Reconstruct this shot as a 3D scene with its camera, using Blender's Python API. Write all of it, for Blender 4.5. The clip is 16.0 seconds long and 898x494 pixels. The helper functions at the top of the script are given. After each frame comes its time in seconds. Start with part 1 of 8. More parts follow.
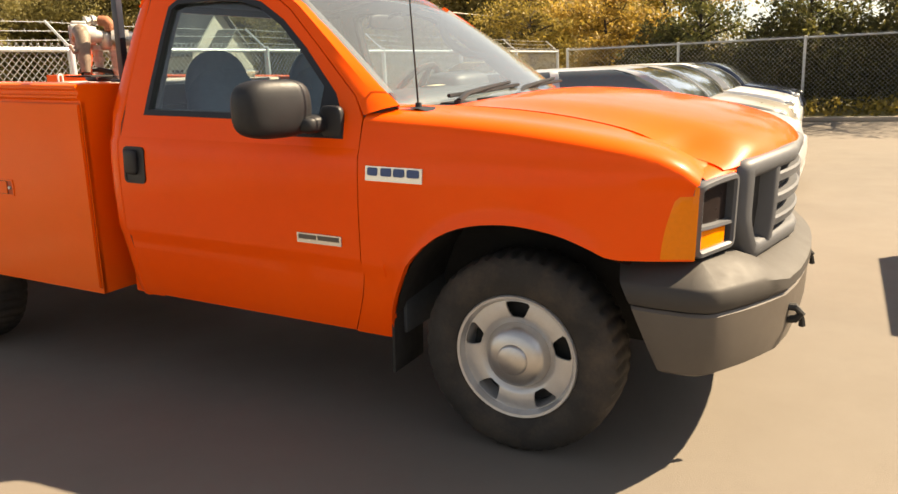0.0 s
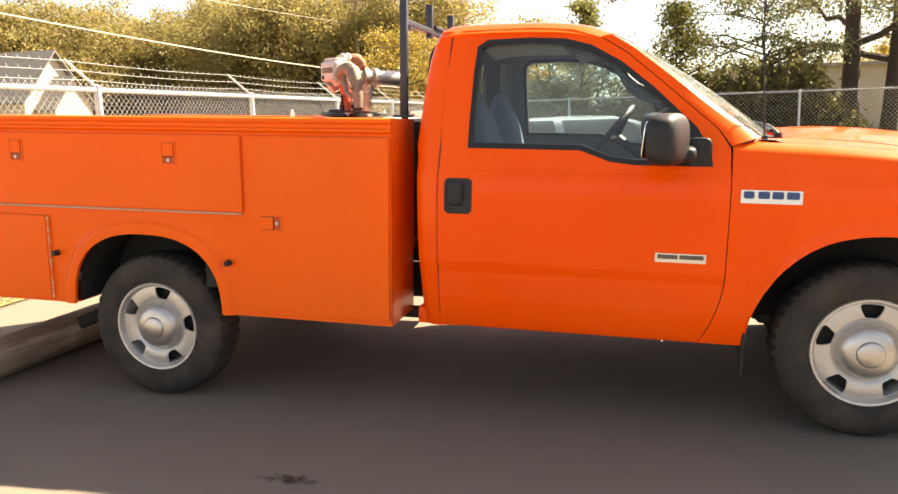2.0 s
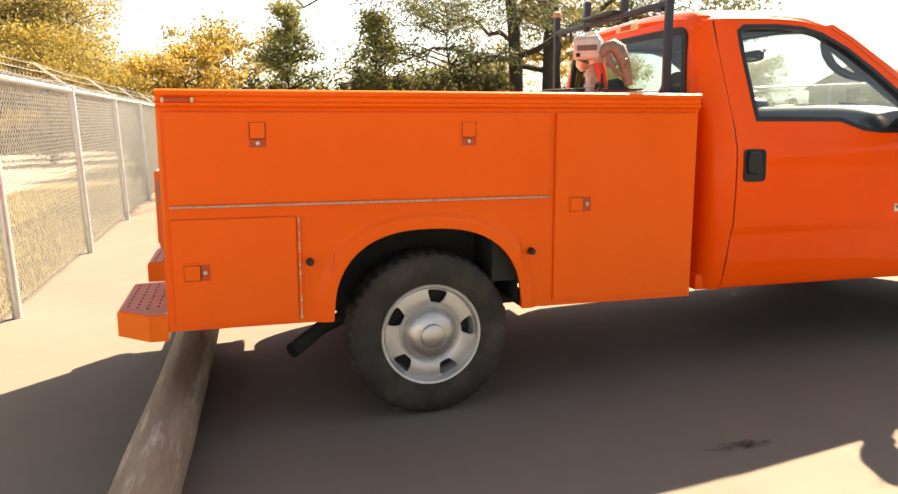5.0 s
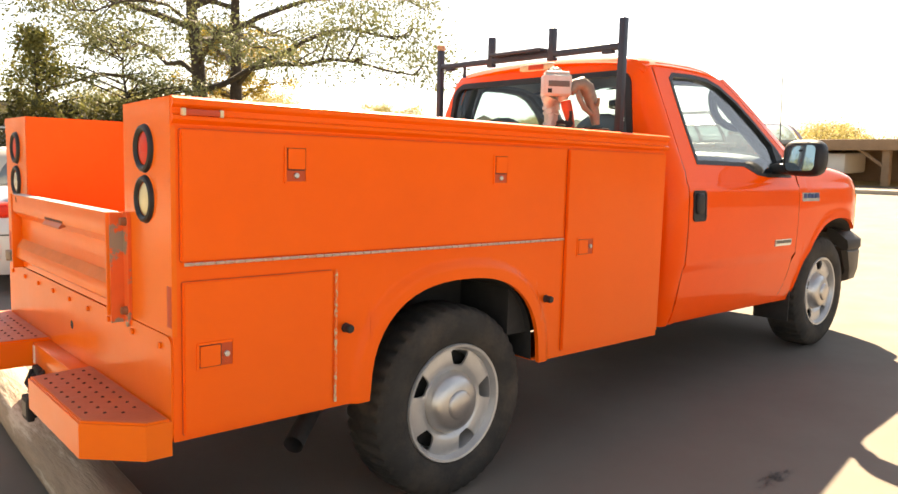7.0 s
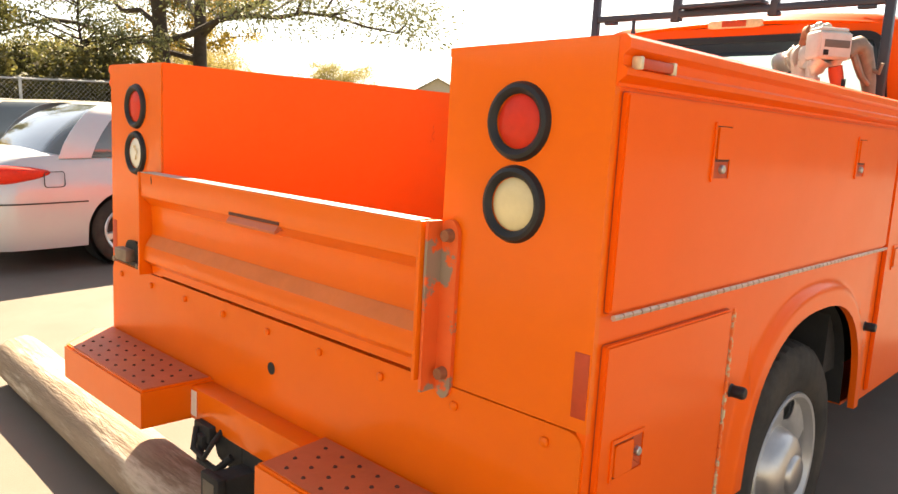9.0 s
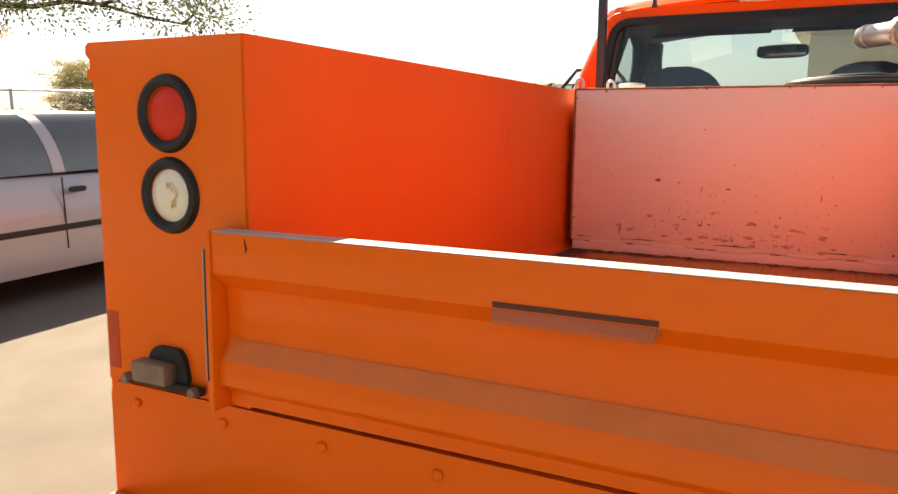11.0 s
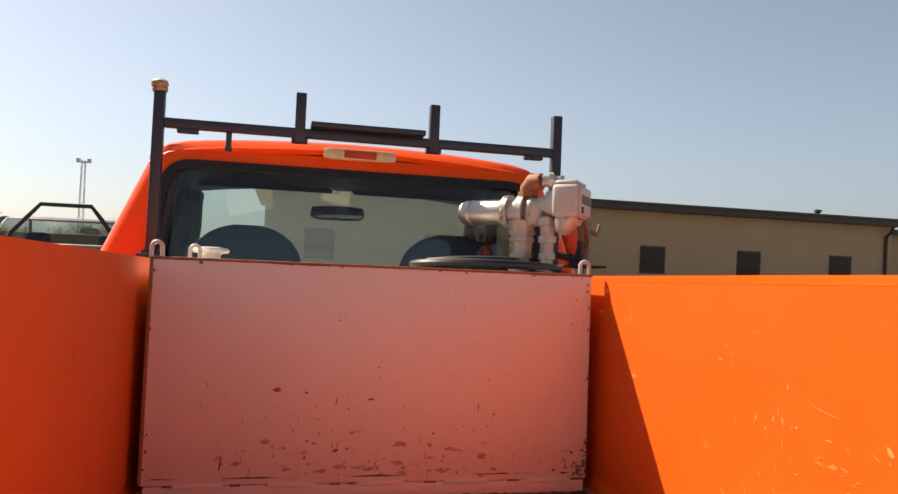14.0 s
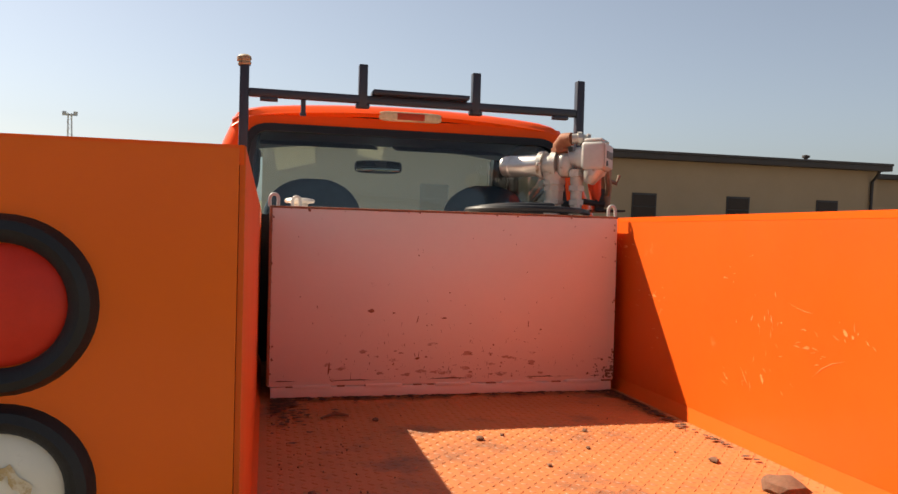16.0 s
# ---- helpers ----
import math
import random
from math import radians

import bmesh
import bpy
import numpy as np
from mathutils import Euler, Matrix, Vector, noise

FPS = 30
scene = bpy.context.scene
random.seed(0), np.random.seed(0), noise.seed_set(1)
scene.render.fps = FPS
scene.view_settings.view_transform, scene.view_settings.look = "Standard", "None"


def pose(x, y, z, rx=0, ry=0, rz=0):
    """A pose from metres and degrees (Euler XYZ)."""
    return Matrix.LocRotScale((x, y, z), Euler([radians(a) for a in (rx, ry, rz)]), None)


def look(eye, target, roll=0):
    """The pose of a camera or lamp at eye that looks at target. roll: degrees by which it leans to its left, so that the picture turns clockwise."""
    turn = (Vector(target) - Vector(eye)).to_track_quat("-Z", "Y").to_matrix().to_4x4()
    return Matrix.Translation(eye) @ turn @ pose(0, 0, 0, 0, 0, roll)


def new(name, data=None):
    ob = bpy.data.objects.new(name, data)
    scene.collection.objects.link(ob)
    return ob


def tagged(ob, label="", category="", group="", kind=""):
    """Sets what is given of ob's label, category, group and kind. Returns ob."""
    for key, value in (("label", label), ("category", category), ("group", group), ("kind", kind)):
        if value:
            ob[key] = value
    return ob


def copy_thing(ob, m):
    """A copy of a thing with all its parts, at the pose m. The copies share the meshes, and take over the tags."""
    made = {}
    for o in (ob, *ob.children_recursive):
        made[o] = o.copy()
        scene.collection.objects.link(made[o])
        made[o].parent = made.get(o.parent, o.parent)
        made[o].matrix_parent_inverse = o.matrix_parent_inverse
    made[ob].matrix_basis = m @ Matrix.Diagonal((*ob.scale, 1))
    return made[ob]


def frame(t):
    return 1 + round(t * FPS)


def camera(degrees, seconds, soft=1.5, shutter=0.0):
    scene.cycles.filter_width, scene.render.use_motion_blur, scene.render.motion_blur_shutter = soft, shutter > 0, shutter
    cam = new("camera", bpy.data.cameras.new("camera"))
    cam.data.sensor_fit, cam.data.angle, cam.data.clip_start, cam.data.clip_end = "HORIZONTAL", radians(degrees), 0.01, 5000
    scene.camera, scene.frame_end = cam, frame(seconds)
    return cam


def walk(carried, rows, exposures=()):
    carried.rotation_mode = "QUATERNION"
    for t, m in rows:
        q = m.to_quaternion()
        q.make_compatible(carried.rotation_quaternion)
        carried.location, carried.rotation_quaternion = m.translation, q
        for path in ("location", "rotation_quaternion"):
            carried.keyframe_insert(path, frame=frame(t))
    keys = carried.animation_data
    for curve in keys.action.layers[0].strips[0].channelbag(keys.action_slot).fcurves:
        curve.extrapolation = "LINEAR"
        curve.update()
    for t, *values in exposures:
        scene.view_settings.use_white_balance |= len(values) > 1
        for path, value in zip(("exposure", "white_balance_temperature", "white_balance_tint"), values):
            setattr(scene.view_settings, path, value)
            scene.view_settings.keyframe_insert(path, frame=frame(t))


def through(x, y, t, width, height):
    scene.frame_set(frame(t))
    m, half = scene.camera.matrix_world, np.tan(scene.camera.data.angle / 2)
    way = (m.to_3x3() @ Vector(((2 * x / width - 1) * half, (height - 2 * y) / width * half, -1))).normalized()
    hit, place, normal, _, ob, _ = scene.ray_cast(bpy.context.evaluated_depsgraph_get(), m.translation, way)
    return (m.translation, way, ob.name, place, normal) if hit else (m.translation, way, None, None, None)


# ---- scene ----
cam = camera(61.3, 16.0)
PATH = [
    (0, (4.485, -3.382, 1.434), (3.586, -1.653, 0.980), -2.5),
    (0.5, (4.035, -3.747, 1.395), (3.226, -1.953, 1.039), -1.0),
    (1, (3.585, -3.953, 1.431), (2.75, -2.168, 1.086), -4.6),
    (1.5, (3.055, -4.169, 1.411), (2.337, -2.334, 1.068), -3.7),
    (2, (2.499, -4.392, 1.438), (2.017, -2.48, 1.102), -1.8),
    (2.4, (1.987, -4.495, 1.427), (1.547, -2.58, 1.054), -2.8),
    (2.5, (1.895, -4.537, 1.422), (1.473, -2.617, 1.053), -3.0),
    (3, (1.318, -4.69, 1.409), (1.064, -2.733, 1.083), -0.3),
    (3.5, (0.774, -4.675, 1.422), (0.665, -2.718, 1.023), -2.1),
    (4, (0.25, -4.678, 1.404), (0.281, -2.712, 1.034), -1.9),
    (4.2, (0.006, -4.629, 1.399), (0.155, -2.668, 1.039), -2.2),
    (6.3, (-1.581, -3.646, 1.418), (-0.568, -1.952, 1.095), -0.1),
    (6.5, (-1.69, -3.544, 1.436), (-0.569, -1.919, 1.115), 0.1),
    (7, (-1.923, -3.123, 1.400), (-0.61, -1.638, 1.135), -0.1),
    (7.5, (-2.112, -2.73, 1.416), (-0.726, -1.316, 1.139), -1.5),
    (8, (-2.115, -2.336, 1.429), (-0.778, -0.888, 1.090), -1.4),
    (8.5, (-2.148, -2.011, 1.420), (-0.78, -0.598, 1.057), 0.6),
    (9, (-2.187, -1.693, 1.412), (-0.77, -0.328, 1.055), 1.6),
    (9.2, (-2.168, -1.562, 1.407), (-0.72, -0.23, 1.047), 0.9),
    (11.3, (-2.123, -0.053, 1.405), (-0.271, 0.618, 1.062), 0.5),
    (11.5, (-2.129, 0.117, 1.438), (-0.204, 0.554, 1.119), 2.3),
    (12, (-1.954, 0.321, 1.468), (0.037, 0.419, 1.311), 0.3),
    (12.5, (-1.807, 0.375, 1.506), (0.184, 0.194, 1.428), 0.7),
    (13, (-1.659, 0.383, 1.517), (0.316, 0.068, 1.520), 0.3),
    (13.5, (-1.459, 0.321, 1.527), (0.495, -0.105, 1.527), 1.6),
    (14, (-1.334, 0.282, 1.502), (0.617, -0.158, 1.523), 2.7),
    (14.5, (-1.33, 0.279, 1.507), (0.629, -0.123, 1.494), 2.3),
    (15, (-1.409, 0.318, 1.497), (0.553, -0.067, 1.447), 2.1),
    (15.5, (-1.613, 0.443, 1.497), (0.348, 0.061, 1.408), 1.9),
    (16, (-1.757, 0.602, 1.486), (0.183, 0.131, 1.375), 2.0),
]
LIGHT = [(0, 1.89, 7300, 10), (0.5, 2.19, 7300, 10), (1.2, 2.54, 7300, 10), (2.6, 2.54, 7300, 10), (3.6, 2.19, 7300, 10), (4.2, 2.24, 7300, 10), (7.0, 2.54, 7200, 10), (9.2, 2.44, 7200, 10), (11.4, 1.75, 6800, 10), (12.0, 1.70, 6600, 10), (12.6, 1.50, 6400, 10), (13.0, 1.32, 6300, 10), (13.5, 1.08, 6300, 10), (14.0, 1.10, 6300, 10), (14.5, 1.22, 6300, 10), (15.5, 1.12, 6300, 10), (16.0, 1.01, 6300, 10)]
walk(cam, [(t, look(eye, target, roll)) for t, eye, target, roll in PATH], LIGHT)

# ---- world, sun, exposure ----
SUN = Vector((0.80, 0.685, 1.0)).normalized()
world = bpy.data.worlds.new("sky")
scene.world = world
world.use_nodes = True
wn = world.node_tree
sky = wn.nodes.new("ShaderNodeTexSky")
sky.sky_type = "NISHITA"
sky.sun_disc = False
sky.sun_elevation = math.asin(SUN.z)
sky.sun_rotation = math.atan2(SUN.x, SUN.y)
sky.air_density, sky.dust_density, sky.ozone_density = 1.0, 1.1, 2.2
haze = wn.nodes.new("ShaderNodeHueSaturation")
haze.inputs["Saturation"].default_value = 0.55
wn.links.new(sky.outputs[0], haze.inputs["Color"])
wn.links.new(haze.outputs[0], wn.nodes["Background"].inputs[0])
wn.nodes["Background"].inputs[1].default_value = 0.052
lamp = bpy.data.lights.new("sun", "SUN")
lamp.energy, lamp.angle, lamp.color = 5.0, radians(0.6), (1.0, 0.85, 0.64)
sun = new("sun", lamp)
sun.matrix_world = look(SUN * 60, (0, 0, 0))


# ---- materials ----
def surface(name, col, rough=0.5, metal=0.0, vary=0.1, scale=4.0, bump=0.0, bscale=80.0, coat=0.0, spots=None, spot_scale=9.0,
            spot_level=0.62, spot_edge=0.06, rough_vary=0.1, big=None, spec=0.5, coat_rough=0.06, stretch=None, coat_ior=1.5):
    """A surface with two scales of variation, fine relief and, where given, spots of a second colour."""
    m = bpy.data.materials.new(name)
    m.use_nodes = True
    t = m.node_tree
    b = t.nodes["Principled BSDF"]
    co = t.nodes.new("ShaderNodeTexCoord").outputs["Object"]
    if stretch:
        mp = t.nodes.new("ShaderNodeMapping")
        mp.inputs["Scale"].default_value = stretch
        t.links.new(co, mp.inputs["Vector"])
        co = mp.outputs[0]

    def noise_tex(s, detail=4.0, rough_n=0.6):
        n = t.nodes.new("ShaderNodeTexNoise")
        n.inputs["Scale"].default_value = s
        n.inputs["Detail"].default_value = detail
        n.inputs["Roughness"].default_value = rough_n
        t.links.new(co, n.inputs["Vector"])
        return n.outputs["Fac"]

    def mix(fac, a, c):
        x = t.nodes.new("ShaderNodeMix")
        x.data_type = "RGBA"
        for s, v in ((x.inputs[0], fac), (x.inputs[6], a), (x.inputs[7], c)):
            if isinstance(v, bpy.types.NodeSocket):
                t.links.new(v, s)
            elif isinstance(v, tuple):
                s.default_value = (*v, 1.0)
            else:
                s.default_value = v
        return x.outputs[2]

    def ramp(sock, lo, hi):
        r = t.nodes.new("ShaderNodeMapRange")
        t.links.new(sock, r.inputs[0])
        r.inputs[1].default_value, r.inputs[2].default_value = lo, hi
        return r.outputs[0]

    dark = tuple(max(0.0, c * (1 - vary)) for c in col)
    lite = tuple(min(1.0, c * (1 + vary)) for c in col)
    c = mix(ramp(noise_tex(scale), 0.3, 0.7), dark, lite)
    if big:
        c = mix(ramp(noise_tex(big[0], 3.0), big[2], big[3]), c, big[1])
    c2 = mix(ramp(noise_tex(scale * 11, 3.0), 0.25, 0.75), tuple(x * (1 - vary * 0.5) for x in col), tuple(min(1, x * (1 + vary * 0.5)) for x in col))
    c = mix(0.35, c, c2)
    if spots:
        c = mix(ramp(noise_tex(spot_scale, 8.0, 0.68), spot_level, spot_level + spot_edge), c, spots)
    t.links.new(c, b.inputs["Base Color"])
    t.links.new(ramp_out(t, noise_tex(scale * 2.3), rough - rough_vary * rough, rough + rough_vary * rough), b.inputs["Roughness"])
    b.inputs["Metallic"].default_value = metal
    b.inputs["Specular IOR Level"].default_value = spec
    b.inputs["Coat Weight"].default_value = coat
    b.inputs["Coat Roughness"].default_value = coat_rough
    b.inputs["Coat IOR"].default_value = coat_ior
    if bump:
        bp = t.nodes.new("ShaderNodeBump")
        bp.inputs["Strength"].default_value = 1.0
        bp.inputs["Distance"].default_value = bump
        t.links.new(noise_tex(bscale, 5.0, 0.65), bp.inputs["Height"])
        t.links.new(bp.outputs[0], b.inputs["Normal"])
    return m


def ramp_out(t, sock, lo, hi):
    r = t.nodes.new("ShaderNodeMapRange")
    t.links.new(sock, r.inputs[0])
    r.inputs[1].default_value, r.inputs[2].default_value = 0.3, 0.7
    r.inputs[3].default_value, r.inputs[4].default_value = lo, hi
    return r.outputs[0]


def glass(name, tint, least=0.05, most=0.75, rough=0.01, power=4.0, dust=0.0):
    """A thin pane: clear through, with a mirror gloss that grows at grazing angles."""
    m = bpy.data.materials.new(name)
    m.use_nodes = True
    t = m.node_tree
    t.nodes.remove(t.nodes["Principled BSDF"])
    out = t.nodes["Material Output"]
    clear, gloss, lw, mx, pw, rg = (t.nodes.new(n) for n in ("ShaderNodeBsdfTransparent", "ShaderNodeBsdfGlossy", "ShaderNodeLayerWeight", "ShaderNodeMixShader", "ShaderNodeMath", "ShaderNodeMapRange"))
    clear.inputs[0].default_value = (*tint, 1)
    gloss.inputs["Roughness"].default_value = rough
    pw.operation = "POWER"
    pw.inputs[1].default_value = power
    t.links.new(lw.outputs["Facing"], pw.inputs[0])
    t.links.new(pw.outputs[0], rg.inputs[0])
    rg.inputs[3].default_value, rg.inputs[4].default_value = least, most
    t.links.new(rg.outputs[0], mx.inputs[0])
    t.links.new(clear.outputs[0], mx.inputs[1])
    t.links.new(gloss.outputs[0], mx.inputs[2])
    last = mx
    if dust:
        film_d = t.nodes.new("ShaderNodeBsdfDiffuse")
        film_t = t.nodes.new("ShaderNodeBsdfTranslucent")
        both, last = t.nodes.new("ShaderNodeMixShader"), t.nodes.new("ShaderNodeMixShader")
        for n in (film_d, film_t):
            n.inputs[0].default_value = (0.62, 0.64, 0.58, 1)
        t.links.new(film_d.outputs[0], both.inputs[1])
        t.links.new(film_t.outputs[0], both.inputs[2])
        last.inputs[0].default_value = dust
        t.links.new(mx.outputs[0], last.inputs[1])
        t.links.new(both.outputs[0], last.inputs[2])
    t.links.new(last.outputs[0], out.inputs[0])
    return m


ORANGE = (0.92, 0.086, 0.004)
m_paint = surface("orange paint", ORANGE, 0.34, vary=0.06, scale=2.2, big=(1.2, (0.93, 0.112, 0.010), 0.44, 0.72), bump=0.0004, bscale=7, coat=0.65, spec=0.05, coat_rough=0.05, coat_ior=1.24)
m_body = surface("orange utility body paint", (0.89, 0.116, 0.006), 0.40, vary=0.07, scale=1.3, big=(0.9, (0.86, 0.132, 0.012), 0.46, 0.72), bump=0.0007, bscale=5, coat=0.6, spec=0.07, coat_rough=0.14, coat_ior=1.24)
# Yellower copy of the body paint: warm light on rear faces painted in.
m_rear = surface("rear orange paint, warm bounce painted in", (0.83, 0.142, 0.006), 0.42, vary=0.07, scale=1.6, bump=0.0007, bscale=5, coat=0.7, spec=0.09, coat_rough=0.16, coat_ior=1.28)
m_bed = surface("scuffed orange bed paint", (0.68, 0.103, 0.006), 0.45, spec=0.15, vary=0.09, scale=2.2, bump=0.0012, bscale=6, coat=0.3, coat_ior=1.25, coat_rough=0.2,
                spots=(0.80, 0.22, 0.06), spot_scale=8.5, spot_level=0.66, spot_edge=0.16)
m_bedleft = surface("smooth orange bed paint", (0.66, 0.122, 0.017), 0.5, spec=0.1, vary=0.07, scale=1.8, bump=0.0010, bscale=6)
m_floor = surface("worn orange tread plate", (0.46, 0.150, 0.040), 0.6, vary=0.16, scale=3.0, bump=0.0008, bscale=60,
                  spots=(0.18, 0.08, 0.04), spot_scale=4.0, spot_level=0.53, spot_edge=0.16)
m_step = surface("faded red-brown step paint", (0.50, 0.12, 0.045), 0.55, vary=0.18, scale=6.0, bump=0.0006, spots=(0.6, 0.16, 0.03), spot_scale=4, spot_level=0.55, spot_edge=0.2)
m_tank = surface("faded salmon tank paint", (0.76, 0.61, 0.515), 0.55, vary=0.05, scale=2.0, bump=0.0008, bscale=30,
                 spots=(0.30, 0.15, 0.10), spot_scale=3.0, spot_level=0.64, spot_edge=0.1)
# Darker orange: the shade in latch trays and door gaps is painted in.
m_tray = surface("orange with recess shade painted in", (0.50, 0.060, 0.007), 0.6, vary=0.15, scale=20)
m_worn = surface("orange paint worn to grey primer", (0.78, 0.12, 0.02), 0.5, vary=0.1, scale=6, spots=(0.30, 0.22, 0.16), spot_scale=7.0, spot_level=0.55, spot_edge=0.03)
m_black = surface("black textured plastic", (0.018, 0.018, 0.020), 0.48, spec=0.3, vary=0.25, scale=8, bump=0.0004, bscale=300)
m_rubber = surface("tyre rubber", (0.034, 0.031, 0.028), 0.8, vary=0.3, scale=9, bump=0.0006, bscale=120, spots=(0.085, 0.066, 0.050), spot_scale=5, spot_level=0.46, spot_edge=0.3, spec=0.25)
# Near-black stands in for the shade between cab and utility body.
m_bulk = surface("near-black, gap shade painted in", (0.035, 0.024, 0.020), 0.85, vary=0.3, scale=8)
m_dark = surface("dark underbody steel", (0.018, 0.017, 0.016), 0.8, vary=0.3, scale=6, bump=0.001)
m_grey = surface("grey bumper plastic", (0.090, 0.075, 0.062), 0.5, vary=0.12, scale=5, bump=0.0004, bscale=250)
m_grey2 = surface("dark grey pad plastic", (0.050, 0.045, 0.041), 0.62, spec=0.3, vary=0.12, scale=5, bump=0.0004, bscale=250)
m_grille = surface("grey grille plastic", (0.088, 0.090, 0.097), 0.5, spec=0.35, vary=0.08, scale=5)
m_steel = surface("silver wheel paint", (0.52, 0.51, 0.50), 0.36, metal=0.55, vary=0.12, scale=9, spots=(0.22, 0.18, 0.14), spot_scale=14, spot_level=0.66, spot_edge=0.1)
m_chrome = surface("dull chrome", (0.52, 0.50, 0.48), 0.36, metal=0.85, vary=0.1, scale=20, spots=(0.3, 0.26, 0.22), spot_scale=12, spot_level=0.64, spot_edge=0.1)
m_alu = surface("cast aluminium", (0.46, 0.43, 0.39), 0.45, metal=0.5, vary=0.18, scale=25, bump=0.0006, bscale=90, spots=(0.24, 0.15, 0.09), spot_scale=14, spot_level=0.56, spot_edge=0.1)
m_gunmetal = surface("grimy gunmetal", (0.21, 0.155, 0.115), 0.55, metal=0.3, vary=0.3, scale=30, bump=0.0006, bscale=90)
m_whitemetal = surface("white enamel with rust", (0.45, 0.44, 0.42), 0.45, vary=0.14, scale=15, spots=(0.35, 0.16, 0.07), spot_scale=22, spot_level=0.64, spot_edge=0.08)
m_rust = surface("rusty brown iron", (0.27, 0.10, 0.045), 0.75, vary=0.35, scale=30, bump=0.001, bscale=120)
m_galv = surface("galvanised steel", (0.50, 0.51, 0.52), 0.42, metal=0.6, vary=0.12, scale=12)
m_dullhinge = surface("dull steel hinge with orange overspray", (0.55, 0.40, 0.30), 0.45, metal=0.35, vary=0.3, scale=60, spots=(0.60, 0.16, 0.03), spot_scale=8, spot_level=0.56, spot_edge=0.1)
m_hinge = surface("orange painted hinge chipped to brass", (0.80, 0.15, 0.02), 0.45, vary=0.1, scale=40, spots=(0.56, 0.46, 0.28), spot_scale=26, spot_level=0.50, spot_edge=0.06)
m_rack = surface("navy-black rack enamel", (0.020, 0.022, 0.035), 0.4, vary=0.2, scale=10)
m_seat = surface("blue-grey seat cloth", (0.055, 0.092, 0.130), 0.85, vary=0.12, scale=20, bump=0.0006, bscale=300)
m_trim = surface("dark grey interior plastic", (0.060, 0.070, 0.080), 0.6, vary=0.12, scale=12)
m_liner = surface("grey headliner cloth", (0.30, 0.29, 0.28), 0.9, vary=0.06, scale=10)
m_amber = surface("amber lens", (0.85, 0.22, 0.003), 0.25, vary=0.06, scale=60, coat=0.15, spec=0.2)
m_red = surface("red lens", (0.60, 0.030, 0.012), 0.4, vary=0.12, scale=40, coat=0.08, spec=0.2)
m_clearlens = surface("ribbed clear lens", (0.66, 0.52, 0.32), 0.25, vary=0.25, scale=60, coat=0.5)
m_reflector = surface("weathered red reflector", (0.50, 0.048, 0.008), 0.5, vary=0.15, scale=30)
m_whitelens = surface("clouded white lens", (0.74, 0.71, 0.62), 0.3, vary=0.05, scale=30, coat=0.3, spots=(0.55, 0.42, 0.20), spot_scale=18, spot_level=0.66, spot_edge=0.06)
m_yellowlens = surface("yellowed lens", (0.66, 0.55, 0.31), 0.35, vary=0.10, scale=22, coat=0.2, spots=(0.52, 0.40, 0.19), spot_scale=16, spot_level=0.60, spot_edge=0.15)
m_lensstain = surface("dried brown stain", (0.50, 0.36, 0.17), 0.6, vary=0.3, scale=70, spots=(0.70, 0.62, 0.46), spot_scale=55, spot_level=0.52, spot_edge=0.1)
m_lampdark = surface("dark lamp bowl", (0.022, 0.016, 0.015), 0.3, vary=0.2, scale=20, coat=0.1, spec=0.08)
m_mirror = surface("mirror silver", (0.85, 0.87, 0.88), 0.02, metal=1.0, vary=0.0, scale=3)
m_navy = surface("navy enamel", (0.02, 0.05, 0.16), 0.3, vary=0.05, scale=40)
m_badge = surface("silver badge", (0.70, 0.68, 0.62), 0.25, metal=0.6, vary=0.05, scale=60)
# Last value: pale film that paints a reflection haze into the side glass.
m_glass = glass("cab glass", (0.70, 0.82, 0.84), 0.075, 0.85, 0.01, 2.8, 0.035)
# Shade painted into holes, slots and latch gaps; also colours dark scratches.
m_hole = surface("dark brown for shaded holes and scratches", (0.10, 0.03, 0.018), 0.8, vary=0.2, scale=40)
m_gatecap = surface("gate top worn to bare pale metal", (0.42, 0.37, 0.34), 0.55, vary=0.25, scale=9, spots=(0.55, 0.12, 0.03), spot_scale=6, spot_level=0.6, spot_edge=0.05)
m_scuff = surface("pale scuffed paint", (0.80, 0.255, 0.07), 0.5, vary=0.15, scale=30, spots=(0.70, 0.125, 0.012), spot_scale=60, spot_level=0.50, spot_edge=0.15)
m_shield = glass("windscreen glass", (0.76, 0.86, 0.88), 0.07, 0.90, 0.02, 2.4, 0.12)
m_glass2 = glass("tinted rear glass", (0.58, 0.66, 0.66))
m_dust = surface("dusty orange paint", (0.64, 0.165, 0.036), 0.75, vary=0.15, scale=7, spots=(0.62, 0.14, 0.03), spot_scale=5, spot_level=0.56, spot_edge=0.2)

# ---- tools ----
def finish(bm, angle=38):
    bmesh.ops.recalc_face_normals(bm, faces=bm.faces)
    for f in bm.faces:
        f.smooth = True
    lim = radians(angle)
    for e in bm.edges:
        if len(e.link_faces) != 2 or e.calc_face_angle(0.0) > lim:
            e.smooth = False


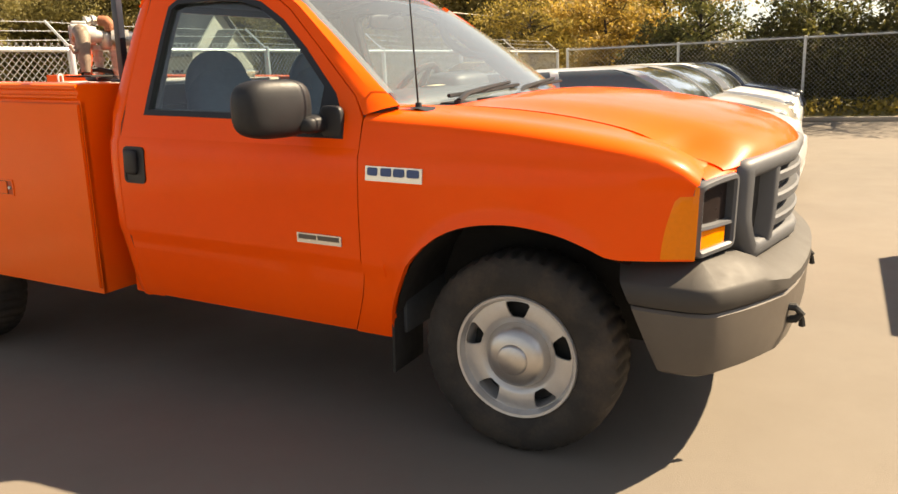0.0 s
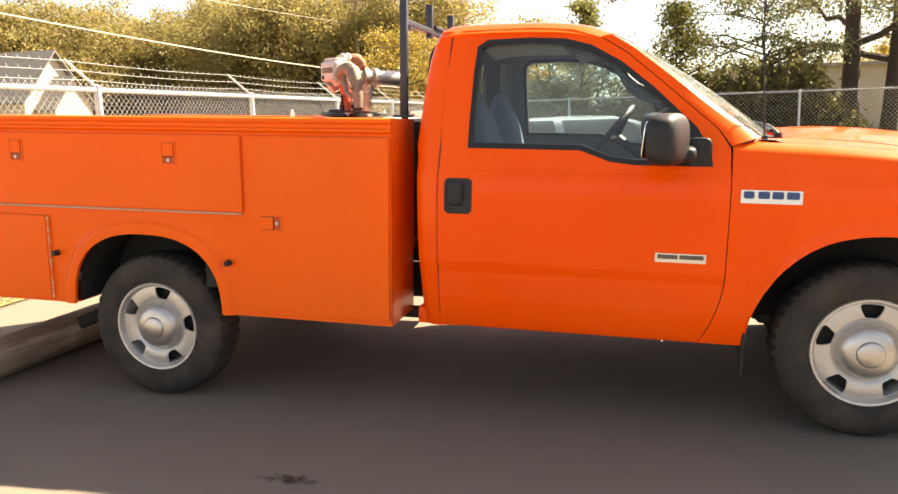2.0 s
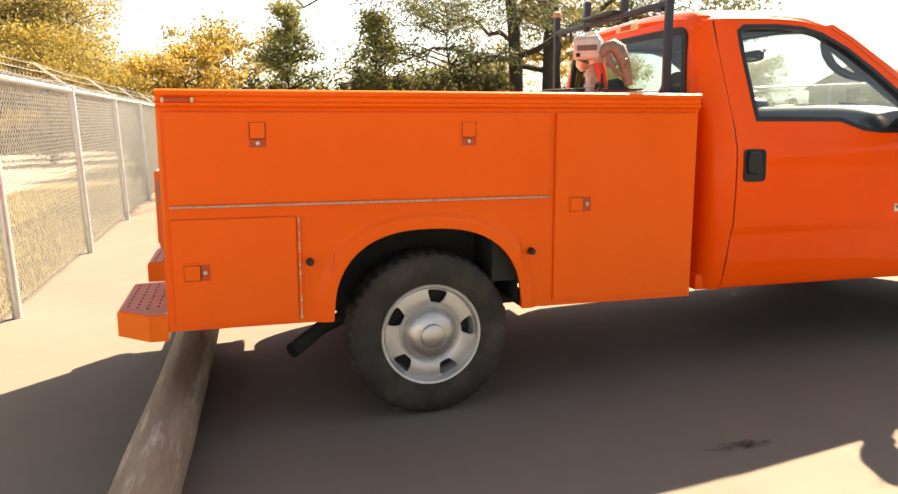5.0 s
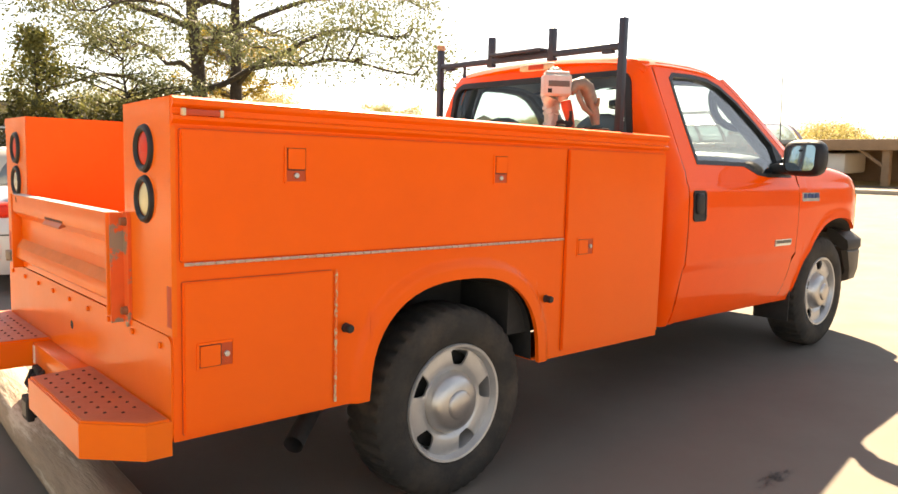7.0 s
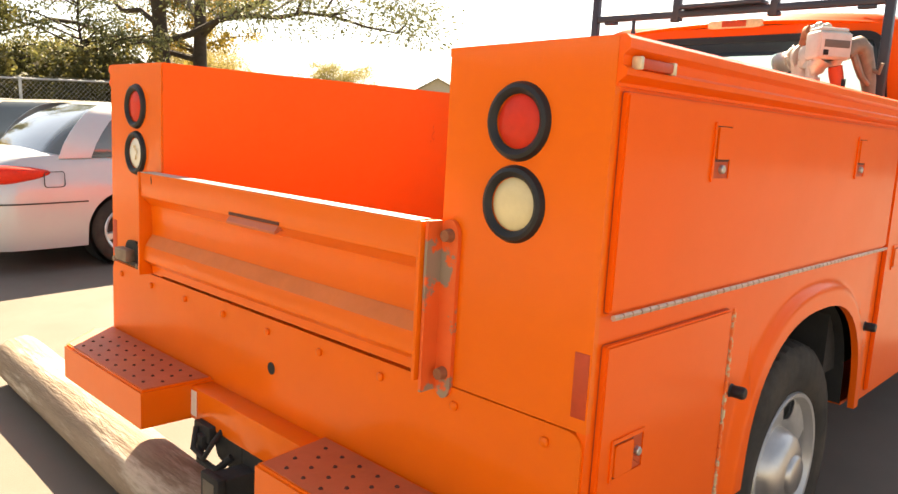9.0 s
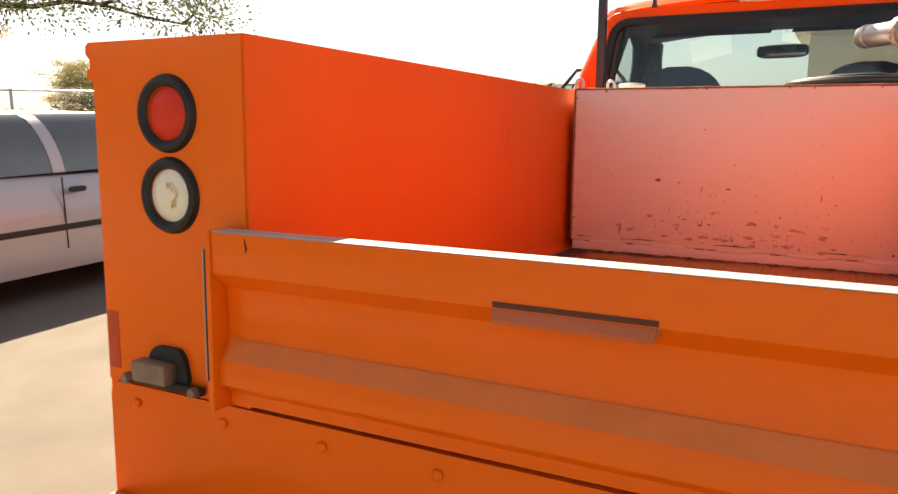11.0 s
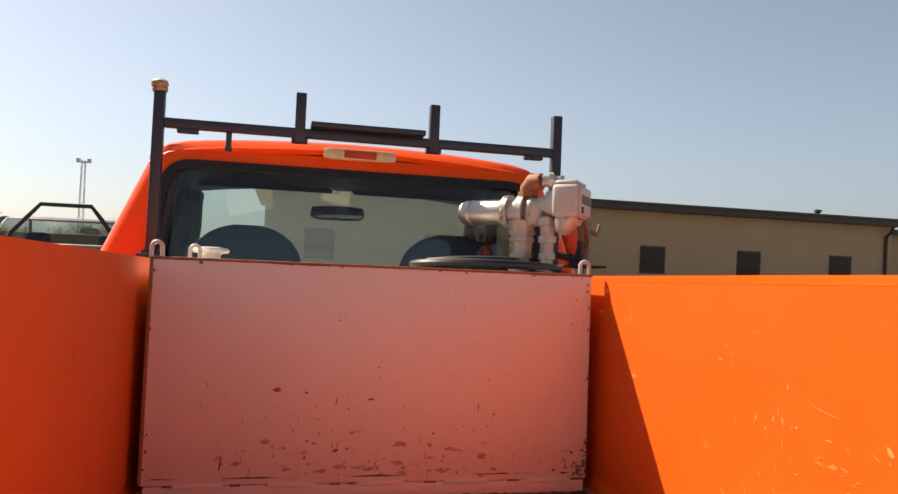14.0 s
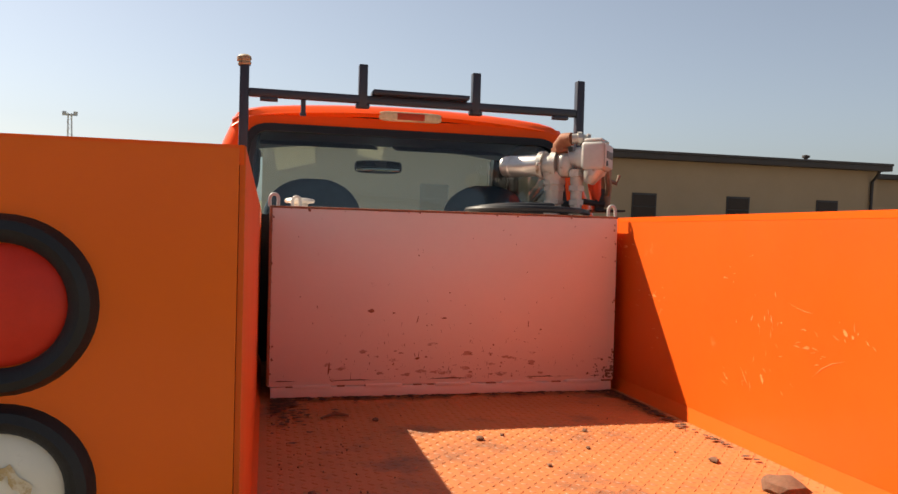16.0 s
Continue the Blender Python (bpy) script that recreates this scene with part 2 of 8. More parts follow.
def part(name, bm, material, parent, label="", angle=38):
    """Links bm as one mesh object under a thing or a part."""
    finish(bm, angle)
    me = bpy.data.meshes.new(name)
    bm.to_mesh(me)
    bm.free()
    me.materials.append(material)
    ob = new(name, me)
    ob.parent = parent
    return tagged(ob, label) if label else ob


def again(src, parent, m):
    """A further object on the mesh of src."""
    ob = new(src.name.split(".")[0], src.data)
    ob.parent = parent
    ob.matrix_basis = m
    if "label" in src:
        ob["label"] = src["label"]
    return ob


def solid(name, bm, material, label, category, m=None, group="", kind="", angle=38):
    ob = part(name, bm, material, None, "", angle)
    if m is not None:
        ob.matrix_basis = m
    return tagged(ob, label, category, group, kind)


def thing(name, label, category, m=None, group="", kind=""):
    ob = new(name)
    ob.empty_display_size = 0.2
    if m is not None:
        ob.matrix_basis = m
    return tagged(ob, label, category, group, kind)


def box(bm, a, b, bev=0.0, seg=2):
    x0, y0, z0 = (min(p, q) for p, q in zip(a, b))
    x1, y1, z1 = (max(p, q) for p, q in zip(a, b))
    v = [bm.verts.new(p) for p in ((x0, y0, z0), (x1, y0, z0), (x1, y1, z0), (x0, y1, z0), (x0, y0, z1), (x1, y0, z1), (x1, y1, z1), (x0, y1, z1))]
    fs = [bm.faces.new([v[i] for i in q]) for q in ((3, 2, 1, 0), (4, 5, 6, 7), (0, 1, 5, 4), (1, 2, 6, 5), (2, 3, 7, 6), (3, 0, 4, 7))]
    if bev:
        es = list({e for f in fs for e in f.edges})
        bmesh.ops.bevel(bm, geom=es, offset=bev, segments=seg, affect="EDGES", profile=0.5)
    return bm


def B(*boxes, bev=0.0):
    bm = bmesh.new()
    for a, b in boxes:
        box(bm, a, b, bev)
    return bm


def loft(bm, rings, closed=False, caps=False, skip=None):
    rows = [[bm.verts.new(p) for p in r] for r in rings]
    n = len(rows[0])
    for i in range(len(rows) - 1):
        for j in range(n if closed else n - 1):
            if skip and skip(i, j):
                continue
            k = (j + 1) % n
            bm.faces.new((rows[i][j], rows[i][k], rows[i + 1][k], rows[i + 1][j]))
    if caps:
        for r in (rows[0], rows[-1]):
            bm.faces.new(r)
    return rows


def tube(bm, pts, r, seg=8, caps=True):
    pts = [Vector(p) for p in pts]
    rings = []
    side = None
    for i, p in enumerate(pts):
        d = (pts[min(i + 1, len(pts) - 1)] - pts[max(i - 1, 0)]).normalized()
        if side is None:
            side = d.orthogonal().normalized()
        side = (side - d * side.dot(d)).normalized()
        up = d.cross(side)
        rr = r[i] if isinstance(r, (list, tuple)) else r
        rings.append([p + (side * math.cos(2 * math.pi * k / seg) + up * math.sin(2 * math.pi * k / seg)) * rr for k in range(seg)])
    loft(bm, rings, closed=True, caps=caps)
    return bm


def spin(bm, prof, origin, axis, seg=40, closed=False):
    """Turns a profile of (radius, height) about an axis."""
    axis = Vector(axis).normalized()
    u = axis.orthogonal().normalized()
    w = axis.cross(u)
    o = Vector(origin)
    rings = []
    for k in range(seg):
        a = 2 * math.pi * k / seg
        d = u * math.cos(a) + w * math.sin(a)
        rings.append([o + d * r + axis * h for r, h in prof])
    rings.append(rings[0])
    rows = [[bm.verts.new(p) for p in r] for r in rings[:-1]]
    n = len(prof)
    for k in range(seg):
        p, q = rows[k], rows[(k + 1) % seg]
        for j in range(n if closed else n - 1):
            i = (j + 1) % n
            bm.faces.new((p[j], p[i], q[i], q[j]))
    bmesh.ops.remove_doubles(bm, verts=[v for r in rows for v in r], dist=1e-6)
    return bm


def prism(bm, poly, to3d, d0, d1):
    """A flat outline of (a, b) made thick between depths d0 and d1."""
    lo = [bm.verts.new(to3d(a, b, d0)) for a, b in poly]
    hi = [bm.verts.new(to3d(a, b, d1)) for a, b in poly]
    bm.faces.new(lo[::-1])
    bm.faces.new(hi)
    n = len(poly)
    for i in range(n):
        bm.faces.new((lo[i], lo[(i + 1) % n], hi[(i + 1) % n], hi[i]))
    return bm


def ring(bm, outer, inner, to3d, d0, d1):
    """A flat frame between two outlines of equal count, thick from d0 to d1."""
    a, b, c, d = ([bm.verts.new(to3d(x, y, dd)) for x, y in o] for o, dd in ((outer, d0), (inner, d0), (inner, d1), (outer, d1)))
    n = len(outer)
    for i in range(n):
        k = (i + 1) % n
        for p, q in ((a, b), (b, c), (c, d), (d, a)):
            bm.faces.new((p[i], p[k], q[k], q[i]))
    return bm


def lerp(table, x):
    if x <= table[0][0]:
        return table[0][1]
    for (a, va), (b, vb) in zip(table, table[1:]):
        if x <= b:
            return va + (vb - va) * (x - a) / (b - a)
    return table[-1][1]


def curve(table, x):
    """Smooth reading of a table (Catmull-Rom)."""
    n = len(table)
    if x <= table[0][0]:
        return table[0][1]
    for i in range(n - 1):
        if x <= table[i + 1][0]:
            x0, y0 = table[i]
            x1, y1 = table[i + 1]
            m0 = (y1 - table[max(i - 1, 0)][1]) / (x1 - table[max(i - 1, 0)][0])
            m1 = (table[min(i + 2, n - 1)][1] - y0) / (table[min(i + 2, n - 1)][0] - x0)
            h = x1 - x0
            t = (x - x0) / h
            return (2 * t**3 - 3 * t**2 + 1) * y0 + (t**3 - 2 * t**2 + t) * h * m0 + (3 * t**2 - 2 * t**3) * y1 + (t**3 - t**2) * h * m1
    return table[-1][1]


def columns(bm, xs, lo, hi, rows, yf, sgn, thick=0.02):
    """A curved side panel: upright columns from lo(x) to hi(x), bulged by yf(x, z), with thickness."""
    outer, inner = [], []
    for x in xs:
        a, b = lo(x), hi(x)
        zs = [a + (b - a) * k / rows for k in range(rows + 1)]
        outer.append([bm.verts.new((x, sgn * yf(x, z), z)) for z in zs])
        inner.append([bm.verts.new((x, sgn * (yf(x, z) - thick), z)) for z in zs])
    for i in range(len(xs) - 1):
        for k in range(rows):
            bm.faces.new((outer[i][k], outer[i + 1][k], outer[i + 1][k + 1], outer[i][k + 1]))
            bm.faces.new((inner[i][k], inner[i][k + 1], inner[i + 1][k + 1], inner[i + 1][k]))
        for k in (0, rows):
            bm.faces.new((outer[i][k], outer[i + 1][k], inner[i + 1][k], inner[i][k]))
    for i in (0, len(xs) - 1):
        for k in range(rows):
            bm.faces.new((outer[i][k], outer[i][k + 1], inner[i][k + 1], inner[i][k]))
    return bm


def spread(a, b, n):
    return [a + (b - a) * i / n for i in range(n + 1)]


def arch_xs(c, r, n=18):
    """Stations along a wheel arch, close together at its steep ends."""
    return [c - r * math.cos(math.pi * i / n) for i in range(n + 1)]


def rounded(x0, x1, y0, y1, r, n=5):
    """Outline of a rectangle with rounded corners."""
    out = []
    for cx, cy, a0 in ((x1 - r, y1 - r, 0), (x0 + r, y1 - r, 90), (x0 + r, y0 + r, 180), (x1 - r, y0 + r, 270)):
        for k in range(n + 1):
            a = radians(a0 + 90 * k / n)
            out.append((cx + r * math.cos(a), cy + r * math.sin(a)))
    return out


def fillet(poly, r, n=4):
    """The outline with each of its corners rounded."""
    out = []
    m = len(poly)
    for i in range(m):
        p, q, t = Vector(poly[i - 1]), Vector(poly[i]), Vector(poly[(i + 1) % m])
        a, b = (p - q), (t - q)
        k = min(r, a.length * 0.45, b.length * 0.45)
        a, b = q + a.normalized() * k, q + b.normalized() * k
        for j in range(n + 1):
            u = j / n
            v = a * (1 - u) ** 2 + q * 2 * u * (1 - u) + b * u * u
            out.append((v.x, v.y))
    return out


def moulding(bm, outline, section, to3d):
    """A frame along an outline, whose section is a list of (inset, depth)."""
    loft(bm, [[to3d(a, b, d) for a, b in o + o[:1]] for o, d in ((shrink(outline, w), d) for w, d in section)])
    bmesh.ops.remove_doubles(bm, verts=bm.verts, dist=1e-5)
    return bm


def puff(bm, c, half, power=3.0, nu=20, nv=12, shape=None):
    """A soft-cornered block (superellipsoid)."""
    def s(v):
        return math.copysign(abs(v) ** (2 / power), v)
    rings = []
    for j in range(1, nv):
        t = -math.pi / 2 + math.pi * j / nv
        rr = []
        for i in range(nu):
            p = 2 * math.pi * i / nu
            q = Vector((half[0] * s(math.cos(t)) * s(math.cos(p)), half[1] * s(math.cos(t)) * s(math.sin(p)), half[2] * s(math.sin(t))))
            rr.append(Vector(c) + (shape(q) if shape else q))
        rings.append(rr)
    loft(bm, rings, closed=True, caps=True)
    return bm

# ---- the orange service truck ----
# Built level, x forward from the rear axle, then leaned nose-down by its empty rear springs.
RAKE = pose(0, 0, 0.021, 0, 2.2, 0)
truck = thing("service_truck", "orange single-cab pickup with a steel utility body, parked on asphalt", "truck", RAKE)

SIDE = [(0.46, 0.915), (0.52, 0.945), (0.62, 0.972), (0.74, 0.990), (0.795, 0.998), (0.806, 1.014), (1.0, 1.021), (1.15, 1.018), (1.225, 1.010), (1.245, 0.998), (1.30, 0.986), (1.342, 0.968), (1.85, 0.748), (1.92, 0.715)]


def cab_y(x, z):
    y = lerp(SIDE, z)
    if x < 1.52:
        y -= 0.08 * ((1.52 - x) / 0.12) ** 2
    if x > 3.55 and z < 1.3:
        y -= 0.16 * ((x - 3.55) / 0.55) ** 2
    return y


# doors with their window frames
FRAME_OUT = [(1.562, 1.25), (1.556, 1.45), (1.556, 1.70), (1.566, 1.85), (1.61, 1.888), (1.94, 1.897), (2.13, 1.886), (2.26, 1.848), (2.38, 1.775), (2.55, 1.635), (2.78, 1.44), (2.832, 1.36), (2.835, 1.25), (2.44, 1.25), (2.33, 1.25), (2.20, 1.25), (1.9, 1.25)]
FRAME_IN = [(1.690, 1.345), (1.686, 1.45), (1.684, 1.70), (1.690, 1.81), (1.735, 1.842), (1.94, 1.850), (2.10, 1.843), (2.22, 1.812), (2.36, 1.735), (2.50, 1.625), (2.69, 1.45), (2.752, 1.345), (2.760, 1.285), (2.44, 1.285), (2.33, 1.297), (2.20, 1.343), (1.9, 1.345)]


def shrink(poly, d):
    """The outline moved inwards by d."""
    n, out = len(poly), []
    area = sum(poly[i][0] * poly[(i + 1) % n][1] - poly[(i + 1) % n][0] * poly[i][1] for i in range(n))
    s = 1 if area > 0 else -1
    for i in range(n):
        p, q, r = Vector(poly[i - 1]), Vector(poly[i]), Vector(poly[(i + 1) % n])
        a, b = (q - p).normalized(), (r - q).normalized()
        na, nb = Vector((-a.y, a.x)) * s, Vector((-b.y, b.x)) * s
        m = (na + nb)
        m = m / max(0.5, m.dot(na))
        out.append((q.x + m.x * d, q.y + m.y * d))
    return out


def sweep_back(bm):
    """The shut line before the door bends backwards towards its foot."""
    for v in bm.verts:
        d = v.co.x - 2.839
        near = max(0.0, 1 - d / 0.095) if d > 0 else max(0.0, 1 + d / 0.5)
        v.co.x -= 0.085 * near * max(0.0, (0.80 - v.co.z) / 0.30) ** 1.8


def cab_door(sgn):
    def on(x, z, d):
        return (x, sgn * (cab_y(x, z) - d), z)
    bm = bmesh.new()
    columns(bm, spread(1.560, 2.836, 22), lambda x: 0.497, lambda x: 1.25, 26, cab_y, sgn, 0.045)
    ring(bm, FRAME_OUT, FRAME_IN, on, 0.0, 0.045)
    sweep_back(bm)
    door = part("door", bm, m_paint, truck)
    bm = bmesh.new()
    ring(bm, shrink(FRAME_OUT, 0.004), shrink(FRAME_IN, -0.002), on, 0.046, 0.056)
    part("frame_trim", bm, m_trim, door)
    bm = bmesh.new()
    ring(bm, shrink(FRAME_IN, -0.001), shrink(FRAME_IN, 0.022), on, -0.003, 0.058)
    prism(bm, [(2.63, 1.292), (2.752, 1.292), (2.745, 1.345), (2.68, 1.45), (2.63, 1.50)], on, -0.002, 0.02)
    part("window_seal", bm, m_black, door)
    bm = bmesh.new()
    bm.faces.new([bm.verts.new(on(x, z, 0.016)) for x, z in shrink(FRAME_IN, 0.012)])
    pane = part("window_pane", bm, m_glass, door)
    pane.visible_shadow = False
    # pull handle in a black cup
    bm = bmesh.new()
    cup = rounded(1.592, 1.720, 1.046, 1.208, 0.022)
    ring(bm, cup, shrink(cup, 0.012), on, -0.007, 0.02)
    prism(bm, shrink(cup, 0.010), on, -0.0045, 0.02)
    puff(bm, (1.645, sgn * (cab_y(1.645, 1.15) + 0.006), 1.140), (0.036, 0.017, 0.056), 4)
    spin(bm, [(0.0, 0.004), (0.008, 0.004), (0.010, 0.0)], (1.665, sgn * (cab_y(1.66, 1.07) + 0.0), 1.066), (0, sgn, 0), 12)
    part("door_handle", bm, m_black, door, "black plastic pull handle")
    # inner trim panel
    bm = bmesh.new()
    columns(bm, [1.52, 1.8, 2.15, 2.30, 2.45, 2.70, 2.90], lambda x: 0.52, lambda x: 1.33 if x < 2.2 else 1.295 if x < 2.4 else 1.272, 5, lambda x, z: 0.93, sgn, 0.03)
    box(bm, (1.75, sgn * 0.90, 1.02), (2.45, sgn * 0.85, 1.08), 0.015)
    part("trim_panel", bm, m_trim, door)
    # mirror on its arm
    bm = bmesh.new()

    def housing(q):
        q.z *= 1.0 + 0.25 * q.x
        q.x *= 1.0 - 0.8 * abs(q.z) if q.x > 0 else 1.0
        q.x -= sgn * 0.30 * q.y
        return q
    puff(bm, (2.565, sgn * 1.152, 1.402), (0.070, 0.138, 0.107), 3.4, 28, 16, housing)
    puff(bm, (2.63, sgn * 1.005, 1.338), (0.060, 0.085, 0.034), 3.5)
    puff(bm, (2.705, sgn * 0.975, 1.345), (0.05, 0.02, 0.062), 4)
    part("side_mirror", bm, m_black, door, "black plastic door mirror")
    bm = bmesh.new()
    plate = rounded(-0.096, 0.096, -0.074, 0.074, 0.03)
    prism(bm, plate, lambda a, b, d: (2.4965 - d - sgn * 0.30 * a + 0.09 * b, sgn * (1.152) + a, 1.402 + b), 0.0, 0.004)
    part("mirror_glass", bm, m_mirror, door, "silvered mirror glass")
    return door


for s in (-1, 1):
    cab_door(s)

# cab shell: rear wall with its corners, roof, pillars, sill
bm = bmesh.new()
REAR_X = [(0.48, 1.455), (0.80, 1.440), (1.25, 1.430), (1.50, 1.432), (1.76, 1.448), (1.86, 1.475), (1.905, 1.50)]
zs = [0.48, 0.56, 0.70, 0.80, 0.825, 1.0, 1.15, 1.225, 1.245, 1.30, 1.345, 1.45, 1.55, 1.65, 1.75, 1.815, 1.86, 1.885]
rings, lining = [], []
for z in zs:
    xr = curve(REAR_X, z)
    y0 = lerp(SIDE, z)
    half = [(1.640, y0 - 0.016), (1.566, y0 - 0.014), (1.550, y0 - 0.001), (1.545, y0 - 0.001)]
    cr = 0.115 if z < 1.32 else 0.075
    hole = 0.715 - 0.05 * max(0.0, z - 1.33) / 0.5
    for k in range(1, 6):
        a = math.pi / 2 * k / 6
        half.append((xr + (1.545 - xr) * (1 - math.sin(a)), y0 - cr * (1 - math.cos(a))))
    half += [(xr, min(y0 - cr, y0 - 0.05)), (xr - 0.004, min(hole, y0 - cr - 0.004)), (xr - 0.012, 0.35)]
    pts = [(x, -y, z) for x, y in half] + [(xr - 0.016, 0, z)] + [(x, y, z) for x, y in reversed(half)]
    rings.append(pts)
    inner = [(x + 0.018, y - 0.030) for x, y in half[3:]]
    lining.append([(x, -y, z) for x, y in inner] + [(xr + 0.002, 0, z)] + [(x, y, z) for x, y in reversed(inner)])
nh = 12
loft(bm, rings, skip=lambda i, j: 1.34 < zs[i] < 1.81 and nh - 2 <= j <= nh + 1)
part("cab_back", bm, m_paint, truck)
bm = bmesh.new()
loft(bm, lining, skip=lambda i, j: 1.34 < zs[i] < 1.81 and nh - 5 <= j <= nh - 2)
part("cab_lining", bm, m_trim, truck, "grey plastic rear wall lining")
for s in (-1, 1):
    bm = bmesh.new()
    loft(bm, [[(1.5505, s * (lerp(SIDE, z) - 0.005), z), (1.5615, s * (lerp(SIDE, z) - 0.005), z)] for z in zs[1:-1]])
    part("door_gap", bm, m_dark, truck)

bm = bmesh.new()
ROOF_Z = [(1.46, 1.855), (1.50, 1.885), (1.56, 1.903), (1.94, 1.912), (2.13, 1.902), (2.24, 1.880), (2.31, 1.856)]
rings = []
for x in (1.46, 1.475, 1.50, 1.53, 1.60, 1.75, 1.94, 2.05, 2.13, 2.20, 2.26, 2.31):
    ze = curve(ROOF_Z, x)
    row = []
    for y in spread(-0.748, 0.748, 24):
        c = max(0.0, 1 - (y / 0.748) ** 2)
        drop = 0.035 * max(0.0, (abs(y) - 0.65) / 0.098) ** 2
        bow = 0.035 * (1 - (y / 0.748) ** 2) if x > 2.2 else 0.0
        row.append((x + (0.02 * (1 - c) if x < 1.5 else 0) + (-0.02 + bow) * (x > 2.25), y, ze + 0.052 * c ** 0.8 - drop))
    rings.append(row)
loft(bm, rings)
roof = part("roof", bm, m_paint, truck)
sol = roof.modifiers.new("thick", "SOLIDIFY")
sol.thickness, sol.offset = 0.02, -1

for s in (-1, 1):
    bm = bmesh.new()
    rail_a = [(2.262, 1.852), (2.382, 1.779), (2.552, 1.639), (2.782, 1.444), (2.836, 1.372)]
    rail_b = [(2.325, 0.712, 1.860), (2.43, 0.738, 1.795), (2.61, 0.792, 1.665), (2.86, 0.868, 1.475), (2.955, 0.888, 1.408)]
    rows = []
    for (x, z), (xb, yb, zb) in zip(rail_a, rail_b):
        p, q = Vector((x, s * cab_y(x, z), z)), Vector((xb, s * yb, zb))
        mid = (p + q) / 2 + Vector((0.012, s * 0.012, 0.006))
        rows.append([p - Vector((0, s * 0.05, 0.01)), p, mid, q, q - Vector((0.03, s * 0.03, 0.02))])
    loft(bm, rows)
    part("windscreen_pillar", bm, m_paint, truck)
    bm = bmesh.new()
    loft(bm, [[r[0] - Vector((0.0, s * 0.004, 0.002))] + [r[k] - Vector((0.010, s * 0.018, 0.012)) * w for k, w in ((1, 0.6), (2, 1.0), (3, 0.8))] + [r[4] - Vector((0.004, s * 0.004, 0.004))] for r in rows])
    part("pillar_cover", bm, m_trim, truck)
    bm = B(((1.43, s * 0.90, 0.475), (2.90, s * 0.70, 0.56)), bev=0.015)
    part("sill", bm, m_paint, truck)

# glass
bm = bmesh.new()
rows = []
for k in range(11):
    t = k / 10
    row = []
    for y in spread(-1, 1, 16):
        c = 1 - y * y
        top = Vector((2.318 - 0.02 + 0.02 * c, y * 0.716, 1.858 + 0.050 * c))
        low = Vector((2.955 + 0.13 * c, y * 0.888, 1.405 + 0.012 * c))
        p = top.lerp(low, t)
        p += Vector((0.03, 0, 0.03)) * (4 * t * (1 - t)) * 0.6
        row.append(p)
    rows.append(row)
loft(bm, rows)
shield = part("windscreen", bm, m_shield, truck)
shield.visible_shadow = False
bm = bmesh.new()
loft(bm, [[p + Vector((0.004, 0, 0.005)) for p in rows[0]], [p + Vector((0.004, 0, 0.005)) for p in rows[1]]])
part("sun_strip", bm, m_glass2, truck)
bm = bmesh.new()


def back_at(y, z, d):
    return (curve(REAR_X, z) - 0.016 + 0.012 * (y / 0.65) ** 2 - d, y, z)


win = fillet([(-0.760, 1.328), (0.760, 1.328), (0.690, 1.838), (-0.690, 1.838)], 0.10, 6)
ring(bm, win, shrink(win, 0.034), back_at, 0.013, -0.02)
part("rear_window_seal", bm, m_black, truck)
bm = bmesh.new()
loft(bm, [[back_at(y, z, -0.002) for y in spread(-0.70 + 0.06 * (z - 1.36) / 0.455, 0.70 - 0.06 * (z - 1.36) / 0.455, 10)] for z in spread(1.36, 1.815, 6)])
rear_pane = part("rear_window", bm, m_glass2, truck)
rear_pane.visible_shadow = False

# hood and fenders
HOOD_Z = [(2.95, 1.412), (3.15, 1.424), (3.40, 1.420), (3.62, 1.405), (3.85, 1.378), (4.05, 1.342), (4.18, 1.306), (4.26, 1.264), (4.285, 1.235)]
RIDGE = [(2.84, 1.395), (3.0, 1.388), (3.24, 1.378), (3.55, 1.354), (3.80, 1.318), (3.92, 1.288), (4.0, 1.252), (4.04, 1.222), (4.07, 1.198), (4.1, 1.190)]


def hood_z(x, y):
    a = abs(y)
    zc = curve(HOOD_Z, x)
    zr = curve(RIDGE, min(x, 4.1))
    if a < 0.50:
        return zc + 0.018 * (1 - (a / 0.5) ** 2)
    t = (a - 0.50) / 0.24
    t = t * t * (3 - 2 * t)
    return zc + (zr + 0.45 * (zc - zr) - zc) * t


bm = bmesh.new()
rows = []
for i in range(31):
    u = i / 30
    row = []
    for y in spread(-0.735, 0.735, 36):
        xf = 4.292 - 0.185 * (abs(y) / 0.735) ** 2.2
        xr = 3.165 - 0.13 * (y / 0.735) ** 2
        x = xr + (xf - xr) * (1 - max(0.0, 1 - u) ** 1.35)
        xz = 2.95 + (x - xr) / (xf - xr) * (4.285 - 2.95)
        row.append((x, y, hood_z(xz, y) - (0.012 if i == 0 else 0)))
    rows.append(row)
rows.append([(x - 0.02, y, z - 0.03) for x, y, z in rows[-1]])
loft(bm, rows)
hood = part("hood", bm, m_paint, truck)
sol = hood.modifiers.new("thick", "SOLIDIFY")
sol.thickness, sol.offset = 0.015, -1

FARCH = [(2.934, 0.44), (2.946, 0.58), (2.972, 0.68), (3.055, 0.840), (3.21, 0.968), (3.41, 1.018), (3.62, 1.003), (3.76, 0.950), (3.83, 0.908)]


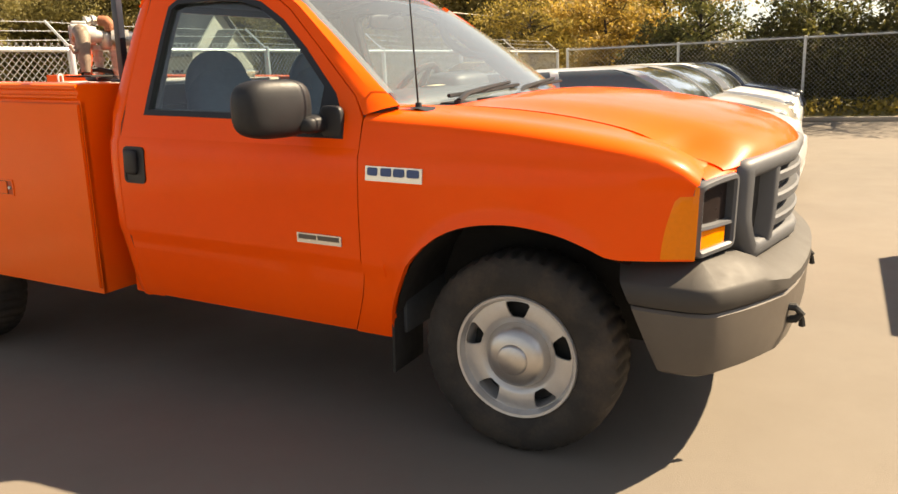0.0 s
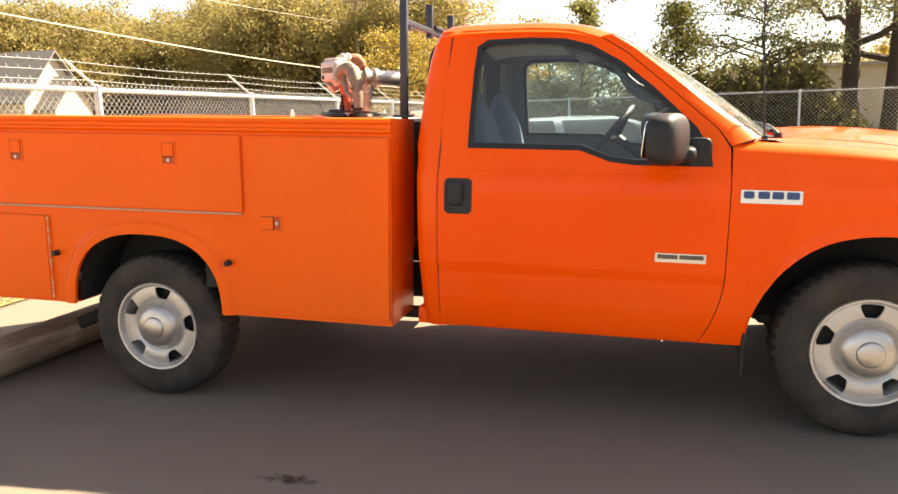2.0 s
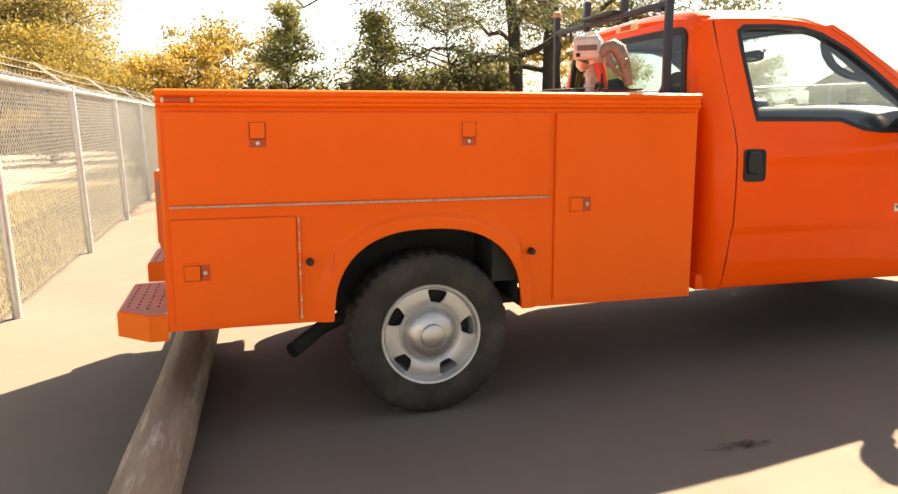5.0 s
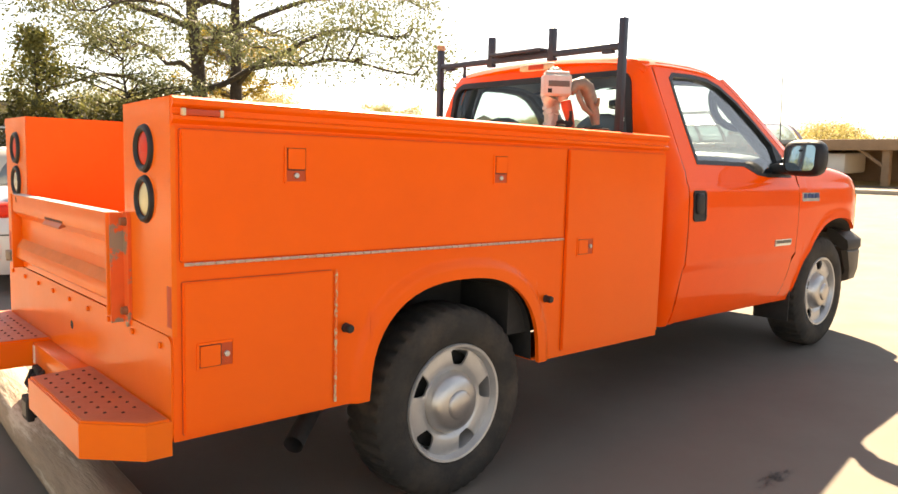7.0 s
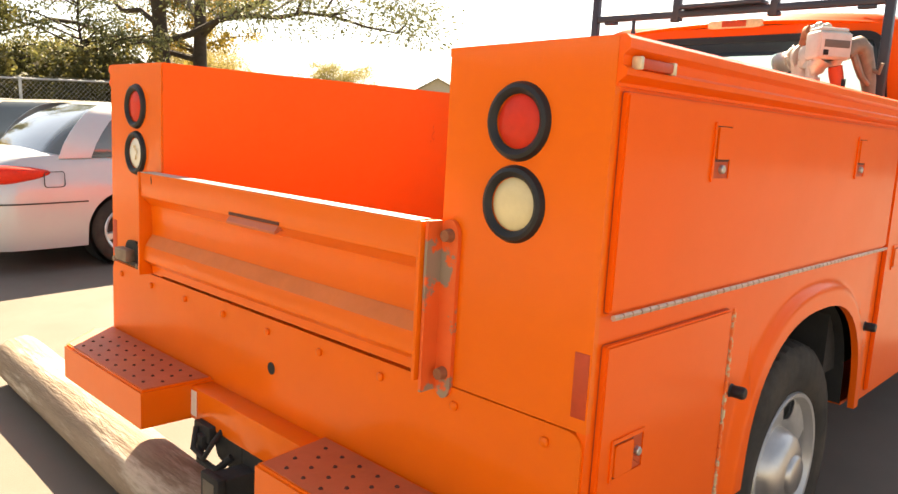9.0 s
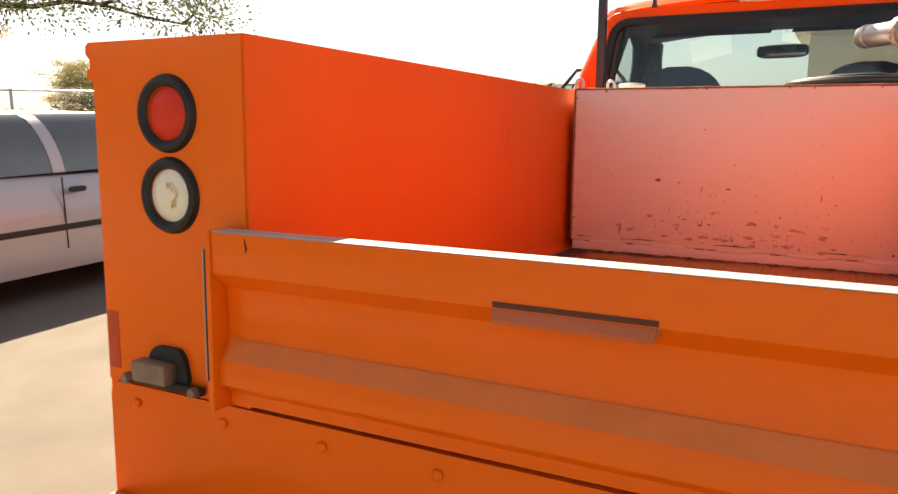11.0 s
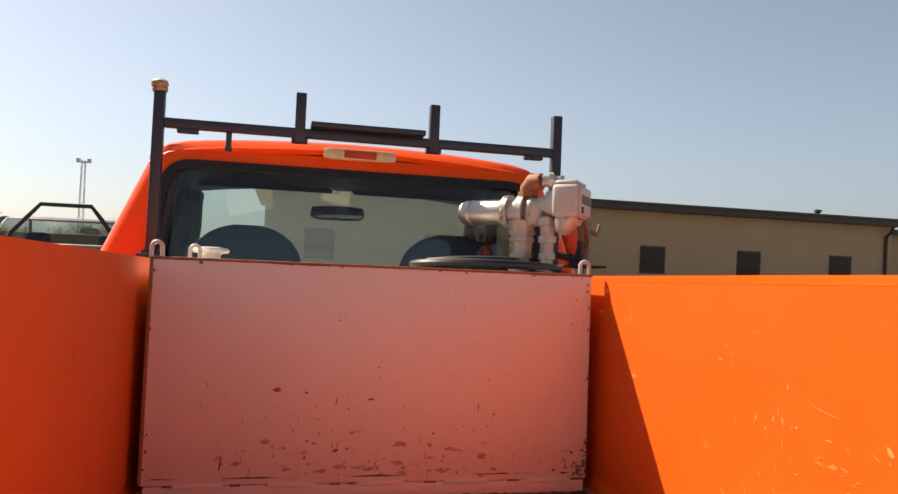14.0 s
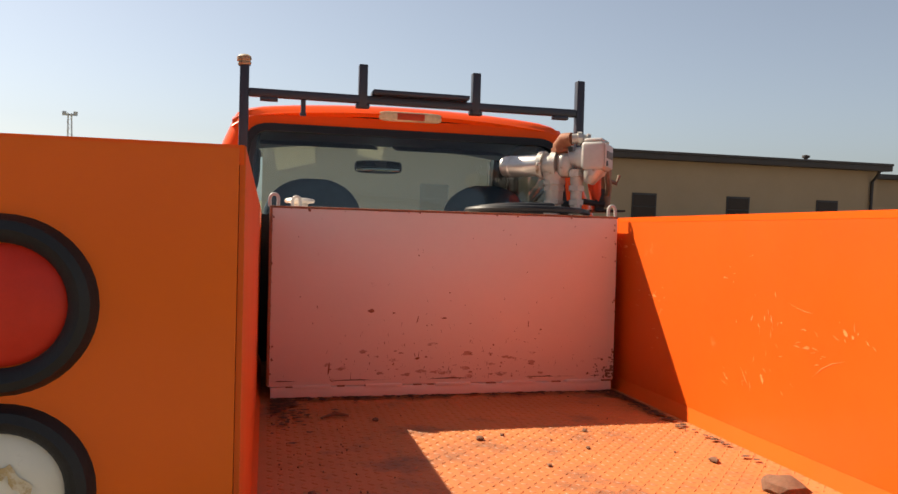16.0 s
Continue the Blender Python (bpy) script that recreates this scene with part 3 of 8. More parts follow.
def fender_low(x):
    if x <= 2.935:
        return 0.49
    if x < 3.83:
        return max(0.49, curve(FARCH, x))
    return 0.925


for s in (-1, 1):
    bm = bmesh.new()
    xs = spread(2.840, 2.934, 6) + [2.936, 2.94, 2.946, 2.958, 2.972, 3.0, 3.04, 3.07, 3.12, 3.17] + spread(3.22, 3.83, 14) + spread(3.86, 4.0, 4) + [4.02, 4.04, 4.055]
    rings, inner = [], []
    for x in xs:
        a, zr = fender_low(x), curve(RIDGE, x)
        f = min(1.0, max(0.0, (x - 3.55) / 0.45))
        rz, ry = 0.062 - 0.016 * f, 0.125 - 0.025 * f
        b = zr - rz
        pts = []
        for k in range(17):
            z = a + (b - a) * k / 16
            lip = 0.012 * max(0.0, 1 - (z - a) / 0.05) if 2.94 < x < 3.83 else 0.0
            pts.append((x, s * (cab_y(x, z) + lip), z))
        yb = cab_y(x, b)
        for k in range(1, 7):
            t = math.pi / 2 * k / 6
            pts.append((x, s * (yb - ry * (1 - math.cos(t))), b + rz * math.sin(t)))
        ys, zs_ = abs(pts[-1][1]), pts[-1][2]
        ze = hood_z(2.95 + (x - 2.985) / (4.107 - 2.985) * 1.335, 0.742)
        for k in range(1, 4):
            t = k / 3
            pts.append((x, s * (ys + (0.742 - ys) * t), zs_ + (max(ze, zs_) - zs_) * t * t))
        pts.append((x, s * 0.735, pts[-1][2] - 0.03))
        rings.append([(pts[0][0], s * (abs(pts[0][1]) - 0.035), pts[0][2])] + pts)
    loft(bm, rings)
    sweep_back(bm)
    part("front_fender", bm, m_paint, truck)
    # dark wheel housing and mud flap
    bm = bmesh.new()
    rows = []
    for x in spread(2.95, 3.86, 14):
        z = max(0.50, curve(FARCH, min(x, 3.83))) - 0.004
        rows.append([(x, s * (cab_y(x, z) - 0.012), z), (x, s * 0.55, z + 0.04), (x, s * 0.5, 0.55)])
    loft(bm, rows)
    part("wheel_housing", bm, m_dark, truck)
    bm = B(((2.932, s * 0.955, 0.35), (2.946, s * 0.72, 0.62)), bev=0.005)
    part("mud_flap", bm, m_dark, truck, "black rubber mud flap")
bm = bmesh.new()
rows = []
for y in spread(-0.865, 0.865, 18):
    c = 1 - (y / 0.93) ** 2
    rows.append([(2.93 + 0.13 * c, y, 1.398), (3.00 + 0.125 * c, y, 1.396), (3.03 + 0.125 * c, y, 1.388), (3.06 + 0.135 * c, y, 1.380)])
loft(bm, rows)
for y in (-0.55, -0.2, 0.2, 0.55):
    box(bm, (2.99, y - 0.08, 1.392), (3.06, y + 0.08, 1.404), 0.004)
part("cowl", bm, m_black, truck)
for s, y0, y1 in ((1, -0.62, -0.02), (1, 0.02, 0.60)):
    bm = bmesh.new()
    tube(bm, [(3.07, y0, 1.41), (3.06, y0 + 0.10, 1.436), (3.06, y0 + 0.30, 1.452), (3.04, y1, 1.466)], [0.014, 0.012, 0.010, 0.007], 6)
    tube(bm, [(3.035, y0 - 0.02, 1.432), (3.055, y0 + 0.30, 1.440), (3.06, y1 + 0.06, 1.452)], 0.009, 5)
    spin(bm, [(0.0, 0.03), (0.018, 0.03), (0.022, 0.0)], (3.07, y0, 1.386), (0, 0, 1), 12)
    part("wiper", bm, m_black, truck)
bm = bmesh.new()
tube(bm, [(2.985, -0.80, 1.40), (2.93, -0.802, 2.15)], [0.004, 0.002], 6)
spin(bm, [(0.0, 0.03), (0.012, 0.028), (0.016, 0.0)], (2.986, -0.80, 1.385), (0, 0, 1), 12)
part("antenna", bm, m_black, truck)


# front: grille, lamps, bumper
def face(y, z, d):
    return (4.312 - 0.34 * y * y - 0.10 * max(0.0, 1.0 - z) - d, y, z)


GR_OUT = fillet([(-0.668, 1.232), (-0.3, 1.256), (0.3, 1.256), (0.668, 1.232), (0.668, 1.00), (0.575, 0.865), (0.0, 0.858), (-0.575, 0.865), (-0.668, 1.00)], 0.055)
bm = bmesh.new()
moulding(bm, GR_OUT, [(0.0, 0.07), (0.0, 0.012), (0.006, -0.004), (0.020, -0.014), (0.050, -0.014), (0.064, -0.004), (0.070, 0.012), (0.074, 0.05)], face)
for z0, z1 in ((0.958, 1.000), (1.042, 1.084), (1.124, 1.166)):
    a, b = [], []
    for y in spread(-0.42, 0.42, 10):
        a.append([face(y, z1, 0.05), face(y, z1, 0.008), face(y, z1 - 0.008, 0.0), face(y, z0 + 0.006, 0.004), face(y, z0, 0.014), face(y, z0 + 0.006, 0.05)])
    loft(bm, a)
for s in (-1, 1):
    for y0, y1 in ((0.395, 0.440),):
        rows = []
        for z in spread(0.92, 1.195, 5):
            rows.append([face(s * y0, z, 0.06), face(s * y0, z, 0.004), face(s * (y0 + 0.008), z, -0.004), face(s * (y1 - 0.008), z, -0.004), face(s * y1, z, 0.004), face(s * y1, z, 0.06)])
        loft(bm, rows)
grille = part("grille", bm, m_grille, truck, "grey plastic grille surround and bars")
bm = bmesh.new()
loft(bm, [[face(y, z, 0.048) for y in spread(-0.62, 0.62, 12)] for z in (0.88, 1.05, 1.23)])
part("grille_backing", bm, m_dark, grille)
for s in (-1, 1):
    def lampface(u, z, d, s=s):
        # u runs from the grille (0) outwards (1)
        a, b = Vector((4.150, 0.668)), Vector((4.062, 0.893))
        p = a.lerp(b, u) + Vector((-0.9, -0.38)) * d
        p.x -= 0.16 * max(0.0, u - 0.9)
        return (p.x, s * p.y, z)
    def lampflat(a, b, d):
        return lampface(a / 0.245, b, d)
    out = fillet([(0.0, 0.938), (0.245, 0.930), (0.245, 1.180), (0.12, 1.195), (0.0, 1.200)], 0.035)
    bm = bmesh.new()
    moulding(bm, out, [(0.0, 0.05), (0.0, 0.004), (0.005, -0.006), (0.018, -0.007), (0.026, 0.002), (0.028, 0.05)], lampflat)
    loft(bm, [[lampflat(x, z, d) for x in (0.016, 0.09, 0.16, 0.230)] for z, d in ((1.022, 0.04), (1.022, 0.002), (1.026, -0.002), (1.036, 0.0), (1.042, 0.045))])
    lamp_ob = part("headlight", bm, m_grille, truck, "headlight in a grey bezel")
    bm = bmesh.new()
    loft(bm, [[lampflat(x, z, 0.030 - 0.010 * (1 - ((x - 0.122) / 0.105) ** 2)) for x in spread(0.018, 0.227, 8)] for z in spread(1.036, 1.186, 3)])
    part("lamp_glass", bm, m_lampdark, lamp_ob)
    bm = bmesh.new()
    loft(bm, [[lampflat(x, z, 0.014 - 0.006 * (1 - ((x - 0.122) / 0.105) ** 2)) for x in spread(0.05, 0.228, 8)] for z in spread(0.950, 1.024, 3)])
    part("turn_lens", bm, m_amber, lamp_ob, "amber turn lens")
    bm = bmesh.new()
    rows = []
    for z in spread(0.932, 1.172, 10):
        t = (z - 0.932) / 0.240
        x0 = 3.955 + 0.048 * t ** 1.8
        rows.append([(x0 + (4.040 - x0) * k / 5, s * (cab_y(x0 + (4.040 - x0) * k / 5, min(z, 1.15)) + 0.004 * (1 if k else 0) - 0.02 * max(0, t - 0.8) * 3), z) for k in range(6)] + [(4.060, s * 0.900, z), (4.03, s * 0.87, z)])
    loft(bm, rows)
    part("side_marker", bm, m_amber, lamp_ob, "amber side marker lens")

for s in (-1, 1):
    bm = bmesh.new()
    rows = []
    for y in spread(0.60, 0.83, 8):
        xb = 4.150 - (y - 0.668) * 0.391 if y > 0.668 else 4.318 - 0.34 * y * y - 0.02
        zt = 1.206 - 0.20 * max(0.0, y - 0.72)
        rows.append([(xb - 0.12, s * y, zt + 0.032), (xb - 0.075, s * y, zt + 0.027), (xb - 0.045, s * y, zt + 0.017), (xb - 0.024, s * y, zt + 0.006), (xb - 0.014, s * y, zt), (xb - 0.008, s * y, zt - 0.006), (xb - 0.014, s * y, zt - 0.03)])
    loft(bm, rows)
    part("lamp_panel", bm, m_paint, truck)

PLAN = [(3.80, 0.945), (3.95, 0.952), (4.06, 0.950), (4.115, 0.935), (4.15, 0.905), (4.20, 0.82), (4.235, 0.76), (4.265, 0.70), (4.29, 0.645), (4.33, 0.55), (4.36, 0.38), (4.375, 0.19), (4.38, 0.0)]
plan = [(x, -y) for x, y in PLAN] + [(x, y) for x, y in reversed(PLAN[:-1])]


def bumper_ring(profile):
    rows = []
    n = len(plan)
    for i, (x, y) in enumerate(plan):
        p, q = Vector(plan[max(i - 1, 0)]), Vector(plan[min(i + 1, n - 1)])
        d = (q - p).normalized()
        nrm = Vector((d.y, -d.x))
        k = 0.36 * min(1.0, max(0.0, (0.70 - abs(y)) / 0.16)) if profile[0][1] > 0.8 else 0.0
        rows.append([(max(x + nrm.x * o, 3.80 + (0.91 - z) * 0.46), y + nrm.y * o, z - k * max(0.0, z - 0.768)) for o, z in profile])
    return rows


bm = bmesh.new()
loft(bm, bumper_ring([(-0.14, 0.868), (-0.135, 0.922), (-0.095, 0.918), (-0.006, 0.850), (0.004, 0.838), (0.006, 0.786), (-0.004, 0.768), (-0.05, 0.766)]), closed=True, caps=True)
bumper = part("front_bumper", bm, m_grey2, truck, "grey plastic-capped steel bumper")
bm = bmesh.new()
loft(bm, bumper_ring([(-0.05, 0.760), (-0.010, 0.762), (-0.002, 0.752), (-0.004, 0.62), (-0.022, 0.545), (-0.07, 0.520), (-0.085, 0.530), (-0.04, 0.60)]), closed=True, caps=True)
part("bumper_face", bm, m_grey, bumper)
for y in (-0.48, 0.48):
    bm = bmesh.new()
    tube(bm, [(4.26, y, 0.685), (4.362, y, 0.69), (4.382, y, 0.668), (4.365, y, 0.645), (4.30, y, 0.635)], 0.015, 8)
    tube(bm, [(4.365, y + 0.02, 0.68), (4.385, y + 0.035, 0.64), (4.388, y + 0.04, 0.61)], [0.010, 0.010, 0.013], 6)
    part("tow_hook", bm, m_dark, bumper)

# badges, as plain shapes
for s in (-1, 1):
    def on_side(x, z, d, s=s):
        return (x, s * (cab_y(x, z) - d), z)
    bm = bmesh.new()
    prism(bm, [(2.877, 1.138), (3.118, 1.138), (3.118, 1.193), (2.877, 1.193)], on_side, -0.007, 0.004)
    badge = part("fender_badge", bm, m_badge, truck, "silver badge with dark blue bars")
    for x, w in ((2.888, 0.042), (2.945, 0.045), (3.000, 0.045), (3.056, 0.050)):
        bm = bmesh.new()
        prism(bm, rounded(x, x + w, 1.158, 1.188, 0.007, 3), on_side, -0.010, -0.005)
        part("badge_bar", bm, m_navy, badge)
    bm = bmesh.new()
    prism(bm, [(2.542, 0.868), (2.755, 0.868), (2.755, 0.908), (2.542, 0.908)], on_side, -0.007, 0.004)
    plate = part("door_plaque", bm, m_badge, truck, "thin silver plaque on the door")
    for x, w in ((2.552, 0.085), (2.645, 0.10)):
        bm = bmesh.new()
        prism(bm, [(x, 0.884), (x + w, 0.884), (x + w, 0.902), (x, 0.902)], on_side, -0.009, -0.005)
        part("badge_bar", bm, m_grey, plate)

# cabin
bm = bmesh.new()
loft(bm, [[(x, y, curve(ROOF_Z, x) - 0.045 + 0.050 * (1 - (y / 0.70) ** 2)) for y in spread(-0.70, 0.70, 8)] for x in spread(1.50, 2.325, 8)])
part("headliner", bm, m_liner, truck)
bm = B(((1.44, -0.88, 0.50), (2.95, 0.88, 0.53)), ((2.93, -0.88, 0.5), (2.96, 0.88, 1.38)), ((1.490, -0.86, 0.5), (1.515, 0.86, 1.31)))
part("cab_floor", bm, m_trim, truck)
# Unseen dark box, added to keep the orange fender out of windscreen reflections.
bm = B(((2.885, -0.872, 1.10), (3.02, 0.872, 1.372)), bev=0.02)
part("reflection_block", bm, m_dark, truck)
# Added dark strips that block the fender's inner lip from the same reflections.
for s in (-1, 1):
    bm = B(((2.85, s * 0.718, 1.33), (2.985, s * 0.732, 1.400)), bev=0.003)
    part("reflection_strip", bm, m_trim, truck)
bm = bmesh.new()
puff(bm, (2.70, 0, 1.225), (0.205, 0.865, 0.215), 5, 32, 14)
puff(bm, (2.575, 0.39, 1.42), (0.115, 0.22, 0.085), 4)
box(bm, (2.40, -0.20, 0.55), (2.75, 0.20, 1.05), 0.05)
part("dashboard", bm, surface("dark blue-grey dashboard plastic", (0.026, 0.038, 0.050), 0.55, vary=0.12, scale=12, bump=0.0003, bscale=300), truck, "dark blue-grey padded dashboard")
bm = bmesh.new()
c, ax = Vector((2.285, 0.39, 1.385)), Vector((-0.79, 0, 0.61)).normalized()
u, w = Vector((0, 1, 0)), ax.cross(Vector((0, 1, 0)))
ringp = [c + (u * math.cos(a) + w * math.sin(a)) * 0.195 for a in spread(0, 2 * math.pi, 28)]
tube(bm, ringp, 0.018, 8, False)
for a in (0.2, math.pi - 0.2, 1.5 * math.pi):
    tube(bm, [c - ax * 0.03, c + (u * math.cos(a) + w * math.sin(a)) * 0.19], [0.03, 0.014], 6)
tube(bm, [c - ax * 0.02, c - ax * 0.40], 0.03, 8)
part("steering_wheel", bm, m_black, truck)
for y, wd in ((-0.40, 0.27), (0.0, 0.13), (0.40, 0.27)):
    bm = bmesh.new()
    puff(bm, (1.93, y, 0.93), (0.29, wd, 0.10), 4)

    def lean(q):
        q.x -= 0.20 * q.z
        return q
    tall = 0.33 if wd > 0.2 else 0.22
    puff(bm, (1.67, y, 1.22 if wd > 0.2 else 1.14), (0.085, wd * 0.9, tall), 3.0, 24, 14, lean)
    if wd > 0.2:
        puff(bm, (1.60, y, 1.44), (0.06, 0.215, 0.185), 2.2, 24, 14)
    part("seat", bm, m_seat, truck)
for s in (-1, 1):
    bm = bmesh.new()
    loft(bm, [[(2.29 - 0.20 * t - d, s * y, 1.862 - 0.045 * t) for y in spread(0.05, 0.64, 6)] for t, d in ((0, 0), (0.5, 0.01), (1, 0), (1.02, 0.012), (0.5, 0.028), (0, 0.02))])
    part("sun_visor", bm, m_trim, truck, "dark folded sun visor")
bm = bmesh.new()
puff(bm, (2.362, 0.005, 1.752), (0.016, 0.132, 0.036), 4)
tube(bm, [(2.37, 0, 1.765), (2.40, 0, 1.785), (2.455, 0, 1.792)], 0.010, 6)
aim = Matrix.Rotation(radians(-7), 3, "Z") @ Matrix.Rotation(radians(4), 3, "Y")
bmesh.ops.rotate(bm, verts=[v for v in bm.verts if v.co.x < 2.379], cent=(2.362, 0.005, 1.752), matrix=aim)
mirror = part("inside_mirror", bm, m_black, truck)
bm = bmesh.new()
box(bm, (2.3435, -0.116, 1.725), (2.3455, 0.126, 1.779), 0.0008)
bmesh.ops.rotate(bm, verts=bm.verts, cent=(2.362, 0.005, 1.752), matrix=aim)
part("mirror_glass", bm, surface("darkened mirror silver", (0.30, 0.32, 0.33), 0.04, metal=1.0, vary=0.05, scale=8), mirror, "dark tinted mirror glass")
for s in (-1, 1):
    bm = bmesh.new()
    tube(bm, [(2.345, s * 0.672, 1.81), (2.332, s * 0.664, 1.765), (2.348, s * 0.662, 1.708), (2.384, s * 0.664, 1.660), (2.428, s * 0.670, 1.625), (2.488, s * 0.682, 1.598), (2.548, s * 0.702, 1.586), (2.61, s * 0.738, 1.586), (2.665, s * 0.775, 1.580)],
         [0.030, 0.028, 0.025, 0.023, 0.023, 0.023, 0.025, 0.028, 0.032], 8)
    part("grab_handle", bm, m_trim, truck)
    bm = bmesh.new()
    tube(bm, [(2.340, s * 0.680, 1.800), (2.588, s * 0.765, 1.607), (2.85, s * 0.842, 1.400)], [0.050, 0.064, 0.066], 10)
    part("pillar_trim", bm, m_trim, truck)
    bm = bmesh.new()
    tube(bm, [(1.54, s * 0.82, 0.6), (1.56, s * 0.85, 1.25), (1.58, s * 0.665, 1.82)], [0.06, 0.05, 0.04], 6)
    part("rear_pillar_trim", bm, m_trim, truck)


m_sheet = surface("yellowed paper", (0.62, 0.56, 0.36), 0.8, vary=0.06, scale=30)
for label, corner, run, rise, bow in (("yellowed sheet of paper lying on the dashboard", (2.555, 0.30, 1.512), (0.02, 0.22, 0), (0.095, 0, 0.042), 0.008),
                                      ("pale folded paper lying on the dashboard", (2.60, -0.10, 1.4425), (-0.02, 0.14, 0), (0.085, 0.01, 0.006), 0.006)):
    sheet = thing("paper_sheet", label, "paper", RAKE)
    bm = bmesh.new()
    a, u, w = Vector(corner), Vector(run), Vector(rise)
    rows = [[a + u * i / 4 + w * j / 3 + Vector((0, 0, bow * math.sin(math.pi * j / 3) * (0.4 + 0.3 * i / 4))) for i in range(5)] for j in range(4)]
    loft(bm, rows + [[p - Vector((0, 0, 0.0012)) for p in r] for r in reversed(rows)])
    part("sheet", bm, m_sheet, sheet)

# wheels
def wheel(parent, m, first=[]):
    """Steel wheel: outer face towards -y, hub at the origin."""
    if first:
        rim = again(first[0], parent, m)
        for p in first[1:]:
            again(p, rim, Matrix())
        return rim
    bm = bmesh.new()
    spin(bm, [(r, -h) for r, h in [(0.195, -0.16), (0.208, -0.03), (0.218, -0.012), (0.226, 0.006), (0.236, 0.008), (0.240, 0.0), (0.238, -0.02)]], (0, 0, 0), (0, 1, 0), 60)
    # disc with five rounded windows
    sect = [(0.060, 0.010), (0.118, 0.012), (0.128, 0.004), (0.138, -0.002), (0.147, -0.005), (0.150, -0.006), (0.156, -0.006), (0.170, -0.005), (0.190, 0.001), (0.205, 0.009), (0.212, 0.013), (0.215, 0.015), (0.222, 0.024)]
    half = {5: 0.017, 6: 0.026, 7: 0.034, 8: 0.043, 9: 0.048, 10: 0.040}
    nw, ns = 6, 8
    for back in (0.0, 0.010):
        grid = []
        for i, (r, d) in enumerate(sect):
            hw = half.get(i, 0.017 if i < 5 else 0.040) / r
            row = []
            for k in range(5):
                a0 = 2 * math.pi * k / 5
                angs = [a0 - hw + 2 * hw * j / nw for j in range(nw)] + [a0 + hw + (2 * math.pi / 5 - 2 * hw) * j / ns for j in range(ns)]
                row += [bm.verts.new((r * math.sin(a), d + back + 0.030 * (1 - ((r - 0.06) / 0.162) ** 3), r * math.cos(a))) for a in angs]
            grid.append(row)
        n = len(grid[0])
        for i in range(len(sect) - 1):
            for k in range(n):
                if 5 <= i <= 9 and k % (nw + ns) < nw:
                    continue
                q = (k + 1) % n
                bm.faces.new((grid[i][k], grid[i][q], grid[i + 1][q], grid[i + 1][k]))
    rim = part("wheel", bm, m_steel, parent, "silver-painted five-window steel wheel", 50)
    rim.matrix_basis = m
    bm = bmesh.new()
    # tread blocks: the outer shoulders step in and out round the tyre
    prof = [(0.226, 0.20), (0.236, 0.212), (0.305, 0.226), (0.355, 0.218), (0.378, 0.200), (0.387, 0.172), (0.388, 0.128), (0.388, 0.086), (0.387, 0.042), (0.378, 0.012), (0.355, -0.006), (0.305, -0.015), (0.258, -0.010), (0.239, 0.003), (0.226, 0.012)]
    n, rows = 220, []
    for k in range(n):
        a = 2 * math.pi * k / n
        row = []
        for i, (r, y) in enumerate(prof):
            cut = 0.0
            phase = (k + (2 if i > 6 else 0)) % 5
            if i in (4, 5, 8):
                cut = 0.011 if phase < 2 else 0.0
            elif i in (3, 9, 10):
                cut = (0.007, 0.005, 0.002)[(3, 9, 10).index(i)] if phase < 2 else 0.0
            elif i in (6, 7):
                cut = 0.009 if (k + i) % 5 < 1 else 0.0
            row.append(bm.verts.new(((r - cut) * math.sin(a), y, (r - cut) * math.cos(a))))
        rows.append(row)
    for k in range(n):
        p, q = rows[k], rows[(k + 1) % n]
        for i in range(len(prof) - 1):
            bm.faces.new((p[i], p[i + 1], q[i + 1], q[i]))
    tyre = part("tyre", bm, m_rubber, rim, "black rubber tyre with brownish dust")
    bm = bmesh.new()
    spin(bm, [(0.0, -0.068), (0.050, -0.067), (0.056, -0.063), (0.059, -0.054), (0.088, -0.049), (0.108, -0.036), (0.119, -0.016), (0.125, 0.004), (0.130, 0.012)], (0, 0.026, 0), (0, 1, 0), 44)
    for k in range(8):
        a = 2 * math.pi * (k + 0.5) / 8
        puff(bm, (0.092 * math.sin(a), -0.008, 0.092 * math.cos(a)), (0.009, 0.010, 0.009), 3, 10, 6)
    cap = part("hub_cap", bm, m_chrome, rim, "dull chrome domed hub cap")
    bm = bmesh.new()
    spin(bm, [(0.0, 0.080), (0.20, 0.080), (0.20, 0.16), (0.0, 0.16)], (0, 0, 0), (0, 1, 0), 32)
    drum = part("brake_drum", bm, m_dark, rim)
    first.extend((rim, tyre, cap, drum))
    return rim


for x, y, z, a in ((0.000, 0.966, 0.367, 10), (3.452, 0.935, 0.500, 0)):
    wheel(truck, pose(x, -y, z, 0, a, 0))
    wheel(truck, pose(x, y, z, 0, a, 180))

# underbody
bm = B(((-1.1, -0.47, 0.52), (4.1, -0.39, 0.68)), ((-1.1, 0.39, 0.52), (4.1, 0.47, 0.68)), ((-0.9, -0.45, 0.55), (-0.8, 0.45, 0.62)), ((1.6, -0.45, 0.52), (1.7, 0.45, 0.6)),
       ((2.4, -0.3, 0.36), (3.0, 0.3, 0.62)), ((3.3, -0.35, 0.42), (4.0, 0.35, 0.7)), ((0.3, -0.95, 0.60), (1.25, -0.62, 0.80)))
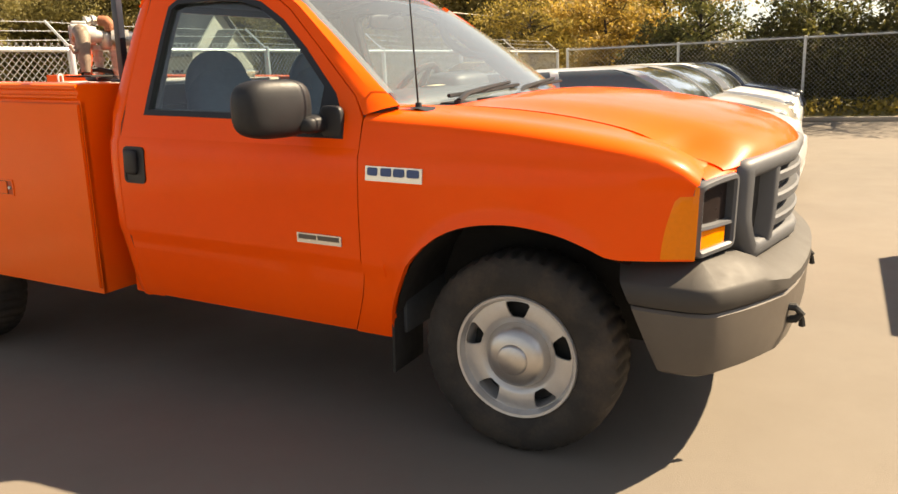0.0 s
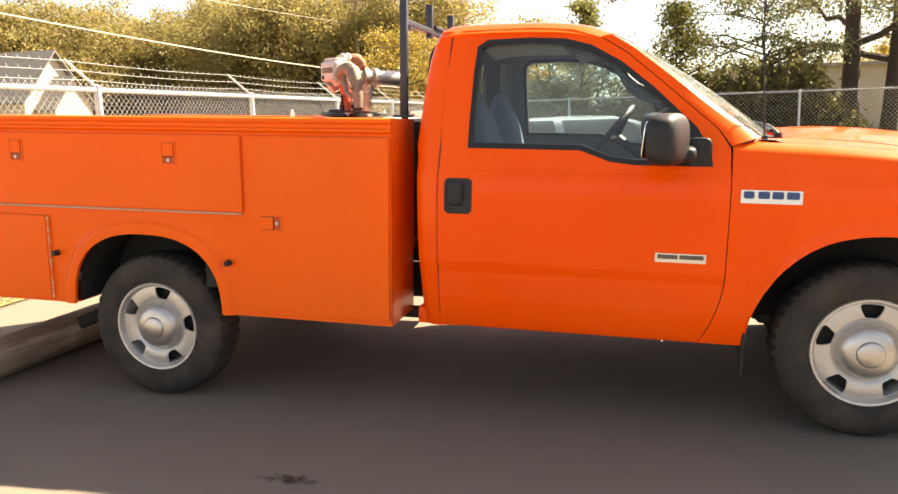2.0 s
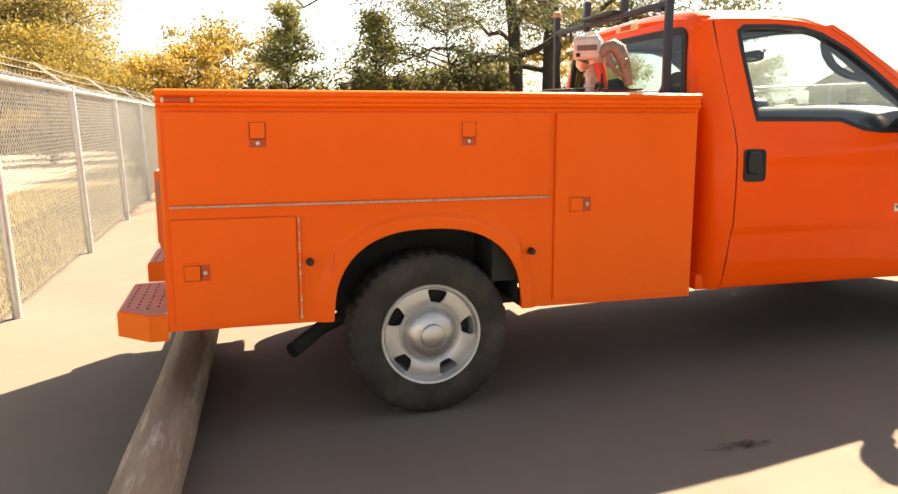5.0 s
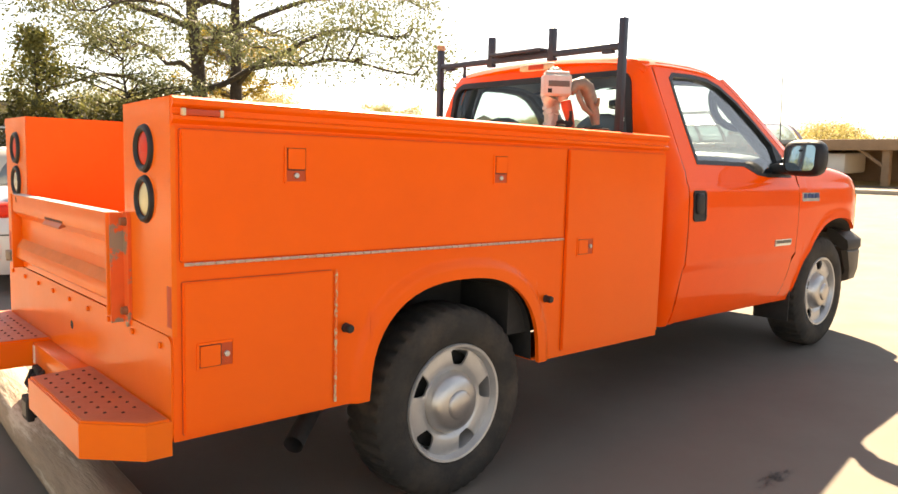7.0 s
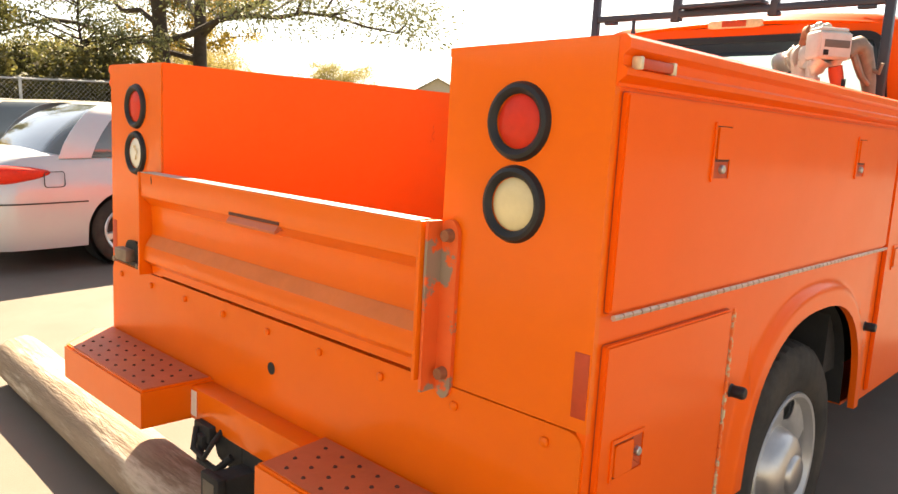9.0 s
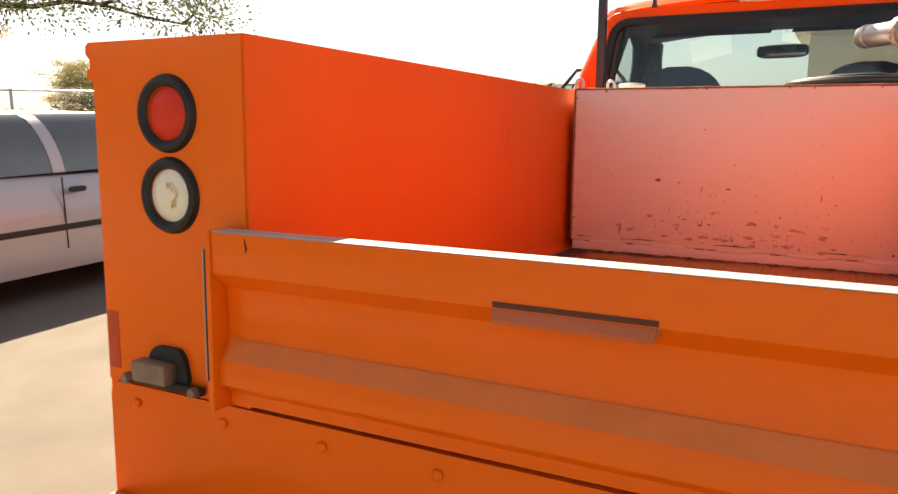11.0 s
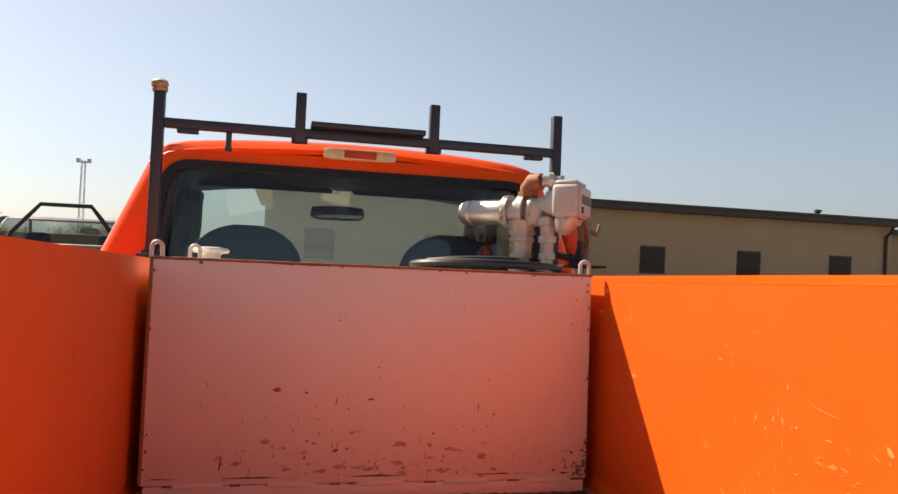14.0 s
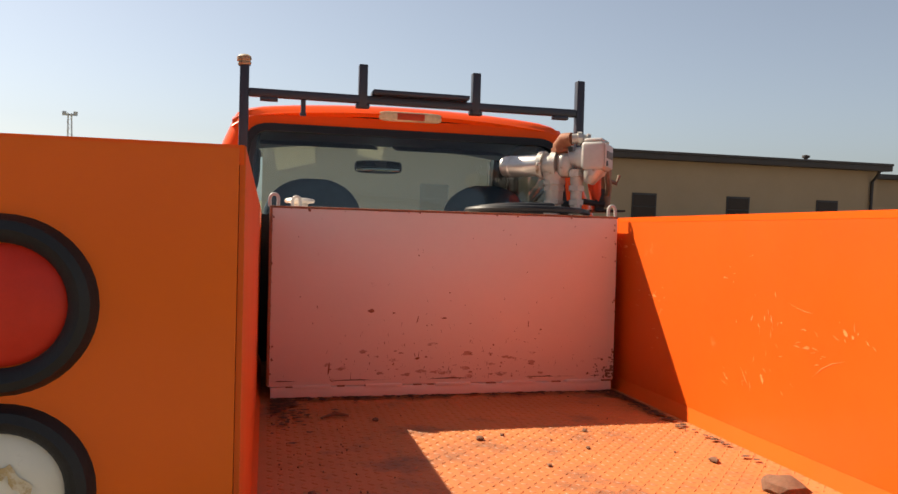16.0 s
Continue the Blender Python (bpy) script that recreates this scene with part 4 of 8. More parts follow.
tube(bm, [(-0.014, -0.72, 0.366), (-0.014, 0.72, 0.366)], 0.05, 10)
puff(bm, (-0.014, 0.0, 0.366), (0.16, 0.15, 0.15), 2.5)
tube(bm, [(3.47, -0.80, 0.50), (3.47, 0.80, 0.50)], 0.045, 10)
tube(bm, [(0.1, 0.0, 0.38), (2.4, 0.0, 0.46)], 0.04, 8)
for s in (-1, 1):
    tube(bm, [(-0.75, s * 0.5, 0.56), (-0.4, s * 0.5, 0.47), (0, s * 0.5, 0.43), (0.4, s * 0.5, 0.47), (0.75, s * 0.5, 0.58)], 0.03, 6)
part("chassis", bm, m_dark, truck)
bm = bmesh.new()
tube(bm, [(1.4, -0.6, 0.45), (0.5, -0.62, 0.44), (-0.30, -0.62, 0.42), (-0.48, -0.68, 0.36), (-0.63, -0.80, 0.290)], [0.033, 0.033, 0.033, 0.035, 0.037], 12, False)
part("exhaust_pipe", bm, m_dark, truck, "sooty exhaust pipe")

# ---- utility body ----
X0, X1 = -1.140, 1.330
Z0, Z1 = 0.476, 1.474
YO, YI = 1.010, 0.625
AC, AR = -0.014, 0.436


def body_low(x):
    d = abs(x - AC) / AR
    if d >= 1:
        return Z0
    return max(Z0, 0.505 + 0.368 * (1 - d ** 2.5) ** (1 / 2.3)) if d < 1 else Z0


def body_y(x, z):
    """Outer skin, with the pressed flare round the wheel arch."""
    dx, dz = (x - AC) / AR, (z - 0.47) / 0.402
    r = (abs(dx) ** 2.4 + max(0.0, dz) ** 2.4) ** (1 / 2.4)
    t = (r - 1.0) / 0.24
    u = min(1.0, max(0.0, (0.80 - t) / 0.32))
    bulge = 0.020 * u * u * (3 - 2 * u)
    return YO - 0.008 + bulge


for s in (-1, 1):
    ZT = Z1 if s < 0 else Z1 - 0.010
    DROP = 0.010 if s < 0 else 0.0

    def fall(bm, ZT=ZT, DROP=DROP):
        """Let the top edge fall a little towards the bed."""
        for v in bm.verts:
            if v.co.z > ZT - 0.001:
                v.co.z -= DROP * (YO - abs(v.co.y)) / (YO - YI)
        return bm

    bm = bmesh.new()
    xs = spread(X0, AC - AR - 0.12, 10) + spread(AC - AR - 0.11, AC - AR - 0.005, 8) + arch_xs(AC, AR, 26)[1:-1] + spread(AC + AR + 0.005, AC + AR + 0.11, 8) + spread(AC + AR + 0.12, X1, 10)
    columns(bm, xs, body_low, lambda x: 1.394, 44, body_y, s, 0.02)
    part("side_skin", bm, m_body, truck, "orange steel side with pressed wheel arch")
    bm = bmesh.new()
    # ends, inner wall, top, floor of the box
    box(bm, (X0 - 0.0025, s * (YO - 0.007), 0.79), (X0 + 0.012, s * YI, ZT))
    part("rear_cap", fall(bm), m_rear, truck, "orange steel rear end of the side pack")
    bm = bmesh.new()
    box(bm, (X0 + 0.012, s * (YI + 0.012), 0.80), (X1, s * YI, ZT))
    part("inner_wall", fall(bm), m_body, truck)
    bm = bmesh.new()
    box(bm, (X1 - 0.012, s * (YO - 0.009), Z0), (X1, s * (YI + 0.012), ZT))
    part("front_cap", fall(bm), m_body, truck)
    bm = bmesh.new()
    box(bm, (X0 + 0.012, s * (YO - 0.03), Z0), (AC - AR - 0.01, s * YI, Z0 + 0.012))
    part("box_floor", bm, m_body, truck)
    bm = bmesh.new()
    box(bm, (AC + AR + 0.01, s * (YO - 0.03), Z0), (X1 - 0.012, s * YI, Z0 + 0.012))
    part("box_floor", bm, m_body, truck)
    # top rail with gutter ribs
    bm = bmesh.new()
    prof = [(YI - 0.004, ZT - 0.014 - DROP), (YI - 0.004, ZT + 0.003 - DROP), (YO + 0.004, ZT + 0.003), (YO + 0.014, ZT - 0.004), (YO + 0.014, ZT - 0.020), (YO + 0.003, ZT - 0.030), (YO + 0.003, ZT - 0.046), (YO + 0.012, ZT - 0.052), (YO + 0.012, ZT - 0.062), (YO - 0.004, ZT - 0.074), (YO - 0.004, 1.394), (YO - 0.03, 1.394), (YO - 0.03, ZT - 0.014)]
    loft(bm, [[(x, s * y, z) for y, z in prof] for x in (X0 - 0.001, X1 + 0.002)], closed=True, caps=True)
    part("top_rail", bm, m_body, truck, "orange rolled gutter rail")
    bm = bmesh.new()
    rows = []
    for x in arch_xs(AC, AR, 20):
        z = body_low(x) + 0.006
        rows.append([(x, s * (YO - 0.03), z), (x, s * 0.64, z + 0.012)])
    loft(bm, rows)
    box(bm, (AC - AR, s * 0.655, 0.48), (AC + AR, s * 0.64, 0.84))
    part("arch_liner", bm, m_dark, truck)

    def at(x, z, d, s=s):
        return (x, s * (YO + 0.006 - d), z)

    def latch(parent, x, z, upright, s=s):
        """Slam latch: frame, paddle and lock barrel in a tray."""
        hw, hh = (0.042, 0.060) if upright else (0.060, 0.042)
        fr = rounded(x - hw, x + hw, z - hh, z + hh, 0.006, 3)
        bm = bmesh.new()
        ring(bm, fr, shrink(fr, 0.008), at, -0.004, 0.002)
        if upright:
            prism(bm, rounded(x - 0.030, x + 0.030, z - 0.014, z + 0.050, 0.004, 3), at, -0.007, 0.001)
            kx, kz = x, z - 0.034
        else:
            prism(bm, rounded(x - 0.050, x + 0.012, z - 0.031, z + 0.031, 0.004, 3), at, -0.007, 0.001)
            kx, kz = x + 0.033, z
        lat = part("latch", bm, m_body, parent)
        pad_ = rounded(x - 0.030, x + 0.030, z - 0.014, z + 0.050, 0.004, 3) if upright else rounded(x - 0.050, x + 0.012, z - 0.031, z + 0.031, 0.004, 3)
        # Dark ring paints the shade in the gap round the paddle.
        bm = bmesh.new()
        ring(bm, shrink(pad_, -0.005), pad_, at, -0.0024, 0.001)
        part("latch_gap", bm, m_hole, lat)
        bm = bmesh.new()
        spin(bm, [(0.0, 0.010), (0.007, 0.010), (0.009, 0.008), (0.010, -0.002)], (kx, s * (YO + 0.006), kz), (0, s, 0), 14)
        box(bm, (kx - 0.002, s * (YO + 0.0155), kz - 0.005), (kx + 0.002, s * (YO + 0.0165), kz + 0.006))
        barrel = part("lock_barrel", bm, m_chrome, parent, "bright lock barrel")
        bm = bmesh.new()
        prism(bm, shrink(fr, 0.007), at, -0.0012, 0.002)
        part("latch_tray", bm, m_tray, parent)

    for name, x0, x1, z0, z1, lats in (("upper_door", X0 + 0.022, 0.560, 1.008, 1.386, ((-0.750, 1.293, True), (0.163, 1.293, True))),
                                       ("front_door", 0.584, 1.322, 0.503, 1.386, ((0.713, 0.961, False),)),
                                       ("rear_door", X0 + 0.026, -0.605, 0.493, 0.948, ((-1.017, 0.724, False),))):
        bm = bmesh.new()
        prism(bm, rounded(x0, x1, z0, z1, 0.006, 2), at, 0.0, 0.012)
        bmesh.ops.bevel(bm, geom=[e for e in bm.edges if len(e.link_faces) == 2 and all(abs(abs(v.co.y) - (YO + 0.006)) < 1e-4 for v in e.verts)], offset=0.004, segments=2, affect="EDGES")
        door = part("compartment_door", bm, m_body, truck, "flat orange steel compartment door, shut")
        # Thin darker sheet behind the door; paints the shade in its gap.
        bm = bmesh.new()
        prism(bm, rounded(x0 - 0.002, x1 + 0.002, z0 - 0.002, z1 + 0.002, 0.006, 2), at, 0.0125, 0.0132)
        part("door_gap_shade", bm, m_tray, door)
        for lx, lz, up in lats:
            latch(door, lx, lz, up)
    # piano hinges: knuckles along the lower edge of the upper door and the upright edges
    bm = bmesh.new()
    n, pts, rr = 54, [], []
    for k in range(n):
        a, w = X0 + 0.03 + (0.535 - X0) * k / n, 1.675 / n
        pts += [(a, s * (YO + 0.008), 1.000), (a + w * 0.80, s * (YO + 0.008), 1.000), (a + w * 0.82, s * (YO + 0.008), 1.000), (a + w * 0.98, s * (YO + 0.008), 1.000)]
        rr += [0.0055, 0.0055, 0.003, 0.003]
    tube(bm, pts, rr, 6)
    part("piano_hinge", bm, m_dullhinge, truck, "dull steel piano hinge")
    for hx, z0, z1 in ((-0.594, 0.50, 0.95),):
        bm = bmesh.new()
        n = int((z1 - z0) / 0.032)
        pts, rr = [], []
        for k in range(n):
            a, w = z0 + (z1 - z0) * k / n, (z1 - z0) / n
            pts += [(hx, s * (YO + 0.004), a), (hx, s * (YO + 0.004), a + w * 0.72), (hx, s * (YO + 0.004), a + w * 0.75), (hx, s * (YO + 0.004), a + w * 0.97)]
            rr += [0.0055, 0.0055, 0.003, 0.003]
        tube(bm, pts, rr, 6)
        part("piano_hinge", bm, m_hinge if hx < 0 else m_body, truck, "worn brass-coloured piano hinge" if hx < 0 else "orange painted piano hinge")
    for bx in (-0.552, 0.469):
        bm = bmesh.new()
        spin(bm, [(0.0, 0.030), (0.012, 0.030), (0.015, 0.025), (0.014, 0.0), (0.017, -0.004)], (bx, s * (YO + 0.004), 0.748), (0, s, 0), 14)
        part("rubber_bumper", bm, m_black, truck)
    # rear end: lamps, reflector, clearance marker
    LY = -0.806 if s < 0 else 0.806
    for z, lens in ((1.330, m_red), (1.178, m_whitelens if s > 0 else m_yellowlens)):
        bm = bmesh.new()
        spin(bm, [(0.050, 0.006), (0.054, 0.012), (0.061, 0.016), (0.068, 0.013), (0.0735, 0.002), (0.0735, -0.004), (0.052, -0.004)], (X0, LY, z), (-1, 0, 0), 40)
        lampo = part("tail_lamp", bm, m_black, truck, "round lamp in a black rubber grommet")
        bm = bmesh.new()
        spin(bm, [(0.0, 0.011), (0.028, 0.010), (0.044, 0.006), (0.052, 0.001)], (X0, LY, z), (-1, 0, 0), 36)
        part("lens", bm, lens, lampo, "red stop lens" if lens is m_red else "clouded white reverse lens" if s > 0 else "yellowed reverse lens")
        if lens is m_whitelens and s > 0:
            bm = bmesh.new()
            outer = [(LY - s * 0.004 - s * (0.021 + 0.004 * math.sin(a * 5)) * math.cos(a), z + (0.026 + 0.003 * math.sin(a * 7)) * math.sin(a)) for a in spread(-1.3, 1.9, 14)]
            inner = [(LY - s * 0.004 - s * (0.013 + 0.004 * math.cos(a * 4)) * math.cos(a), z + (0.017 + 0.004 * math.cos(a * 6)) * math.sin(a)) for a in spread(-1.3, 1.9, 14)]
            hgt = lambda y, zz: X0 - 0.0124 + 1.9 * ((y - LY) ** 2 + (zz - z) ** 2)
            loft(bm, [[(hgt(*p) - 0.0006, *p) for p in outer], [(hgt((p[0] + q[0]) / 2, (p[1] + q[1]) / 2) - 0.0008, (p[0] + q[0]) / 2, (p[1] + q[1]) / 2) for p, q in zip(outer, inner)], [(hgt(*q) - 0.0006, *q) for q in inner]])
            part("water_stain", bm, m_lensstain, lampo, "yellow-brown dried stain on the lens")
    bm = B(((X0 - 0.004, s * 0.968, 0.815), (X0 + 0.002, s * 0.999, 0.935)), bev=0.0015)
    part("reflector", bm, m_reflector, truck, "narrow dull red reflector strip")
    bm = B(((X0 + 0.03, s * (YO + 0.004), 1.424), (X0 + 0.142, s * (YO + 0.020), 1.442)), bev=0.004)
    mk = part("marker_lamp", bm, m_reflector, truck, "dark red side marker")
    for xm in (0.022, 0.134):
        bm = B(((X0 + xm, s * (YO + 0.004), 1.422), (X0 + xm + 0.012, s * (YO + 0.022), 1.444)), bev=0.003)
        part("marker_base", bm, m_clearlens, mk)

# bed
FLOOR = 0.862
bm = B(((X0, -YI + 0.001, FLOOR - 0.03), (X1, YI - 0.001, FLOOR)))
part("bed_floor", bm, m_floor, truck, "worn orange tread-plate floor")
bm = bmesh.new()
for s in (-1, 1):
    loft(bm, [[(x, s * (YI - 0.001), FLOOR + 0.045), (x, s * (YI - 0.006), FLOOR + 0.030), (x, s * (YI - 0.016), FLOOR + 0.004), (x, s * (YI - 0.018), FLOOR - 0.002)] for x in (X0 + 0.02, X1)])
part("floor_cove", bm, m_bed, truck)
for s in (-1, 1):
    bm = bmesh.new()
    box(bm, (X0 + (0.02 if s < 0 else 0.0005), s * (YI - (0.0035 if s < 0 else 0.0052)), FLOOR + 0.04), (X1 - 0.02, s * (YI - 0.0005), (Z1 - 0.016 if s < 0 else Z1 - 0.0075)))
    part("bed_wall", bm, m_bed if s < 0 else m_bedleft, truck, "scratched orange bed wall" if s < 0 else "smooth orange bed wall")
# Bulkhead coloured near-black to paint the gap's shade.
bm = B(((X1 - 0.02, -YI, 0.80), (X1, YI, Z1 - 0.02)))
part("bulkhead", bm, m_bulk, truck)
rs = random.Random(21)
for s in (-1, 1):
    verts, faces = [], []
    spots = [(rs.uniform(X0 + 0.1, 0.75), FLOOR + rs.uniform(0.14, 0.55), rs.gauss(0.5, 0.7)) for _ in range(22)] if s < 0 else [(0.045, 1.286, 1.5)]
    for cx, cz, a0 in spots:
        for _ in range(rs.randint(4, 16)):
            x, z = cx + rs.gauss(0, 0.045 if s < 0 else 0.008), cz + rs.gauss(0, 0.026)
            a, L, w = a0 + rs.gauss(0, 0.35), rs.uniform(0.003, 0.018) * (4.0 if rs.random() < 0.03 else 0.7), rs.uniform(0.0004, 0.0012) * (2.5 if s < 0 and rs.random() < 0.15 else 1.0)
            bend = rs.uniform(-0.2, 0.2) * L
            b0 = len(verts)
            for u, v in ((-L, bend), (-L * 0.3, -w), (L * 0.3, -w), (L, bend), (L * 0.3, w), (-L * 0.3, w)):
                verts.append((x + u * math.cos(a) - v * math.sin(a), s * (YI - (0.0042 if s < 0 else 0.0060)), z + u * math.sin(a) + v * math.cos(a)))
            faces.append(tuple(range(b0, b0 + 6)))
        if s < 0 and rs.random() < 0.7:
            b0, r = len(verts), rs.uniform(0.004, 0.010)
            for k in range(13):
                a = 2 * math.pi * k / 13
                u, v = r * 1.8 * math.cos(a) * rs.uniform(0.4, 1.2), r * 0.6 * math.sin(a) * rs.uniform(0.4, 1.2)
                verts.append((cx + u * math.cos(a0) - v * math.sin(a0), s * (YI - 0.0040), cz + u * math.sin(a0) + v * math.cos(a0)))
            faces.append(tuple(range(b0, b0 + 13)))
    me = bpy.data.meshes.new("scuff_mark")
    me.from_pydata(verts, [], faces)
    me.materials.append(m_scuff if s < 0 else m_hole)
    sc = tagged(new("scuff_mark", me), "pale scratches and scuffs in the paint" if s < 0 else "dark scratches in the paint", kind="stuff")
    sc.parent = truck
# raised lozenges of the floor plate
verts, faces = [], []
for i in range(72):
    for j in range(52):
        x, y = X0 + 0.05 + i * 0.0245, -0.60 + j * 0.0232
        if x > 0.60:
            continue
        a = radians(45 if (i + j) % 2 else -45)
        ca, sa = math.cos(a), math.sin(a)
        b0 = len(verts)
        for u, v, h in ((-0.010, 0, 0), (0, -0.003, 0), (0.010, 0, 0), (0, 0.003, 0), (-0.005, 0, 0.0014), (0.005, 0, 0.0014)):
            verts.append((x + u * ca - v * sa, y + u * sa + v * ca, FLOOR + h))
        faces += [(b0, b0 + 1, b0 + 4), (b0 + 1, b0 + 5, b0 + 4), (b0 + 1, b0 + 2, b0 + 5), (b0 + 2, b0 + 3, b0 + 5), (b0 + 3, b0 + 4, b0 + 5), (b0 + 3, b0, b0 + 4)]
me = bpy.data.meshes.new("tread_lug")
me.from_pydata(verts, [], faces)
me.materials.append(m_floor)
lug = tagged(new("tread_lug", me), "raised lozenges of the tread plate", kind="stuff")
lug.parent = truck

# tailgate
TG = X0 - 0.006
bm = bmesh.new()
prof = [(0.0, 1.125), (-0.050, 1.125), (-0.052, 1.118), (-0.050, 1.052), (-0.018, 1.022), (-0.014, 0.930), (-0.040, 0.890), (-0.042, 0.846), (-0.016, 0.826), (-0.014, 0.803), (0.0, 0.803)]
loft(bm, [[(TG + dx, y, z) for dx, z in prof] for y in (-0.612, 0.655)], closed=True, caps=True)
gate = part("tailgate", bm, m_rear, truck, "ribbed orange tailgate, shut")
bm = bmesh.new()
loft(bm, [[(TG + dx - 0.0015, y, z + 0.0012) for dx, z in ((-0.0155, 0.927), (-0.028, 0.9095), (-0.0385, 0.8925))] for y in (-0.60, -0.2, 0.2, 0.645)])
part("ledge_dust", bm, m_dust, gate, "dusty lower ledge of the gate")
for y in (-1, 1):
    ye = -0.613 if y < 0 else 0.656
    bm = B(((TG - 0.056, ye, 0.798), (TG - 0.0, ye + y * 0.011, 1.127)), bev=0.002)
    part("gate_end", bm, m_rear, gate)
bm = bmesh.new()
box(bm, (TG - 0.0515, -0.60, 1.1255), (TG - 0.006, 0.655, 1.1275), 0.001)
part("gate_cap", bm, m_gatecap, gate, "gate top edge worn to pale metal")
bm = bmesh.new()
tube(bm, [(TG - 0.0525, 0.5785, 1.1195), (TG - 0.0522, 0.5775, 1.110), (TG - 0.0518, 0.5755, 1.101), (TG - 0.0515, 0.5785, 1.094)], [0.0008, 0.0016, 0.0020, 0.0006], 6)
part("scratch", bm, m_dark, gate, "short dark scratch in the paint")
bm = bmesh.new()
rows = [[(TG - 0.050 + dx, y, z) for dx, z in ((0.0, 1.052), (-0.012, 1.038), (-0.010, 1.032), (0.004, 1.038))] for y in (-0.115, 0.115)]
loft(bm, rows, closed=True, caps=True)
box(bm, (TG - 0.048, -0.12, 1.040), (TG - 0.02, 0.12, 1.052))
pull = part("gate_pull", bm, m_step, gate)
# Dark strip on the gate face, painting the shade of the pull notch.
bm = B(((TG - 0.0525, -0.118, 1.054), (TG - 0.048, 0.118, 1.062)))
part("pull_slot", bm, m_hole, pull)
bm = bmesh.new()
prism(bm, fillet([(0.634, 0.775), (0.658, 0.757), (0.678, 0.775), (0.680, 1.110), (0.666, 1.132), (0.634, 1.128)], 0.015), lambda a, b, d: (X0 - 0.003 - d, -a, b), 0.0, 0.010)
prism(bm, [(0.628, 0.775), (0.636, 0.775), (0.636, 1.128), (0.628, 1.128)], lambda a, b, d: (X0 - 0.003 - d, -a, b), 0.010, 0.050)
hp = part("hinge_plate", bm, m_worn, truck, "gate side plate, paint worn to grey")
for z in (0.815, 1.100):
    bm = bmesh.new()
    spin(bm, [(0.0, 0.018), (0.012, 0.018), (0.014, 0.0)], (X0 - 0.012, -0.658, z), (-1, 0, 0), 12)
    part("pivot_bolt", bm, m_rust, hp)
bm = bmesh.new()
prism(bm, fillet([(0.669, 0.800), (0.684, 0.800), (0.686, 1.095), (0.682, 1.105), (0.669, 1.112)], 0.004), lambda a, b, d: (X0 - 0.003 - d, a, b), 0.0, 0.045)
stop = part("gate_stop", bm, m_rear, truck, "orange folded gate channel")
for y0, y1, mat_ in ((0.6825, 0.6848, m_gatecap), (0.6765, 0.6808, m_dark), (0.6700, 0.6718, m_gatecap)):
    bm = B(((X0 - 0.0505, y0, 0.85), (X0 - 0.030 if mat_ is not m_dark else X0 - 0.0475, y1, 1.092)))
    part("worn_edge", bm, mat_, stop)
bm = bmesh.new()
prism(bm, fillet([(0.770, 0.815), (0.870, 0.815), (0.875, 0.860), (0.855, 0.882), (0.792, 0.882), (0.778, 0.862)], 0.012), lambda a, b, d: (X0 - 0.002 - d, a, b), 0.0, 0.012)
box(bm, (X0 - 0.024, 0.730, 0.800), (X0 - 0.008, 0.940, 0.816), 0.003)
latch_ob = part("gate_latch", bm, m_dark, truck, "black grimy gate latch bracket")
bm = B(((X0 - 0.045, 0.800, 0.814), (X0 - 0.013, 0.890, 0.855)), bev=0.004)
part("latch_block", bm, m_gunmetal, latch_ob, "dull grey steel block")
for y in (0.925, 0.745):
    bm = bmesh.new()
    spin(bm, [(0.0, 0.012), (0.010, 0.012), (0.012, 0.0)], (X0 - 0.022, y, 0.808), (-1, 0, 0), 6)
    part("latch_bolt", bm, m_gunmetal, latch_ob)

# skirt plate and step bumper
bm = bmesh.new()
sk = rounded(-YO + 0.012, YO - 0.012, 0.47, 0.788, 0.03, 4)
prism(bm, sk, lambda a, b, d: (X0 - d, a, b), -0.012, 0.006)
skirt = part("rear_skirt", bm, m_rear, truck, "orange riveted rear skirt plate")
for k in range(9):
    y = -0.92 + 1.84 * k / 8
    bm = bmesh.new()
    puff(bm, (X0 - 0.009, y, 0.752), (0.006, 0.010, 0.010), 2.5, 10, 6)
    part("rivet", bm, m_rear, skirt)
bm = bmesh.new()
spin(bm, [(0.0, 0.0005), (0.017, 0.0005), (0.017, 0.0)], (X0 - 0.0065, -0.02, 0.655), (-1, 0, 0), 16)
part("drain_hole", bm, m_dark, skirt)

